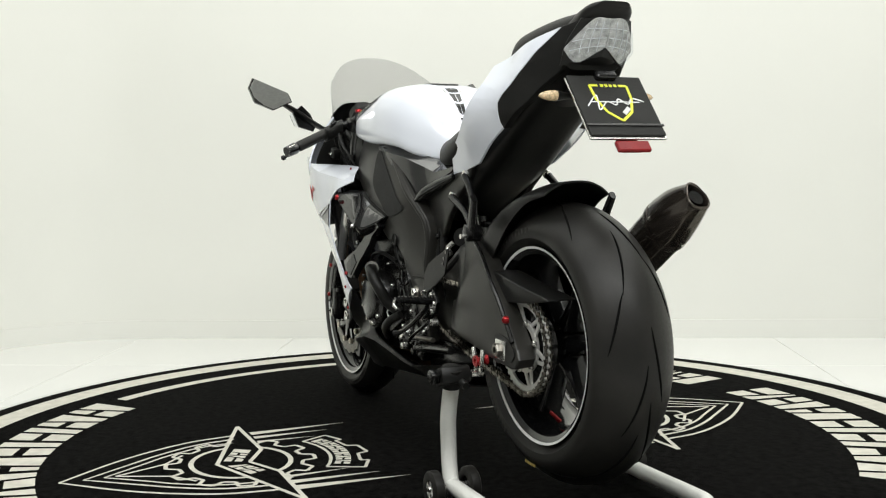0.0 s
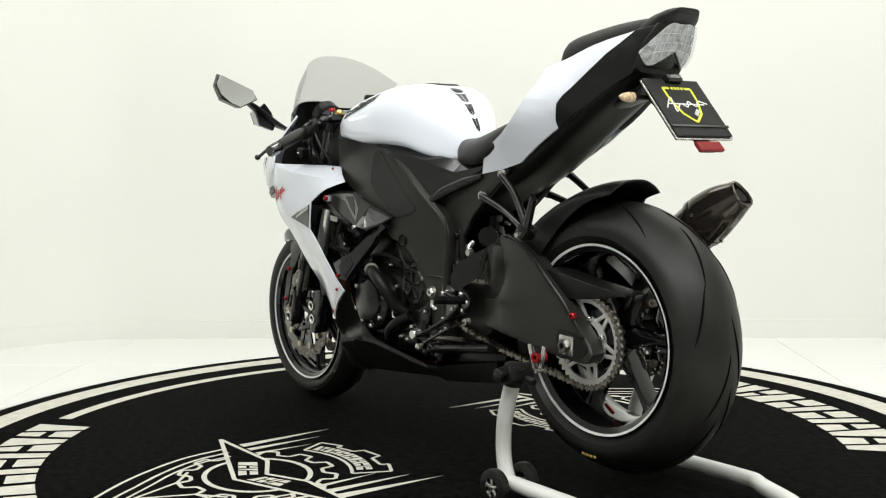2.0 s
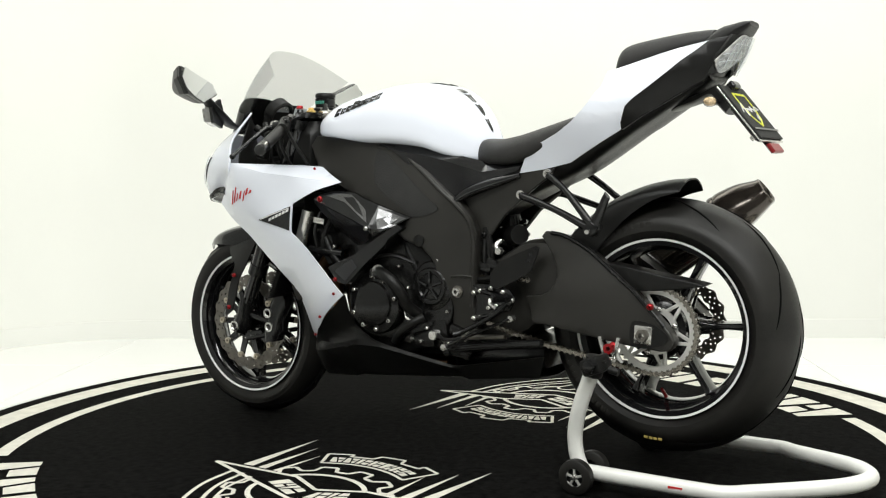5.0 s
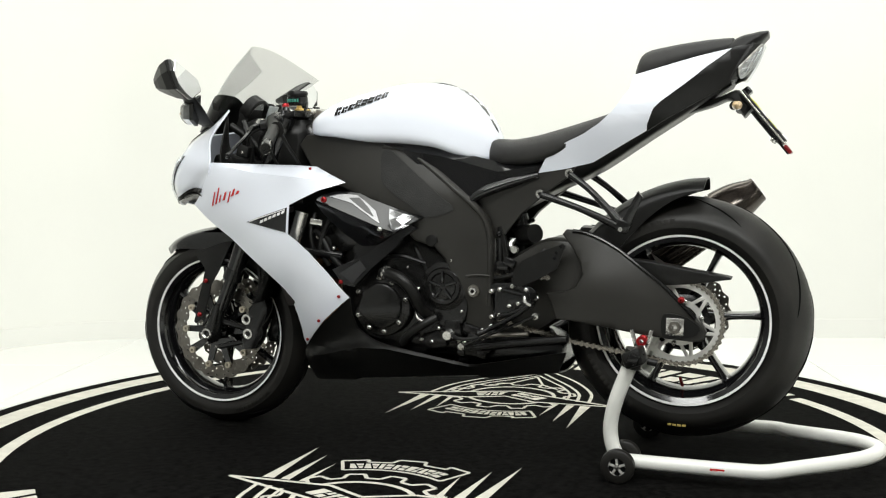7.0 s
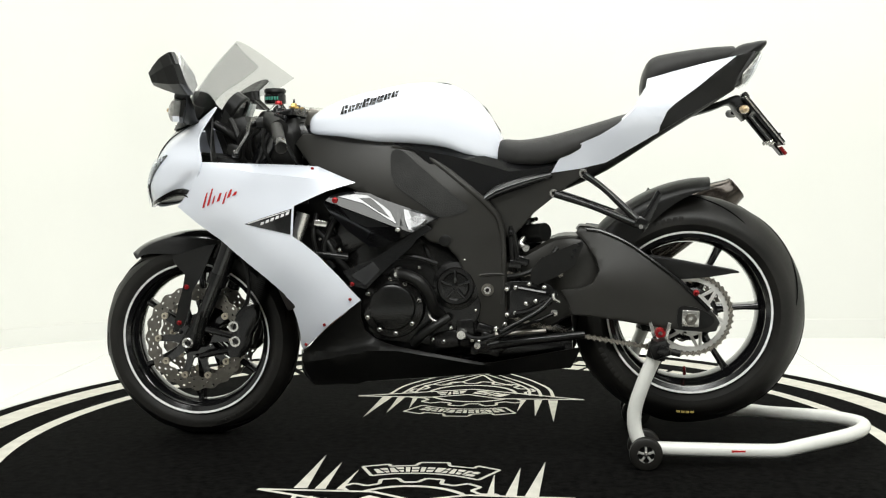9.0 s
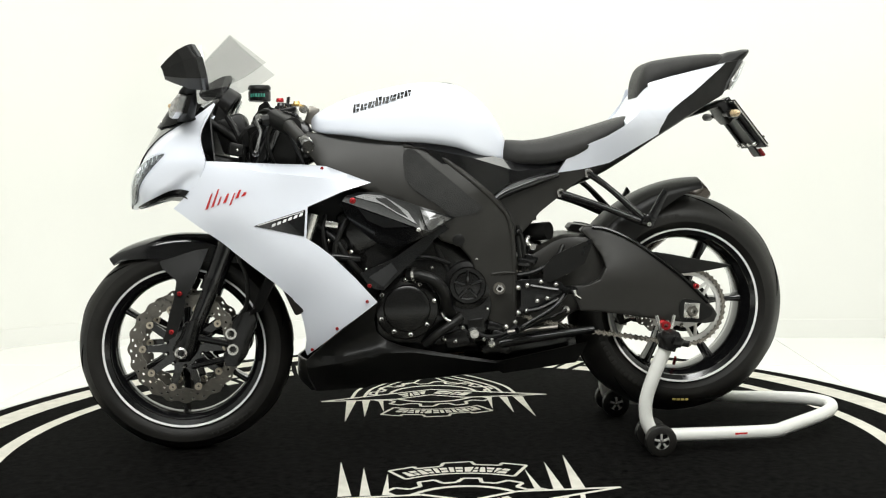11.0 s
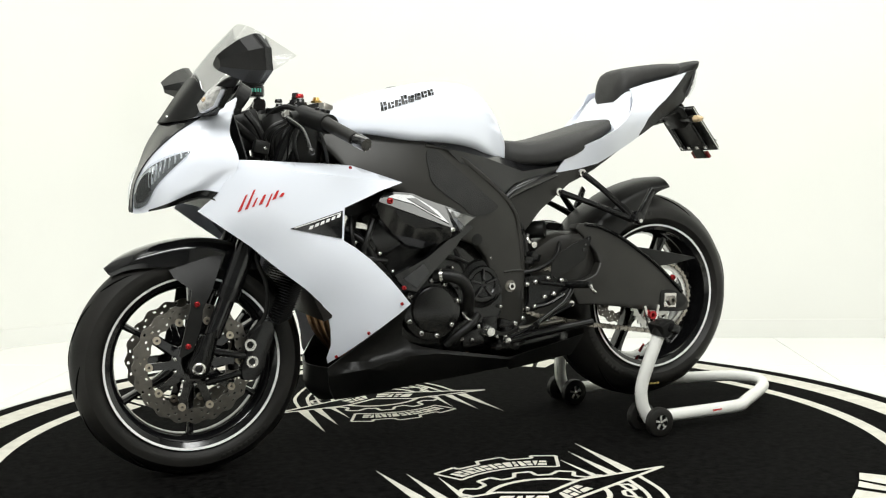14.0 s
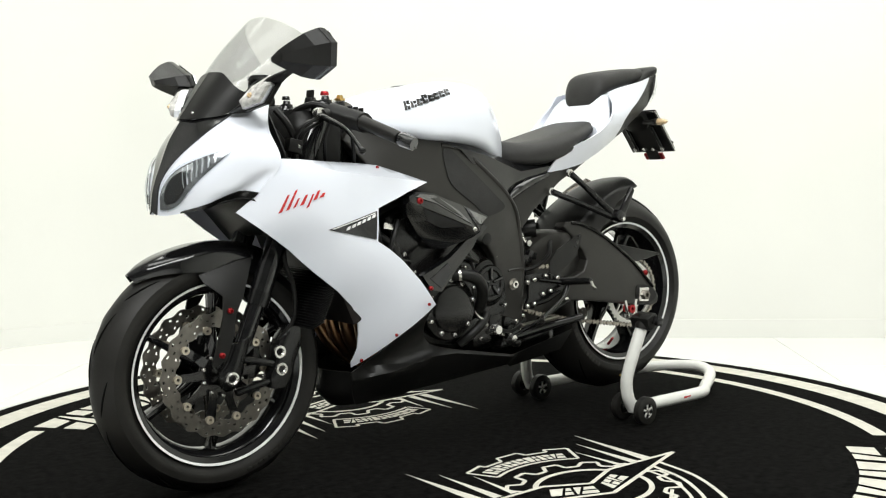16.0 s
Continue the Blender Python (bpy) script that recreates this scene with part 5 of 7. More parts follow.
part("belly_floor", Surf([[(-0.375, -0.088, 0.176), (-0.39, 0, 0.160), (-0.375, 0.088, 0.176)], [(-0.215, -0.107, 0.192), (-0.215, 0, 0.172), (-0.215, 0.107, 0.192)], [(0.137, -0.107, 0.218), (0.137, 0, 0.20), (0.137, 0.107, 0.218)], [(0.367, -0.105, 0.236), (0.367, 0, 0.225), (0.367, 0.105, 0.236)]]).sheet(14, 20, -0.002, 0.002), PLASTIC, bike)
part("belly_front", Surf([[(-0.398, -0.112, 0.265), (-0.425, 0, 0.262), (-0.398, 0.112, 0.265)], [(-0.392, -0.10, 0.21), (-0.425, 0, 0.20), (-0.392, 0.10, 0.21)], [(-0.375, -0.088, 0.176), (-0.392, 0, 0.162), (-0.375, 0.088, 0.176)]]).sheet(12, 10, -0.003, 0.003), PLASTIC, bike)

# ---- subframe, pegs ----
SUBP = spline([(0.33, 0.79, -0.104), (0.40, 0.78, -0.104), (0.32, 0.72, -0.104), (0.205, 0.61, -0.098), (0.15, 0.66, -0.105), (0.14, 0.71, -0.110)])
part("subframe", panel([(0.335, 0.796), (0.412, 0.792), (0.402, 0.772), (0.36, 0.745), (0.318, 0.712), (0.262, 0.668), (0.232, 0.632), (0.207, 0.604), (0.186, 0.600), (0.18, 0.640), (0.150, 0.668), (0.124, 0.712), (0.17, 0.742), (0.246, 0.772)], SUBP, 0.018, 0.03, bevel=0.005), FRAME, bike, "dark grey subframe plate", both=True)
for s in (-1, 1):
    for x, z in ((0.321, 0.721), (0.401, 0.775)):
        part("subframe_bolt", lathe([(0.004, 0), (0.004, s * 0.004), (0.006, s * 0.008), (0.0115, s * 0.008), (0.0125, 0)], (x, s * 0.112, z), 18), STEEL, bike, "bright subframe bolt")
    bolt(bike, 0.201, s * 0.104, 0.612, 0.009, SATIN, s)
    hanger = part("peg_hanger", tube([(0.404, s * 0.118, 0.772), (0.462, s * 0.128, 0.728), (0.548, s * 0.160, 0.645)], [0.010, 0.0085, 0.011], segs=10), SATIN, bike, "black passenger peg hanger")
    part("strut", tube([(0.324, s * 0.118, 0.719), (0.43, s * 0.130, 0.683), (0.545, s * 0.160, 0.636)], [0.010, 0.0085, 0.011], segs=10), SATIN, hanger)
    part("pivot_block", box((0.555, s * 0.170, 0.640), (0.035, 0.04, 0.032), (0, 30, 0), 0.006), SATIN, hanger)
    part("passenger_peg", loft([[(0.562 + (0.010 - 0.0016 * k) * u + 0.013 * k, s * (0.178 + 0.003 * k + 0.008 * v), 0.644 + 0.026 * k - 0.007 * u) for u, v in ((-1, -0.7), (0, -1), (1, -0.7), (1, 0.7), (0, 1), (-1, 0.7))] for k in range(4)], 10, 14), SATIN, hanger, "folded passenger foot peg")
    part("peg_screw", lathe([(0.0001, s * 0.01), (0.006, s * 0.01), (0.006, 0), (0.0001, 0)], (0.552, s * 0.19, 0.632), 10, closed=False), STEEL, hanger)

# ---- swingarm ----
ARM = spline([(0.33, 0.60, -0.105), (0.45, 0.612, -0.118), (0.54, 0.57, -0.132), (0.656, 0.48, -0.150), (0.755, 0.38, -0.160), (0.58, 0.365, -0.160), (0.37, 0.393, -0.145), (0.33, 0.45, -0.120), (0.45, 0.48, -0.158), (0.60, 0.43, -0.164), (0.37, 0.52, -0.125)])
arm = part("swingarm", panel([(0.447, 0.508), (0.438, 0.541), (0.409, 0.585), (0.384, 0.612), (0.392, 0.622), (0.41, 0.621), (0.446, 0.615), (0.490, 0.597), (0.537, 0.571), (0.60, 0.525), (0.656, 0.480), (0.705, 0.432), (0.748, 0.389), (0.759, 0.370), (0.750, 0.352), (0.728, 0.349), (0.65, 0.356), (0.582, 0.365), (0.50, 0.379), (0.416, 0.390), (0.372, 0.391), (0.360, 0.425), (0.343, 0.452), (0.393, 0.457), (0.428, 0.473)], ARM, 0.045, 0.022, bevel=0.007), FRAME, bike, "dark grey swingarm", both=True)
part("swingarm_bridge", loft([[(x, half * a, low + (top - low) * b) for a, b in ((0, 1), (-0.85, 1), (-1, 0.8), (-1, 0.2), (-0.85, 0), (0, 0), (0.85, 0), (1, 0.2), (1, 0.8), (0.85, 1))] for x, top, low, half in ((0.13, 0.52, 0.31, 0.10), (0.22, 0.54, 0.31, 0.10), (0.31, 0.59, 0.345, 0.10), (0.365, 0.600, 0.38, 0.116), (0.43, 0.590, 0.40, 0.114), (0.48, 0.56, 0.41, 0.096))], 14, 24), FRAME, bike)
for s in (-1, 1):
    part("axle_block", box((0.685, s * 0.163, 0.383), (0.046, 0.010, 0.046), (0, 3, 0), 0.003), STEEL, bike, "bright square axle block")
    nut = lathe([(0.008, s * 0.012), (0.015, s * 0.012), (0.017, s * 0.008), (0.017, 0), (0.008, 0)], (0.685, s * 0.168, 0.383), 6)
    part("axle_nut", nut, DISC, bike, "castle axle nut", smooth=False)
    bolt(bike, 0.700, s * 0.136 - s * 0.002 + s * 0.02, 0.452, 0.010, RED, s, "red_bolt", 0.012)
    bob = part("bobbin", lathe([(0.006, s * 0.030), (0.013, s * 0.030), (0.013, s * 0.026), (0.008, s * 0.022), (0.008, s * 0.006), (0.013, 0.0), (0.006, 0.0)], (0.604, s * 0.160, 0.346), 20), RED, bike, "red anodised stand bobbin")
part("axle_slot", panel(rounded([(0.655, 0.412), (0.70, 0.412), (0.735, 0.395), (0.748, 0.380), (0.735, 0.362), (0.70, 0.354), (0.655, 0.356)], 40), lambda x, z: ARM(x, z) - 0.003, 0.003, 0.03), PLASTIC, bike, both=True)
seam = [(0.118, 0.497), (0.15, 0.500), (0.185, 0.498)]
part("frame_seam", tube([(x, SPAR(x, z) - 0.0005, z) for x, z in seam], 0.0042, n=10, segs=6), FRAME, bike, both=True)
part("frame_rib", tube([(x, SPAR(x, z) + 0.002, z - 0.004) for x, z in ((-0.123, 0.860), (-0.060, 0.850), (-0.02, 0.828), (0.034, 0.786), (0.09, 0.739), (0.140, 0.693), (0.168, 0.655), (0.180, 0.60), (0.183, 0.527), (0.181, 0.42))], 0.0075, n=48, segs=12), FRAME, bike, "raised outer edge of the frame spar", both=True)
part("arm_edge", tube([(x, ARM(x, z) - 0.002, z) for x, z in ((0.41, 0.622), (0.446, 0.617), (0.490, 0.600), (0.537, 0.574), (0.60, 0.528), (0.656, 0.484), (0.705, 0.436), (0.735, 0.405))], 0.0055, n=40, segs=8), SATIN, bike, "black edge strip along the swingarm", both=True)
part("heel_plate", panel([(0.260, 0.515), (0.285, 0.545), (0.333, 0.568), (0.396, 0.592), (0.402, 0.585), (0.378, 0.525), (0.33, 0.497), (0.278, 0.474), (0.258, 0.482)], lambda x, z: -0.172 + 0.05 * (x - 0.26), 0.004, 0.05), PLASTIC, bike, "matte black heel guard plate", both=True)
for x, z in ((0.389, 0.583), (0.378, 0.567), (0.372, 0.553)):
    part("plate_hole", lathe([(0.0001, -0.001), (0.0045, -0.001), (0.0045, 0.001), (0.0001, 0.001)], (x, -0.172 + 0.05 * (x - 0.26) - 0.0006, z), 10, closed=False), GLOSS, bike)
# shock with coil
part("shock_body", tube([(0.225, -0.0, 0.66), (0.262, 0.0, 0.42)], 0.028, segs=16), SATIN, bike)
part("shock_spring", tube([(0.225 + 0.034 * (0.0002 * k) + 0.037 * (k / 96) + 0.042 * math.cos(k * math.pi / 8), 0.042 * math.sin(k * math.pi / 8), 0.645 - 0.21 * k / 96) for k in range(97)], 0.0065, n=97, segs=8), SATIN, bike, "black shock spring")
part("shock_reservoir", tube([(0.245, -0.03, 0.605), (0.295, -0.075, 0.612)], 0.026, segs=18), PLASTIC, bike)
part("reservoir_cap", lathe([(0.0001, -0.012), (0.009, -0.012), (0.011, -0.004), (0.011, 0.0), (0.0001, 0.0)], (0.243, -0.092, 0.568), 16, closed=False), STEEL, bike, "bright bolt under the seat")
part("hose_elbow", tube([(0.235, -0.075, 0.595), (0.228, -0.088, 0.58), (0.243, -0.088, 0.566)], 0.008, segs=10), STEEL, bike)
part("linkage", tube([(0.20, -0.09, 0.63), (0.215, -0.095, 0.56), (0.22, -0.095, 0.50), (0.24, -0.09, 0.44)], 0.012, segs=10), ENGINE, bike)

# hugger over the rear tyre
rows = []
for a, half, r, side in ((168, 0.098, 0.338, 0.10), (150, 0.104, 0.340, 0.085), (132, 0.106, 0.343, 0.07), (114, 0.104, 0.348, 0.05), (101, 0.100, 0.357, 0.03), (90, 0.094, 0.367, 0.012), (81, 0.082, 0.376, 0.002)):
    rows.append([(RA[0] + (r - 0.030 * abs(v) ** 2.5 - (side if abs(v) == 1 else 0)) * math.cos(radians(a)), half * v, RA[2] + (r - 0.030 * abs(v) ** 2.5 - (side if abs(v) == 1 else 0)) * math.sin(radians(a))) for v in (-1, -0.98, -0.75, -0.4, 0, 0.4, 0.75, 0.98, 1)])
part("hugger", Surf(rows).sheet(34, 28, -0.002, 0.002), PLASTIC, bike, "matte black rear hugger")
part("chain_guard", panel(rounded([(0.50, 0.535), (0.545, 0.547), (0.612, 0.543), (0.702, 0.526), (0.808, 0.506), (0.80, 0.502), (0.717, 0.491), (0.628, 0.487), (0.54, 0.49)], 60), lambda x, z: -0.118 - 0.012 * math.sin(max(0, min(1, (x - 0.5) / 0.3)) * 3.1), 0.072, 0.03, bevel=0.004), PLASTIC, bike, "matte black chain guard")

# ---- chain and sprocket ----
SY = -0.104
c = Vector((RA[0], SY, RA[2]))
bm = bmesh.new()
n = 168
loops = []
for yy in (-0.003, 0.003):
    outer, inner = [], []
    for k in range(n):
        a = 2 * math.pi * k / n
        ro = 0.107 + (0.0045 if k % 4 in (0, 1) else -0.002)
        outer.append(bm.verts.new(c + Vector((ro * math.cos(a), yy, ro * math.sin(a)))))
        inner.append(bm.verts.new(c + Vector((0.090 * math.cos(a), yy, 0.090 * math.sin(a)))))
    loops.append((outer, inner))
for k in range(n):
    j = (k + 1) % n
    (o0, i0), (o1, i1) = loops
    for q in ((o0[k], o0[j], i0[j], i0[k]), (o1[k], i1[k], i1[j], o1[j]), (o0[k], o1[k], o1[j], o0[j]), (i0[k], i0[j], i1[j], i1[k])):
        bm.faces.new(q)
spro = part("sprocket", bm, SPROCKET, bike, "silver rear sprocket", smooth=False)
part("sprocket_ring", lathe([(0.046, -0.004), (0.060, -0.004), (0.060, 0.004), (0.046, 0.004)], c, 48), SPROCKET, spro)
for k in range(12):
    a = 2 * math.pi * k / 12
    b = a + (0.22 if k % 2 else -0.22)
    p0 = c + Vector((0.055 * math.cos(a), 0, 0.055 * math.sin(a)))
    p1 = c + Vector((0.093 * math.cos(b), 0, 0.093 * math.sin(b)))
    mid = (p0 + p1) / 2
    dv = p1 - p0
    part("sprocket_arm", box(mid, (dv.length, 0.0055, 0.009), (0, -math.degrees(math.atan2(dv.z, dv.x)), 0), 0.0015), SPROCKET, spro)
for k in range(6):
    a = 2 * math.pi * k / 6 + 0.26
    bolt(spro, c.x + 0.056 * math.cos(a), SY - 0.004, c.z + 0.056 * math.sin(a), 0.0085, STEEL, -1)
part("sprocket_carrier", lathe([(0.02, -0.10), (0.05, -0.10), (0.075, -0.088), (0.07, -0.06), (0.02, -0.06)], (RA[0], 0, RA[2]), 36), SATIN, bike)
# chain path: round the sprocket, along both runs to the front
path = []
for k in range(25):
    a = radians(100 - 200 * k / 24)
    path.append(Vector((RA[0] + 0.1085 * math.cos(a), SY, RA[2] + 0.1085 * math.sin(a))))
fc = Vector((0.052, SY, 0.467))
run = [Vector((0.55, SY, 0.300)), Vector((0.40, SY, 0.325)), Vector((0.25, SY, 0.36)), Vector((0.075, SY, 0.428))]
path += run
for k in range(6):
    a = radians(-70 - 180 * k / 5)
    path.append(fc + Vector((0.036 * math.cos(a), 0, 0.036 * math.sin(a))))
path.append(Vector((0.35, SY, 0.495)))
dense = []
for i in range(len(path)):
    p, q = path[i], path[(i + 1) % len(path)]
    m = max(1, int((q - p).length / 0.002))
    dense += [p.lerp(q, f / m) for f in range(m)]
pitch, acc, links = 0.0159, 0.0, [dense[0]]
for p, q in zip(dense, dense[1:] + dense[:1]):
    acc += (q - p).length
    if acc >= pitch:
        links.append(q)
        acc -= pitch
chain = part("chain", lathe([(0.0005, -0.008), (0.0045, -0.008), (0.0045, 0.008), (0.0005, 0.008)], links[0], 8, closed=False), STEEL, bike, "oily steel drive chain")
CHAINM = mat("chain_steel", (0.27, 0.25, 0.22), 0.26, metal=1.0, vary=0.3, scale=90)
chain.data.materials[0] = CHAINM
links_mesh = None
for i, (p, q) in enumerate(zip(links, links[1:] + links[:1])):
    dv = q - p
    if dv.length > 0.03:
        continue
    off = 0.0065 if i % 2 else 0.0088
    if links_mesh is None:
        bm = bmesh.new()
        for s in (-1, 1):
            lo = [(-0.0130, 0), (-0.0095, 0.0082), (-0.0025, 0.0042), (0.0025, 0.0042), (0.0095, 0.0082), (0.0130, 0), (0.0095, -0.0082), (0.0025, -0.0042), (-0.0025, -0.0042), (-0.0095, -0.0082)]
            a = [bm.verts.new((u, s * 0.0065, v)) for u, v in lo]
            b = [bm.verts.new((u, s * 0.0088, v)) for u, v in lo]
            bm.faces.new(a), bm.faces.new(b)
            for k in range(10):
                bm.faces.new((a[k], a[(k + 1) % 10], b[(k + 1) % 10], b[k]))
        ob = part("link", bm, CHAINM, chain, smooth=False)
        links_mesh = ob.data
    else:
        ob = new("link", links_mesh)
        ob.parent = chain
    ob.matrix_basis = Matrix.Translation((p + q) / 2) @ pose(0, 0, 0, 0, -math.degrees(math.atan2(dv.z, dv.x)), 0) @ Matrix.Diagonal((1, 1.0 if i % 2 else 0.72, 1, 1))

# ---- rider foot controls ----
bracket = part("peg_bracket", panel([(0.186, 0.475), (0.205, 0.480), (0.27, 0.482), (0.31, 0.472), (0.33, 0.45), (0.312, 0.418), (0.27, 0.41), (0.215, 0.380), (0.186, 0.378), (0.200, 0.41), (0.20, 0.45)], lambda x, z: -0.142 - 0.18 * (x - 0.186), 0.010, 0.04, bevel=0.002), SATIN, bike, "black foot peg bracket with bright screws", both=True)
for x, z in ((0.192, 0.458), (0.217, 0.464), (0.255, 0.474), (0.295, 0.466), (0.298, 0.423), (0.192, 0.388), (0.216, 0.393), (0.272, 0.428), (0.245, 0.42), (0.325, 0.447)):
    bolt(bracket, x, -0.143 - 0.18 * (x - 0.186), z, 0.0085, STEEL, -1, depth=0.010)
part("rod", tube([(0.225, -0.160, 0.464), (0.30, -0.175, 0.452)], 0.006, segs=8), SATIN, bracket)
part("rod", tube([(0.215, -0.155, 0.392), (0.255, -0.165, 0.402), (0.30, -0.172, 0.425)], 0.0065, segs=8), SATIN, bracket)
for s in (-1, 1):
    peg = part("foot_peg", tube([(0.318, s * 0.170, 0.452), (0.322, s * 0.278, 0.462)], [0.010, 0.0085], segs=12), SATIN, bike, "ribbed black foot peg")
    for k in range(9):
        part("rib", tube([(0.3185 + 0.0005 * k, s * (0.188 + 0.0095 * k), 0.4535 + 0.001 * k), (0.3187 + 0.0005 * k, s * (0.192 + 0.0095 * k), 0.454 + 0.001 * k)], 0.0108, segs=10), SATIN, peg)
    part("peg_end", tube([(0.322, s * 0.278, 0.462), (0.325, s * 0.282, 0.449), (0.338, s * 0.278, 0.440)], 0.0045, segs=8), STEEL, peg)
shift = part("shift_rod", tube([(0.115, -0.165, 0.308), (0.197, -0.182, 0.345), (0.322, -0.188, 0.398)], 0.0045, segs=8), SATIN, bike, "slim gear shift rod")
for p in ((0.112, 0.306), (0.322, 0.398)):
    part("rod_end", lathe([(0.0001, -0.01), (0.009, -0.008), (0.010, 0.008), (0.0001, 0.01)], (p[0], -0.172, p[1]), 12, closed=False), STEEL, shift)
part("shift_lever", tube([(0.318, -0.188, 0.44), (0.28, -0.20, 0.405), (0.20, -0.21, 0.362), (0.175, -0.225, 0.352)], [0.008, 0.007, 0.006, 0.009], segs=10), SATIN, bike, "black gear lever")
part("side_stand", tube([(0.14, -0.135, 0.300), (0.25, -0.150, 0.318), (0.405, -0.160, 0.337)], [0.015, 0.013, 0.011], segs=12), SATIN, bike, "folded black side stand")
part("stand_spring", tube([(0.16, -0.155, 0.335), (0.30, -0.165, 0.348)], 0.0065, segs=8), DISC, bike, "side stand spring")
part("stand_pivot", box((0.145, -0.128, 0.305), (0.07, 0.035, 0.06), (0, 20, 0), 0.01), ENGINE, bike)
for k in range(5):
    part("clutter_boss", lathe([(0.0001, -0.148), (0.010, -0.146), (0.013, -0.13), (0.013, -0.10), (0.0001, -0.10)], (0.10 + 0.019 * k, 0, 0.285 + 0.011 * (k % 3)), 10, closed=False), ENGINE, eng)

# small hardware round the engine and frame
for x, y, z, rr in ((-0.05, -0.150, 0.52, 0.006), (0.075, -0.140, 0.54, 0.006), (0.105, -0.142, 0.40, 0.006), (-0.02, -0.150, 0.46, 0.006), (0.16, -0.128, 0.345, 0.010), (0.185, -0.130, 0.36, 0.008),
                    (0.115, -0.150, 0.315, 0.007), (0.205, -0.135, 0.335, 0.007), (-0.23, -0.158, 0.52, 0.006), (-0.24, -0.160, 0.47, 0.006), (0.165, -0.140, 0.325, 0.006)):
    bolt(eng, x, y, z, rr, STEEL, -1, depth=0.010)
for path, rr in (([(0.06, -0.150, 0.345), (0.10, -0.158, 0.325), (0.15, -0.150, 0.33), (0.19, -0.14, 0.35)], 0.005), ([(-0.16, -0.165, 0.53), (-0.12, -0.17, 0.545), (-0.06, -0.165, 0.55), (0.0, -0.15, 0.53)], 0.0055),
                 ([(0.19, -0.12, 0.49), (0.24, -0.13, 0.50), (0.30, -0.125, 0.53), (0.33, -0.10, 0.57)], 0.007), ([(0.20, -0.10, 0.60), (0.205, -0.11, 0.54), (0.215, -0.11, 0.49)], 0.006),
                 ([(-0.28, -0.16, 0.66), (-0.30, -0.17, 0.62), (-0.315, -0.17, 0.57), (-0.29, -0.165, 0.52)], 0.008), ([(-0.34, -0.15, 0.67), (-0.345, -0.17, 0.61), (-0.33, -0.17, 0.54)], 0.006)):
    part("hose", tube(path, rr, segs=8), PLASTIC, bike, "thin black hose")
for x, z, a in ((0.215, 0.525, 10), (0.235, 0.535, 24), (0.16, 0.36, -20), (0.10, 0.345, 30)):
    part("bracket", box((x, -0.118, z), (0.034, 0.018, 0.022), (0, a, 0), 0.003), SATIN, bike)

# dark filler added so no light shows between fairing and duct
part("gap_panel", panel([(-0.43, 0.72), (-0.20, 0.74), (-0.18, 0.56), (-0.24, 0.47), (-0.38, 0.50), (-0.42, 0.60)], flat(-0.118), 0.012, 0.1, bevel=0.003), PLASTIC, bike, "black filler panel behind the duct gap", both=True)
# dark block added to hide the bright floor below the foot peg
part("gap_block", loft([[(x, half * a, low + (top - low) * b) for a, b in ((0, 1), (-0.85, 1), (-1, 0.7), (-1, 0.3), (-0.85, 0), (0, 0), (0.85, 0), (1, 0.3), (1, 0.7), (0.85, 1))] for x, top, low, half in ((0.10, 0.32, 0.23, 0.09), (0.20, 0.34, 0.235, 0.105), (0.32, 0.33, 0.245, 0.10), (0.37, 0.315, 0.255, 0.08))], 10, 22), SATIN, bike, "black filler block above the belly pan")

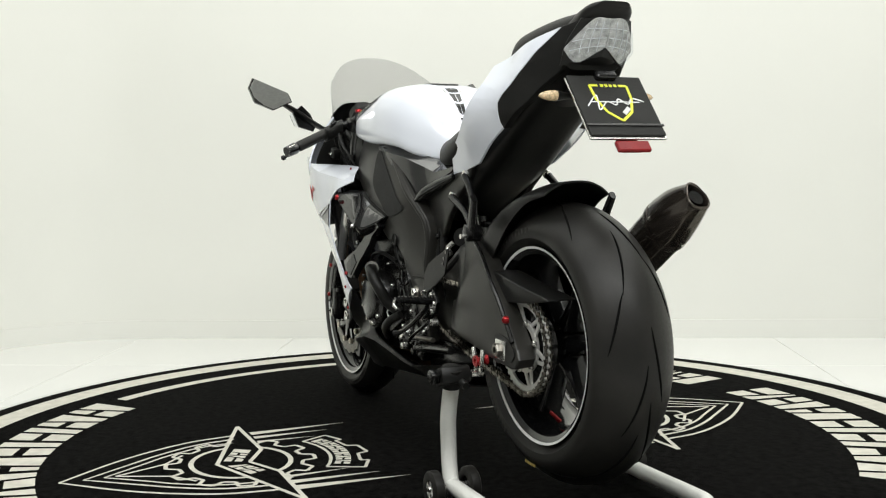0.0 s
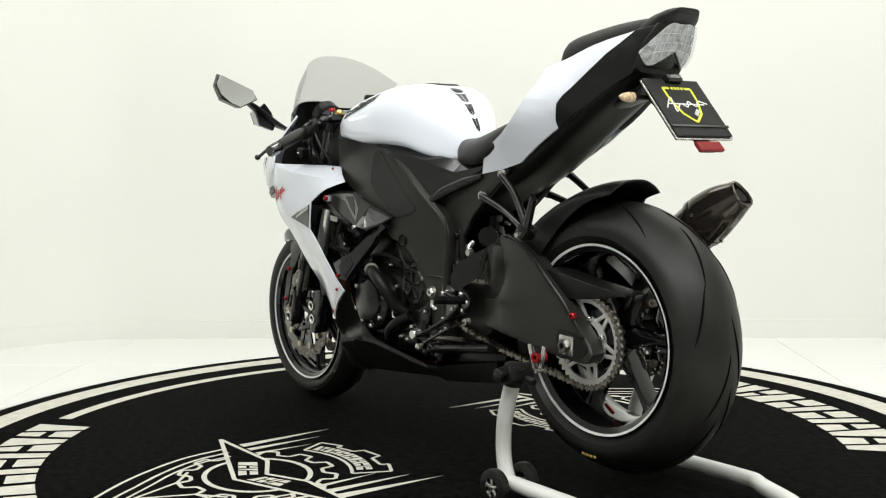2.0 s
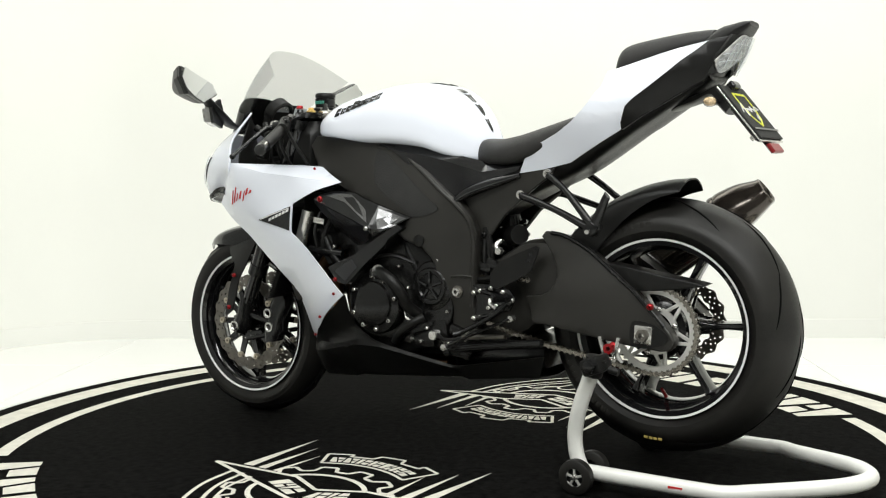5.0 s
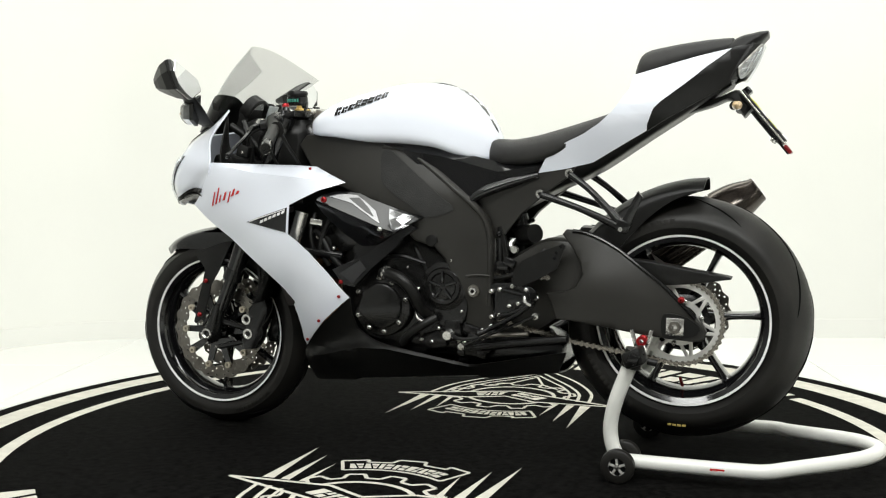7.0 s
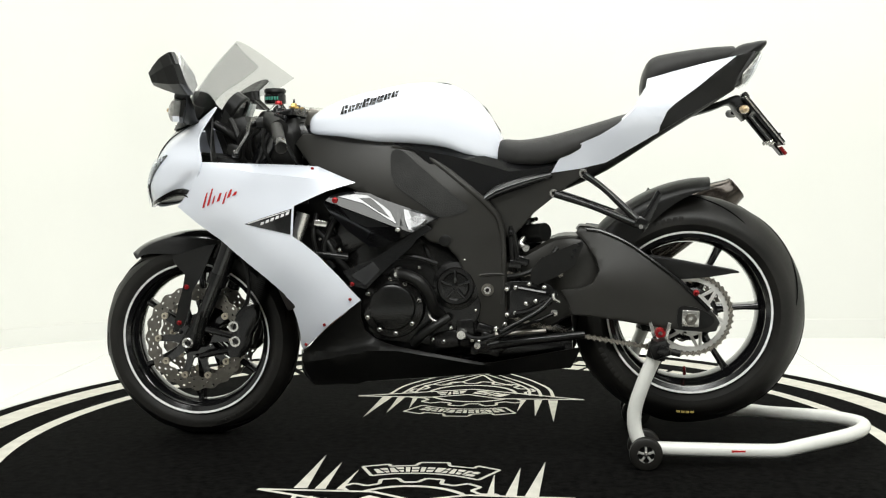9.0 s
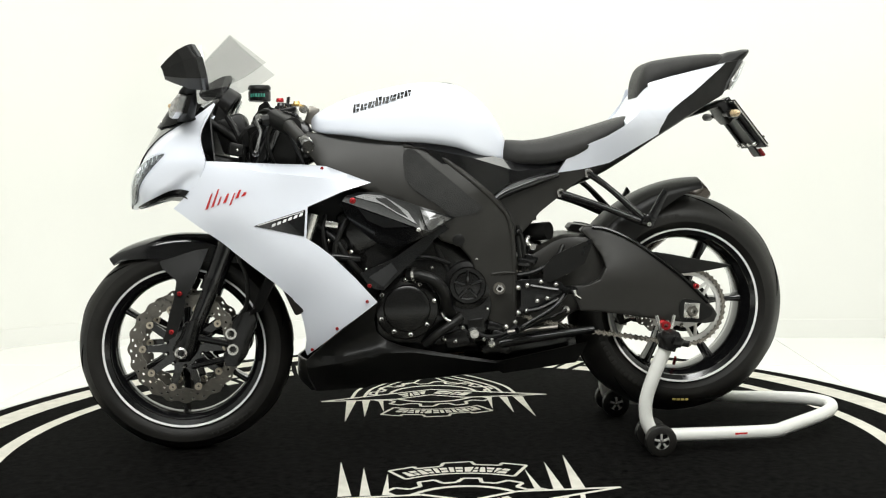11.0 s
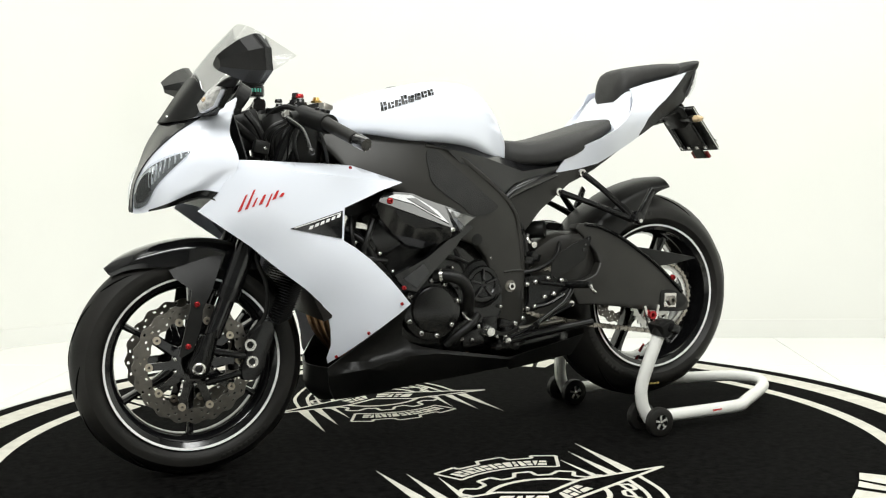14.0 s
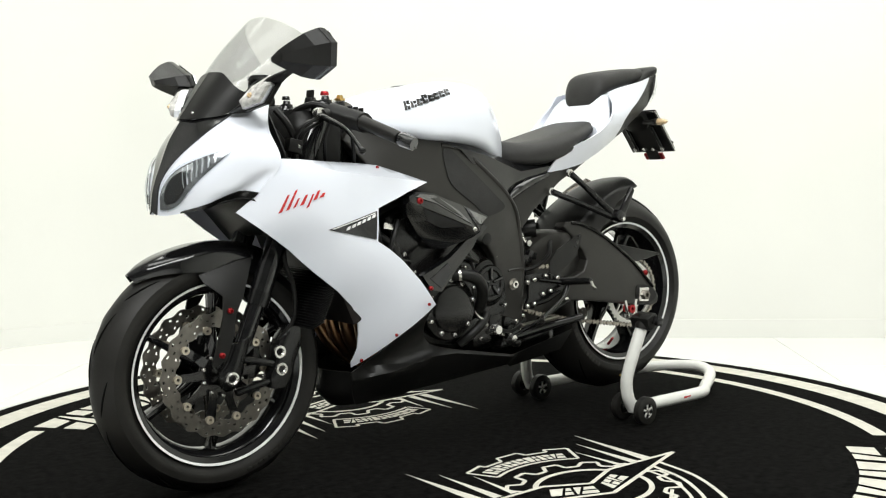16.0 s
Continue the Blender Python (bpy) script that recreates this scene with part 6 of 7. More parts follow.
# ---- bars and cockpit ----
for s in (-1, 1):
    bar = part("clip_on", tube([(-0.475, s * 0.105, 0.945), (-0.455, s * 0.16, 0.935), (-0.385, s * 0.335, 0.862)], 0.011, smooth=False, segs=12), SATIN, bike, "black clip-on handlebar")
    part("grip", tube([(-0.427, s * 0.222, 0.908), (-0.424, s * 0.230, 0.905), (-0.392, s * 0.318, 0.868), (-0.391, s * 0.322, 0.866)], [0.018, 0.0165, 0.0165, 0.015], segs=18, smooth=False), RUBBER, bar, "black rubber grip")
    weight = part("bar_weight", tube([(-0.391, s * 0.322, 0.866), (-0.386, s * 0.333, 0.862), (-0.374, s * 0.362, 0.850)], [0.0125, 0.0185, 0.0165], segs=20, smooth=False), GLOSS, bar, "fluted black bar end weight")
    for k in range(8):
        a = 2 * math.pi * k / 8
        u = Vector((math.cos(a) * 0.0172, 0, math.sin(a) * 0.0172))
        part("flute", tube([Vector((-0.385, s * 0.336, 0.861)) + u, Vector((-0.376, s * 0.358, 0.852)) + u * 0.92], 0.0016, segs=5), STEEL, weight)
    part("switch_block", loft([[(-0.468 + 0.020 * k + 0.024 * u, s * (0.155 + 0.028 * k), 0.932 - 0.011 * k + 0.023 * v) for u, v in ((-1, 0), (-0.7, 0.8), (0.2, 1.1), (0.9, 0.6), (1, -0.3), (0.5, -0.9), (-0.5, -1))] for k in (0, 1, 2, 2.4)], 10, 18), PLASTIC, bar, "black switch housing")
    for k in range(3):
        part("switch", box((-0.438 + 0.011 * k, s * (0.185 + 0.008 * k), 0.945 - 0.003 * k), (0.012, 0.010, 0.010), (0, 0, 20 * s), 0.002), SATIN, bar)
    part("lever_perch", tube([(-0.475, s * 0.150, 0.930), (-0.505, s * 0.160, 0.925)], 0.016, segs=12), PLASTIC, bar)
    part("lever", tube([(-0.500, s * 0.155, 0.926), (-0.515, s * 0.19, 0.918), (-0.500, s * 0.25, 0.892), (-0.502, s * 0.30, 0.862), (-0.506, s * 0.332, 0.838)], [0.008, 0.0085, 0.006, 0.005, 0.005], segs=10), SATIN, bar, "grey hand lever")
    part("lever_ball", lathe([(0.0001, -0.009), (0.006, -0.007), (0.009, 0), (0.006, 0.007), (0.0001, 0.009)], (-0.506, s * 0.338, 0.835), 14, closed=False), SATIN, bar)
    part("lever_adjuster", lathe([(0.0001, -0.012), (0.012, -0.012), (0.014, 0), (0.012, 0.012), (0.0001, 0.012)], (-0.508, s * 0.152, 0.932), 14, closed=False), STEEL, bar)
    part("fork_cap", lathe([(0.0001, 0.012), (0.009, 0.012), (0.011, 0.004), (0.016, 0.002), (0.018, -0.012), (0.0001, -0.012)], (-0.455, s * 0.098, 0.966), 20, "z", False), SATIN, bike, "black fork cap")
    part("fork_adjuster", lathe([(0.0001, 0.010), (0.009, 0.010), (0.011, 0.004), (0.011, 0.0), (0.0001, 0.0)], (-0.457, s * 0.098, 0.980), 12, "z", False), RED if s < 0 else SATIN, bike, "red fork adjuster" if s < 0 else "black fork adjuster")
part("top_yoke", panel([(-0.485, 0.935), (-0.415, 0.952), (-0.415, 0.966), (-0.485, 0.950)], flat(-0.125), 0.25, 0.2, bevel=0.004), SATIN, bike, "black top fork clamp")
part("ignition_key", lathe([(0.0001, 0.016), (0.014, 0.016), (0.017, 0.0), (0.017, -0.02), (0.0001, -0.02)], (-0.440, 0.0, 0.965), 18, "z", False), SATIN, bike)
part("key", box((-0.440, 0, 0.990), (0.005, 0.026, 0.022), (0, 8, 15), 0.002), PLASTIC, bike, "black ignition key")
part("steering_nut", lathe([(0.0001, 0.014), (0.008, 0.014), (0.010, 0.006), (0.015, 0.005), (0.015, 0.0), (0.0001, 0.0)], (-0.412, -0.098, 0.968), 6, "z", False), BRASS, bike, "gold steering damper fitting")
part("steering_damper", tube([(-0.395, -0.075, 0.962), (-0.385, 0.11, 0.970)], 0.012, segs=14), STEEL, bike, "silver steering damper")
part("damper_bracket", box((-0.372, -0.05, 0.945), (0.03, 0.02, 0.05), (0, 20, 0), 0.004), DISC, bike)
res = part("fluid_reservoir", lathe([(0.0001, 0.024), (0.030, 0.024), (0.033, 0.019), (0.033, 0.012), (0.030, 0.010), (0.030, -0.022), (0.0001, -0.022)], (-0.528, 0.107, 1.018), 24, "z", False), PLASTIC, bike, "black brake fluid reservoir")
part("reservoir_sock", lathe([(0.0305, 0.010), (0.0325, 0.008), (0.0325, -0.017), (0.0305, -0.019)], (-0.528, 0.107, 1.016), 24, "z"), SATIN, res, "black cloth sleeve")
for k in range(6):
    a = radians(228 + 14 * k)
    part("sleeve_mark", box((-0.528 + 0.033 * math.cos(a), 0.107 + 0.033 * math.sin(a), 1.012), (0.0015, 0.005, 0.010), (0, 0, math.degrees(a)), 0.0004), GREENPRINT, res)
part("master_cylinder", loft([[(-0.515 + 0.018 * u, 0.085 + 0.045 * k, 0.972 - 0.008 * k + 0.017 * v) for u, v in ((-1, -0.6), (-0.6, 0.8), (0.6, 1), (1, 0.2), (0.7, -0.9), (-0.4, -1))] for k in (0, 1, 2, 2.3)], 10, 14), SATIN, bike, "black brake master cylinder")
part("reservoir_arm", tube([(-0.515, 0.11, 1.0), (-0.49, 0.125, 0.96)], 0.006, segs=8), SATIN, res)
part("steering_head", loft([[(-0.47 + 0.07 * u * f, 0.10 * v * f, z) for u, v in ((-1, -0.8), (0, -1), (1, -0.8), (1, 0.8), (0, 1), (-1, 0.8))] for z, f in ((0.80, 1.0), (0.86, 1.05), (0.91, 1.0), (0.942, 0.85))], 10, 18), PLASTIC, bike, "black steering head")
for s in (-1, 1):
    part("bar_clamp", tube([(-0.47, s * 0.103, 0.925), (-0.458, s * 0.103, 0.953)], 0.034, segs=18), SATIN, bike, "black handlebar clamp")
    part("control_cable", tube([(-0.47, s * 0.14, 0.945), (-0.50, s * 0.10, 0.955), (-0.53, s * 0.05, 0.93), (-0.52, 0.0, 0.88)], 0.008, segs=8), PLASTIC, bike)
# dash
dash = part("instrument_panel", loft([[(-0.632 + 0.035 * k + 0.034 * u * 0.4, 0.074 * v * (1 - 0.06 * k), 0.955 + 0.036 * u + 0.010 * k) for u, v in ((1, -0.5), (0.85, -0.9), (-0.2, -1), (-0.9, -0.8), (-0.9, 0.8), (-0.2, 1), (0.85, 0.9), (1, 0.5))] for k in (0, 0.5, 1)], 8, 24), PLASTIC, bike, "black instrument panel with round dial")
part("dial", lathe([(0.0001, 0.001), (0.038, 0.001), (0.038, 0.003), (0.0001, 0.003)], (0, 0, 0), 28, "x", False), DISPLAY, dash, "grey round dial")
bpy.data.objects["dial"].matrix_basis = pose(-0.600, -0.03, 0.972, 0, 36, 0) @ Matrix.Scale(0.9, 4)
ob = part("dial_ring", lathe([(0.038, -0.030), (0.050, -0.030), (0.052, 0.006), (0.046, 0.012), (0.040, 0.010), (0.038, 0.0)], (0, 0, 0), 36, "x"), PLASTIC, dash, "black dial surround")
ob.matrix_basis = pose(-0.600, -0.03, 0.972, 0, 36, 0) @ Matrix.Scale(0.9, 4)
for k in range(9):
    a = radians(-120 + 30 * k)
    ob = part("dial_tick", box((0.0032, 0.030 * math.cos(a), 0.030 * math.sin(a)), (0.001, 0.003, 0.006), (math.degrees(a) - 90, 0, 0), 0), WHITEPRINT, dash)
    ob.matrix_basis = pose(-0.600, -0.03, 0.972, 0, 36, 0) @ Matrix.Scale(0.9, 4)
ob = part("display", box((0, 0, 0), (0.004, 0.055, 0.045), (0, 0, 0), 0.002), DISPLAY, dash, "grey display")
ob.matrix_basis = pose(-0.584, 0.042, 0.972, 0, 22, 0)
part("dash_stay", box((-0.590, 0, 0.895), (0.085, 0.15, 0.10), (0, -18, 0), 0.012), PLASTIC, bike, "black dash stay")
for s in (-1, 1):
    part("dash_bracket", tube([(-0.655, s * 0.085, 0.93), (-0.61, s * 0.075, 0.90), (-0.57, s * 0.07, 0.86), (-0.555, s * 0.06, 0.80)], 0.012, segs=10), PLASTIC, bike, "black dash bracket")
    part("control_cable", tube([(-0.60, s * 0.10, 0.94), (-0.575, s * 0.12, 0.90), (-0.56, s * 0.125, 0.85), (-0.57, s * 0.12, 0.79)], 0.009, segs=8), PLASTIC, bike)
# cables in the cockpit
for path in ([(-0.505, -0.15, 0.92), (-0.55, -0.15, 0.90), (-0.565, -0.13, 0.86), (-0.54, -0.11, 0.80), (-0.48, -0.09, 0.76)],
             [(-0.475, -0.16, 0.92), (-0.49, -0.15, 0.87), (-0.47, -0.12, 0.80), (-0.44, -0.10, 0.76)],
             [(-0.50, -0.14, 0.91), (-0.535, -0.12, 0.88), (-0.53, -0.10, 0.82), (-0.47, -0.08, 0.77)],
             [(-0.44, -0.175, 0.915), (-0.42, -0.165, 0.87), (-0.40, -0.14, 0.82), (-0.39, -0.12, 0.78)],
             [(-0.515, 0.12, 0.99), (-0.54, 0.10, 0.94), (-0.53, 0.06, 0.86), (-0.48, 0.04, 0.78)],
             [(-0.48, 0.16, 0.92), (-0.50, 0.13, 0.86), (-0.46, 0.10, 0.78)]):
    part("cable", tube(path, 0.0052, segs=8), PLASTIC, bike, "black control cable")
part("lower_yoke", box((-0.535, 0, 0.745), (0.08, 0.26, 0.05), (0, -23, 0), 0.012), SATIN, bike, "black lower fork clamp")
part("ram_air_duct", box((-0.62, 0, 0.80), (0.20, 0.20, 0.07), (0, 10, 0), 0.02), PLASTIC, bike)
part("inner_bracket", box((-0.575, -0.14, 0.850), (0.04, 0.03, 0.035), (0, 12, 0), 0.006), PLASTIC, bike)
bolt(bike, -0.57, -0.156, 0.848, 0.005, STEEL)
part("nose_belly", Surf([[(-0.862, -0.048, 0.694), (-0.870, 0, 0.702), (-0.862, 0.048, 0.694)], [(-0.80, -0.138, 0.712), (-0.80, 0, 0.715), (-0.80, 0.138, 0.712)], [(-0.70, -0.180, 0.722), (-0.70, 0, 0.70), (-0.70, 0.180, 0.722)], [(-0.60, -0.165, 0.61), (-0.60, 0, 0.63), (-0.60, 0.165, 0.61)]]).sheet(14, 14, -0.002, 0.002), PLASTIC, bike, "black nose underside")

# ---- mirrors ----
def mirror_set(s):
    def m(p):
        return Vector((p[0], s * p[1], p[2]))
    back = Vector((-0.727, -0.340, 1.035))
    rim_pts = [(-0.654, -0.399, 1.098), (-0.634, -0.418, 1.066), (-0.626, -0.400, 1.018), (-0.630, -0.338, 0.994), (-0.645, -0.272, 1.022), (-0.654, -0.283, 1.052)]
    ctr = Vector((-0.641, -0.345, 1.045))
    rings = []
    for f, sh in ((0.0, 0.30), (0.25, 0.55), (0.6, 0.85), (0.92, 1.0), (1.0, 1.0)):
        rings.append([m(back.lerp(ctr, f) + (Vector(p) - ctr) * sh) for p in rim_pts])
    hous = part("mirror", bm_grid([[p for p in r] for r in rings], close_v=True, caps=True), PLASTIC, bike, "black folding mirror with angular housing", smooth=False)
    bez = [[m(Vector(p) * f + ctr * (1 - f) + Vector((o, 0, 0))) for p in rim_pts] for f, o in ((1.01, -0.002), (1.025, 0.005), (1.01, 0.014), (0.96, 0.014))]
    part("bezel", bm_grid(bez, close_v=True, caps=True), SATIN, hous, smooth=False)
    flat_pts = [Vector((-0.6416 - (0.11 * (p[1] + 0.3545) + 0.17 * (p[2] - 1.041)) / 0.958, p[1], p[2])) for p in rim_pts]
    gl = [[m(Vector(p) * f + ctr * (1 - f) + Vector((o + 0.003, 0, 0))) for p in flat_pts] for f, o in ((0.96, 0.0142), (0.95, 0.0165))]
    part("mirror_glass", bm_grid(gl, close_v=True, caps=True), MIRROR, hous, "silver mirror glass", smooth=False)
    secs = []
    for p, w, h in (((-0.664, -0.290, 1.016), 0.014, 0.018), ((-0.682, -0.252, 0.998), 0.022, 0.030), ((-0.692, -0.205, 0.968), 0.026, 0.034), ((-0.704, -0.150, 0.940), 0.024, 0.022), ((-0.704, -0.112, 0.928), 0.028, 0.016)):
        secs.append([m((p[0] + w * a, p[1] + 0.014 * b, p[2] + h * (0.6 * b + 0.8 * c2))) for a, b, c2 in ((-1, 0, 0), (-0.6, -0.8, 0.5), (0.6, -0.8, 0.5), (1, 0, 0), (0.6, 0.8, -0.5), (-0.6, 0.8, -0.5))])
    part("stalk", loft(secs, 14, 12), PLASTIC, hous, "black mirror stalk")
    sig = [[m(Vector((-0.722, -0.218, 0.962)) + (Vector(p) - Vector((-0.722, -0.218, 0.962))) * f + Vector((-0.010 * g, -0.006 * g, 0))) for p in ((-0.690, -0.238, 1.008), (-0.700, -0.262, 0.985), (-0.716, -0.240, 0.945), (-0.735, -0.190, 0.932), (-0.738, -0.180, 0.950), (-0.715, -0.205, 0.985))] for f, g in ((1.0, -1.6), (1.0, 0), (0.85, 0.7), (0.4, 1.1))]
    core = sum((Vector(p) for p in sig[0]), Vector()) / 6
    rim = [[core + (p - core) * 1.12 + Vector((o, 0, 0)) for p in sig[0]] for o in (0.012, 0.0)]
    part("indicator_rim", bm_grid(rim, close_v=True, caps=True), PLASTIC, hous, "black indicator surround", smooth=False)
    lamp_ob = part("indicator", bm_grid(sig[:2], close_v=True, caps=True), REFLECT, hous, "clear front indicator", smooth=False)
    part("indicator_lens", bm_grid(sig[1:], close_v=True, caps=True), CLEAR, hous, "clear ribbed indicator lens", smooth=False)
    part("bulb", lathe([(0.0001, -0.007), (0.006, -0.004), (0.006, 0.004), (0.0001, 0.007)], m((-0.732, -0.222, 0.962)), 12, closed=False), AMBER, hous, "amber bulb")


mirror_set(1)
mirror_set(-1)

# ---- number plate, lamps at the tail ----
holder = part("plate_holder", loft([[(x + 0.010 * u, half * v, z + 0.012 * u) for u, v in ((-1, -0.8), (0, -1), (1, -0.8), (1, 0.8), (0, 1), (-1, 0.8))] for x, z, half in ((0.665, 0.925, 0.03), (0.71, 0.94, 0.035), (0.77, 0.957, 0.04), (0.812, 0.972, 0.045), (0.830, 0.950, 0.05), (0.842, 0.936, 0.048), (0.850, 0.926, 0.04))], 20, 16), PLASTIC, bike, "black plate holder arm")
PP = pose(0.884, 0.008, 0.908, 0, 51.5, 0)
def plate_part(name, bm, material, label="", parent=None):
    bm.transform(PP)
    return part(name, bm, material, parent or holder, label, smooth=False)
plate_part("plate_board", box((0, 0, 0.004), (0.168, 0.186, 0.004), bevel=0.001), STEEL, "bright metal plate edge")
plate_part("plate_back", box((0, 0, -0.0005), (0.162, 0.180, 0.004), bevel=0.001), PLASTIC, "black plastic back of the plate")
plate_part("plate_cover", box((-0.004, 0, 0.009), (0.164, 0.182, 0.004), bevel=0.002), PAD, "dark dealer plate cover")
plate_part("plate_strap", box((0.052, 0, 0.0125), (0.006, 0.188, 0.003), bevel=0.001), SATIN, "black elastic strap")
shield = [(-0.058, -0.046), (-0.020, -0.044), (0.016, -0.030), (0.040, 0.0), (0.016, 0.030), (-0.020, 0.044), (-0.058, 0.046)]
def plate_stroke(pts, w, material, name):
    bm = bmesh.new()
    for q in stroke(pts, w, n=60) if len(pts) > 2 else stroke(pts, w):
        bm.faces.new([bm.verts.new((x, y, 0.0)) for x, y in q])
    geo = bmesh.ops.extrude_face_region(bm, geom=bm.faces[:])
    for v in geo["geom"]:
        if isinstance(v, bmesh.types.BMVert):
            v.co.z += 0.0012
    bmesh.ops.translate(bm, verts=bm.verts[:], vec=(0, 0, 0.0112))
    plate_part(name, bm, material)
for a, b in zip(shield, shield[1:]):
    plate_stroke([a, b], 0.006, YELLOW, "shield_line")
plate_stroke([(-0.058, -0.046), (-0.058, -0.026)], 0.006, YELLOW, "shield_line")
plate_stroke([(-0.058, 0.026), (-0.058, 0.046)], 0.006, YELLOW, "shield_line")
for k in range(4):
    plate_stroke([(-0.058, -0.019 + 0.011 * k), (-0.058, -0.012 + 0.011 * k)], 0.007, YELLOW, "yellow_bar")
plate_stroke([(0.000, -0.070), (-0.030, -0.040), (0.010, -0.045), (-0.012, -0.020), (-0.004, 0.0), (-0.020, 0.010), (-0.006, 0.030), (-0.022, 0.045), (-0.014, 0.072)], 0.003, WHITEPRINT, "script_line")
plate_stroke([(-0.012, -0.060), (-0.012, 0.060)], 0.0025, WHITEPRINT, "script_line")
plate_stroke([(0.020, 0.010), (0.004, 0.028)], 0.010, SILVERPRINT, "shield_inlay")
plate_part("rear_reflector", box((0.100, 0.004, 0.0), (0.026, 0.080, 0.010), bevel=0.003), REDREFL, "red rear reflector")
plate_part("reflector_bracket", box((0.090, 0.0, -0.006), (0.04, 0.05, 0.006), bevel=0.002), PLASTIC)
plate_part("plate_brace", box((0.02, -0.055, -0.006), (0.10, 0.012, 0.012), bevel=0.003), SATIN)
plate_part("plate_brace", box((0.02, 0.055, -0.006), (0.10, 0.012, 0.012), bevel=0.003), SATIN)
plate_part("plate_light", box((-0.082, 0.0, 0.016), (0.02, 0.05, 0.02), bevel=0.005), SATIN)
for k in range(4):
    plate_part("bolt", box((0.06, -0.06 + 0.04 * k, -0.012), (0.012, 0.010, 0.012), bevel=0.003), STEEL)
for s in (-1, 1):
    ind = part("rear_indicator", loft([[(0.828 + 0.013 * u * f, s * (0.096 + o * 0.85), 0.940 + 0.011 * v * f) for u, v in ((-1, 0), (-0.7, 0.8), (0, 1), (0.7, 0.8), (1, 0), (0.7, -0.8), (0, -1), (-0.7, -0.8))] for o, f in ((0.0, 0.7), (0.010, 1.0), (0.028, 0.95), (0.046, 0.55), (0.054, 0.15))], 16, 20), AMBER, bike, "amber rear indicator")
    part("indicator_body", loft([[(0.824 + 0.017 * u * f, s * (0.045 + o * 1.15), 0.940 + 0.012 * v * f) for u, v in ((-1, 0), (-0.7, 0.8), (0, 1), (0.7, 0.8), (1, 0), (0.7, -0.8), (0, -1), (-0.7, -0.8))] for o, f in ((0.0, 0.5), (0.025, 0.6), (0.045, 0.95), (0.052, 0.9))], 10, 16), PLASTIC, ind)

# ---- paddock stand ----
stand = thing("paddock_stand", "white tubular rear paddock stand with small black wheels", "motorcycle stand")
yt = 0.232
frame_path = [(0.556, -yt, 0.046), (0.72, -yt, 0.045), (0.86, -yt, 0.045), (0.915, -yt + 0.006, 0.046), (0.96, -yt + 0.035, 0.048), (1.09, -0.120, 0.058), (1.150, -0.065, 0.062), (1.176, 0.0, 0.064), (1.150, 0.065, 0.062), (1.09, 0.120, 0.058), (0.96, yt - 0.035, 0.048), (0.915, yt - 0.006, 0.046), (0.86, yt, 0.045), (0.72, yt, 0.045), (0.556, yt, 0.046)]
part("frame_tube", tube(frame_path, 0.0190, n=121, segs=16), STAND, stand, "white enamelled frame tube")
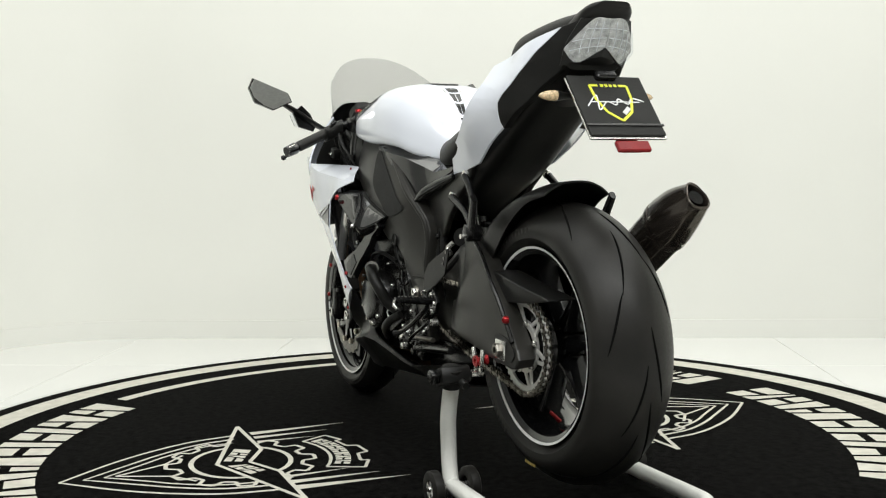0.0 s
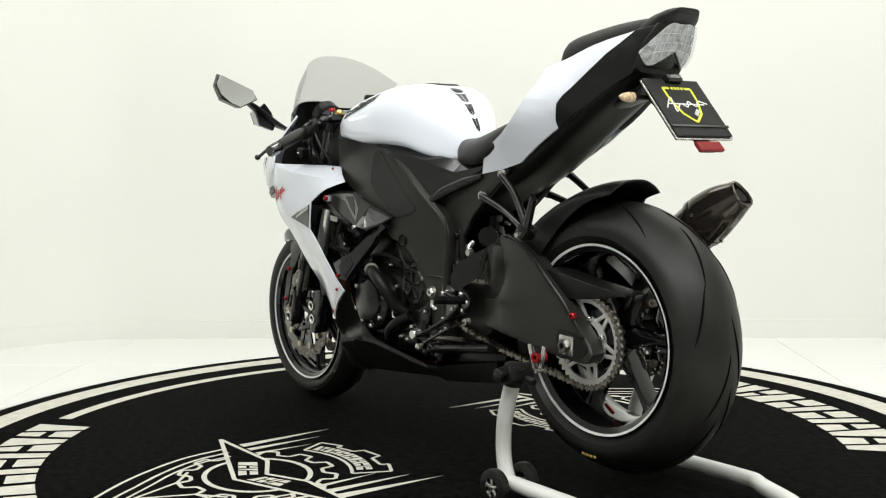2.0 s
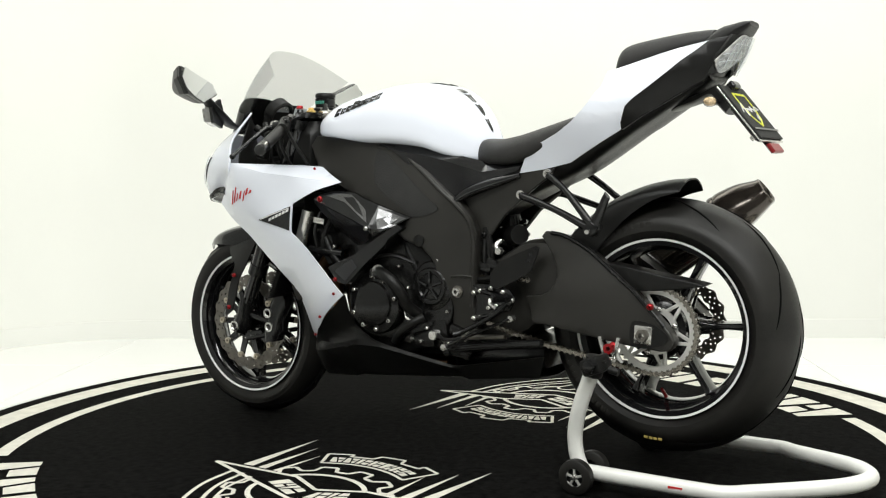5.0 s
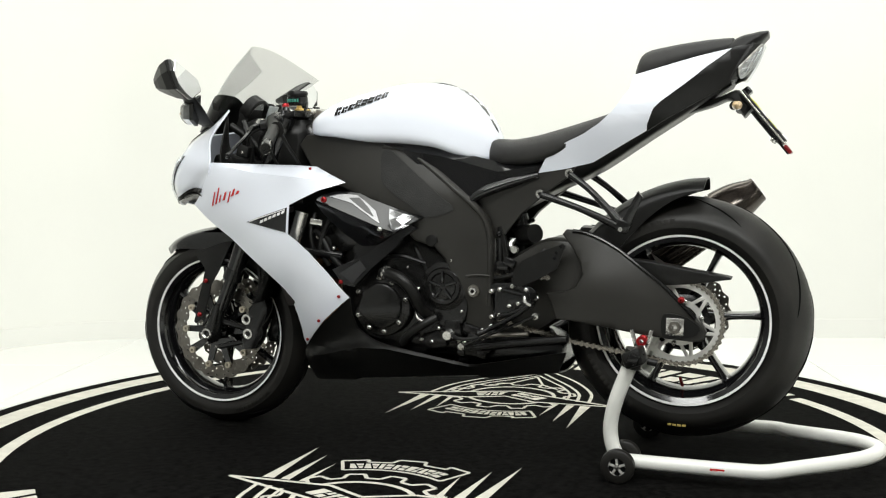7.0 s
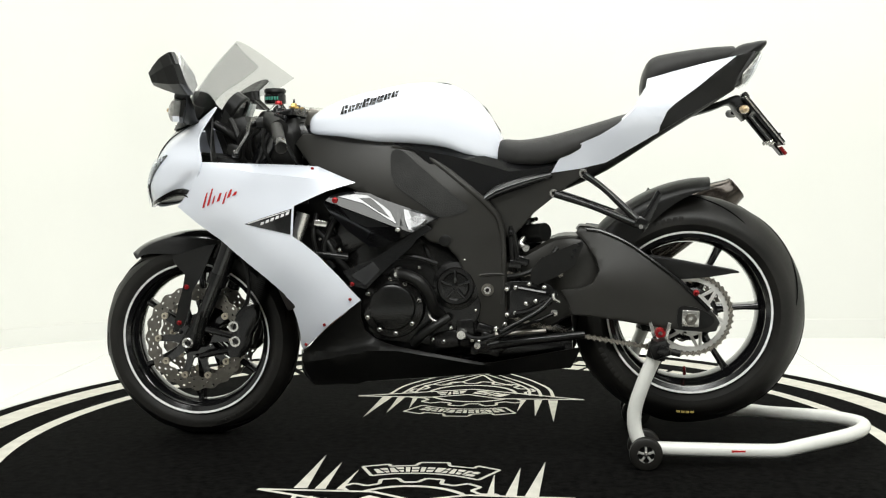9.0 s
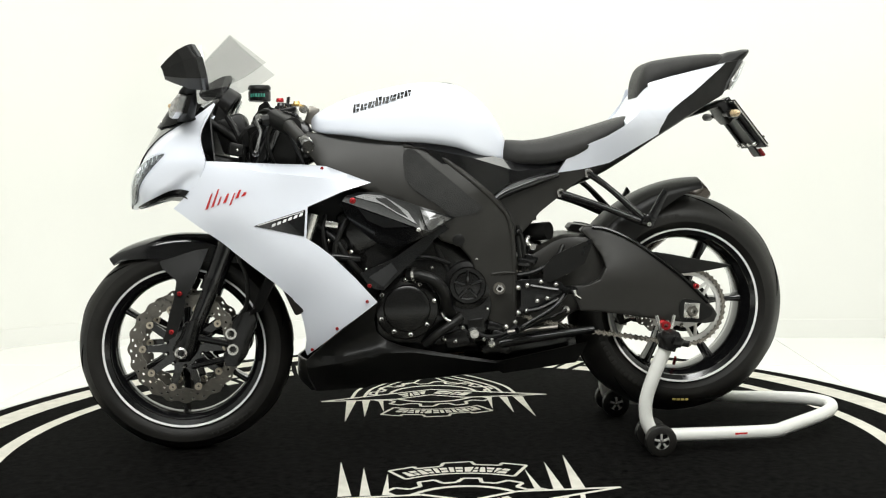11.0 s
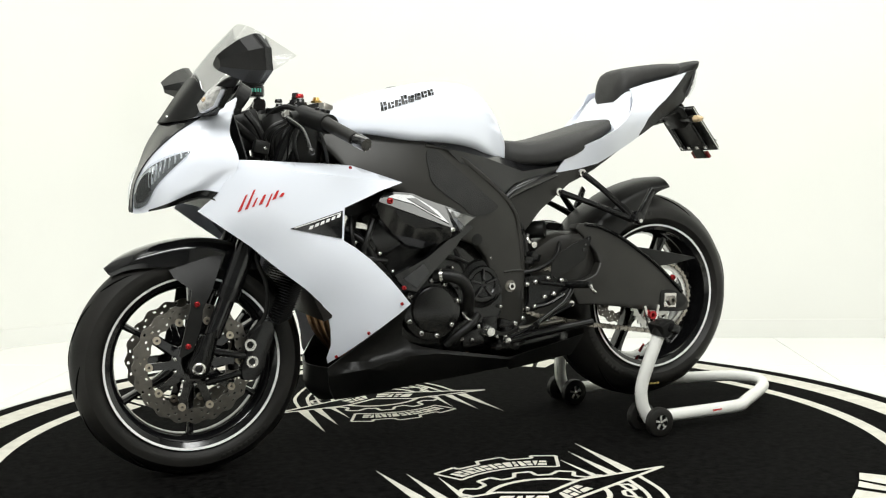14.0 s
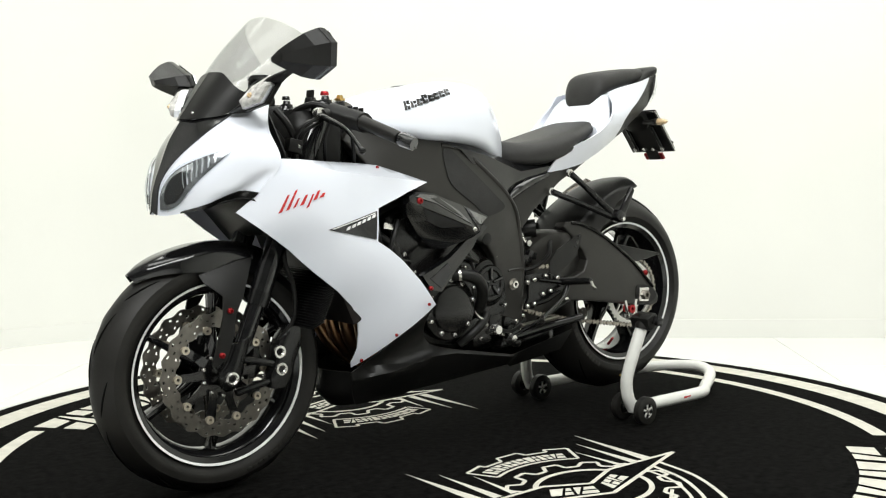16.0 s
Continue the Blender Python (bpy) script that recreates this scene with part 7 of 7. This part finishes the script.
for s in (-1, 1):
    part("upright", tube([(0.560, s * yt, 0.040), (0.538, s * (yt - 0.004), 0.085), (0.534, s * (yt - 0.004), 0.140), (0.552, s * (yt + 0.004), 0.210), (0.588, s * (yt + 0.010), 0.300)], 0.0190, n=30, segs=16), STAND, stand, "white enamelled upright")
    adapter = part("adapter", box((0.597, s * 0.243, 0.315), (0.050, 0.075, 0.042), (0, -20, 0), 0.008), PLASTIC, stand, "black rubber adapter with clamp knob")
    part("collar", tube([(0.587, s * (yt + 0.012), 0.290), (0.600, s * (yt + 0.014), 0.334)], 0.025, segs=18), RUBBER, adapter)
    part("knob", box((0.602, s * 0.292, 0.318), (0.026, 0.024, 0.026), (0, 25, 0), 0.004), SATIN, adapter)
    for dx, lean in ((-0.016, -16), (0.016, 14)):
        part("hook_plate", box((0.604 + dx * 1.1, s * 0.181, 0.345), (0.010, 0.008, 0.062), (0, lean, 0), 0.002), STEEL, adapter, "bare metal hook plate")
    part("hook_base", box((0.604, s * 0.190, 0.318), (0.034, 0.030, 0.012), (0, 0, 0), 0.002), STEEL, adapter)
    part("side_knob", tube([(0.628, s * 0.235, 0.305), (0.652, s * 0.235, 0.300)], 0.009, segs=10), PLASTIC, adapter)
    for yy in (s * 0.278, s * 0.186):
        o = 1 if abs(yy) > yt else -1
        e = s * o
        wh = part("stand_wheel", lathe([(0.022, -0.013), (0.038, -0.013), (0.0425, -0.010), (0.0435, 0), (0.0425, 0.010), (0.038, 0.013), (0.022, 0.013)], (0.561, yy, 0.0435), 32), RUBBER, stand, "small black stand wheel")
        part("wheel_centre", lathe([(0.0001, -0.008), (0.0235, -0.008), (0.0235, 0.008), (0.0001, 0.008)], (0.561, yy, 0.0435), 24, closed=False), SATIN, wh)
        for k in range(5):
            a = radians(72 * k + 20)
            part("star_arm", box((0.561 + 0.013 * math.cos(a), yy + e * 0.009, 0.0435 + 0.013 * math.sin(a)), (0.020, 0.004, 0.006), (0, -math.degrees(a), 0), 0.001), SPROCKET, wh)
            part("star_arm", box((0.561 + 0.0215 * math.cos(a), yy + e * 0.009, 0.0435 + 0.0215 * math.sin(a)), (0.003, 0.004, 0.020), (0, -math.degrees(a), 0), 0.001), SPROCKET, wh)
        part("axle_cap", lathe([(0.0001, e * 0.016), (0.006, e * 0.015), (0.008, e * 0.008), (0.0001, e * 0.008)], (0.561, yy, 0.0435), 14, closed=False), STEEL, wh, "bright axle cap")
    part("axle", tube([(0.561, s * 0.19, 0.0435), (0.561, s * 0.275, 0.0435)], 0.009, segs=10), STEEL, stand)
part("maker_mark", box((0.80, -yt - 0.0188, 0.047), (0.035, 0.001, 0.006), bevel=0), REDPRINT, stand)

# ---- floor tiles ----
TS = 0.80
bmt = box((0, 0, 0), (TS - 0.003, TS - 0.003, 0.010), bevel=0.001, segs=1)
tile_me = None
for i in range(-4, 6):
    for j in range(-7, 4):
        if i * i + j * j < 1:
            continue
        if tile_me is None:
            ob = link("tile", bmt, TILE, floor_ob)
            tile_me = ob.data
        else:
            ob = new("tile", tile_me)
            ob.parent = floor_ob
        ob.matrix_basis = pose(0, 0, 0, 0, 0, -3.9) @ pose(0.28 + TS * i, 0.22 + TS * j, FLOOR - 0.005)



# ---- what turns ----
def motions():
    """Platform, motorcycle and stand turn together at a steady rate."""
    rows = [(t, -67.81 + 6.544 * t) for t in [k * 0.5 for k in range(33)]]
    for ob, lead in ((turntable, 0.0), (bike, 1.43), (stand, 1.43)):
        walk(ob, [(t, pose(0, 0, 0, 0, 0, a + lead)) for t, a in rows])


motions()
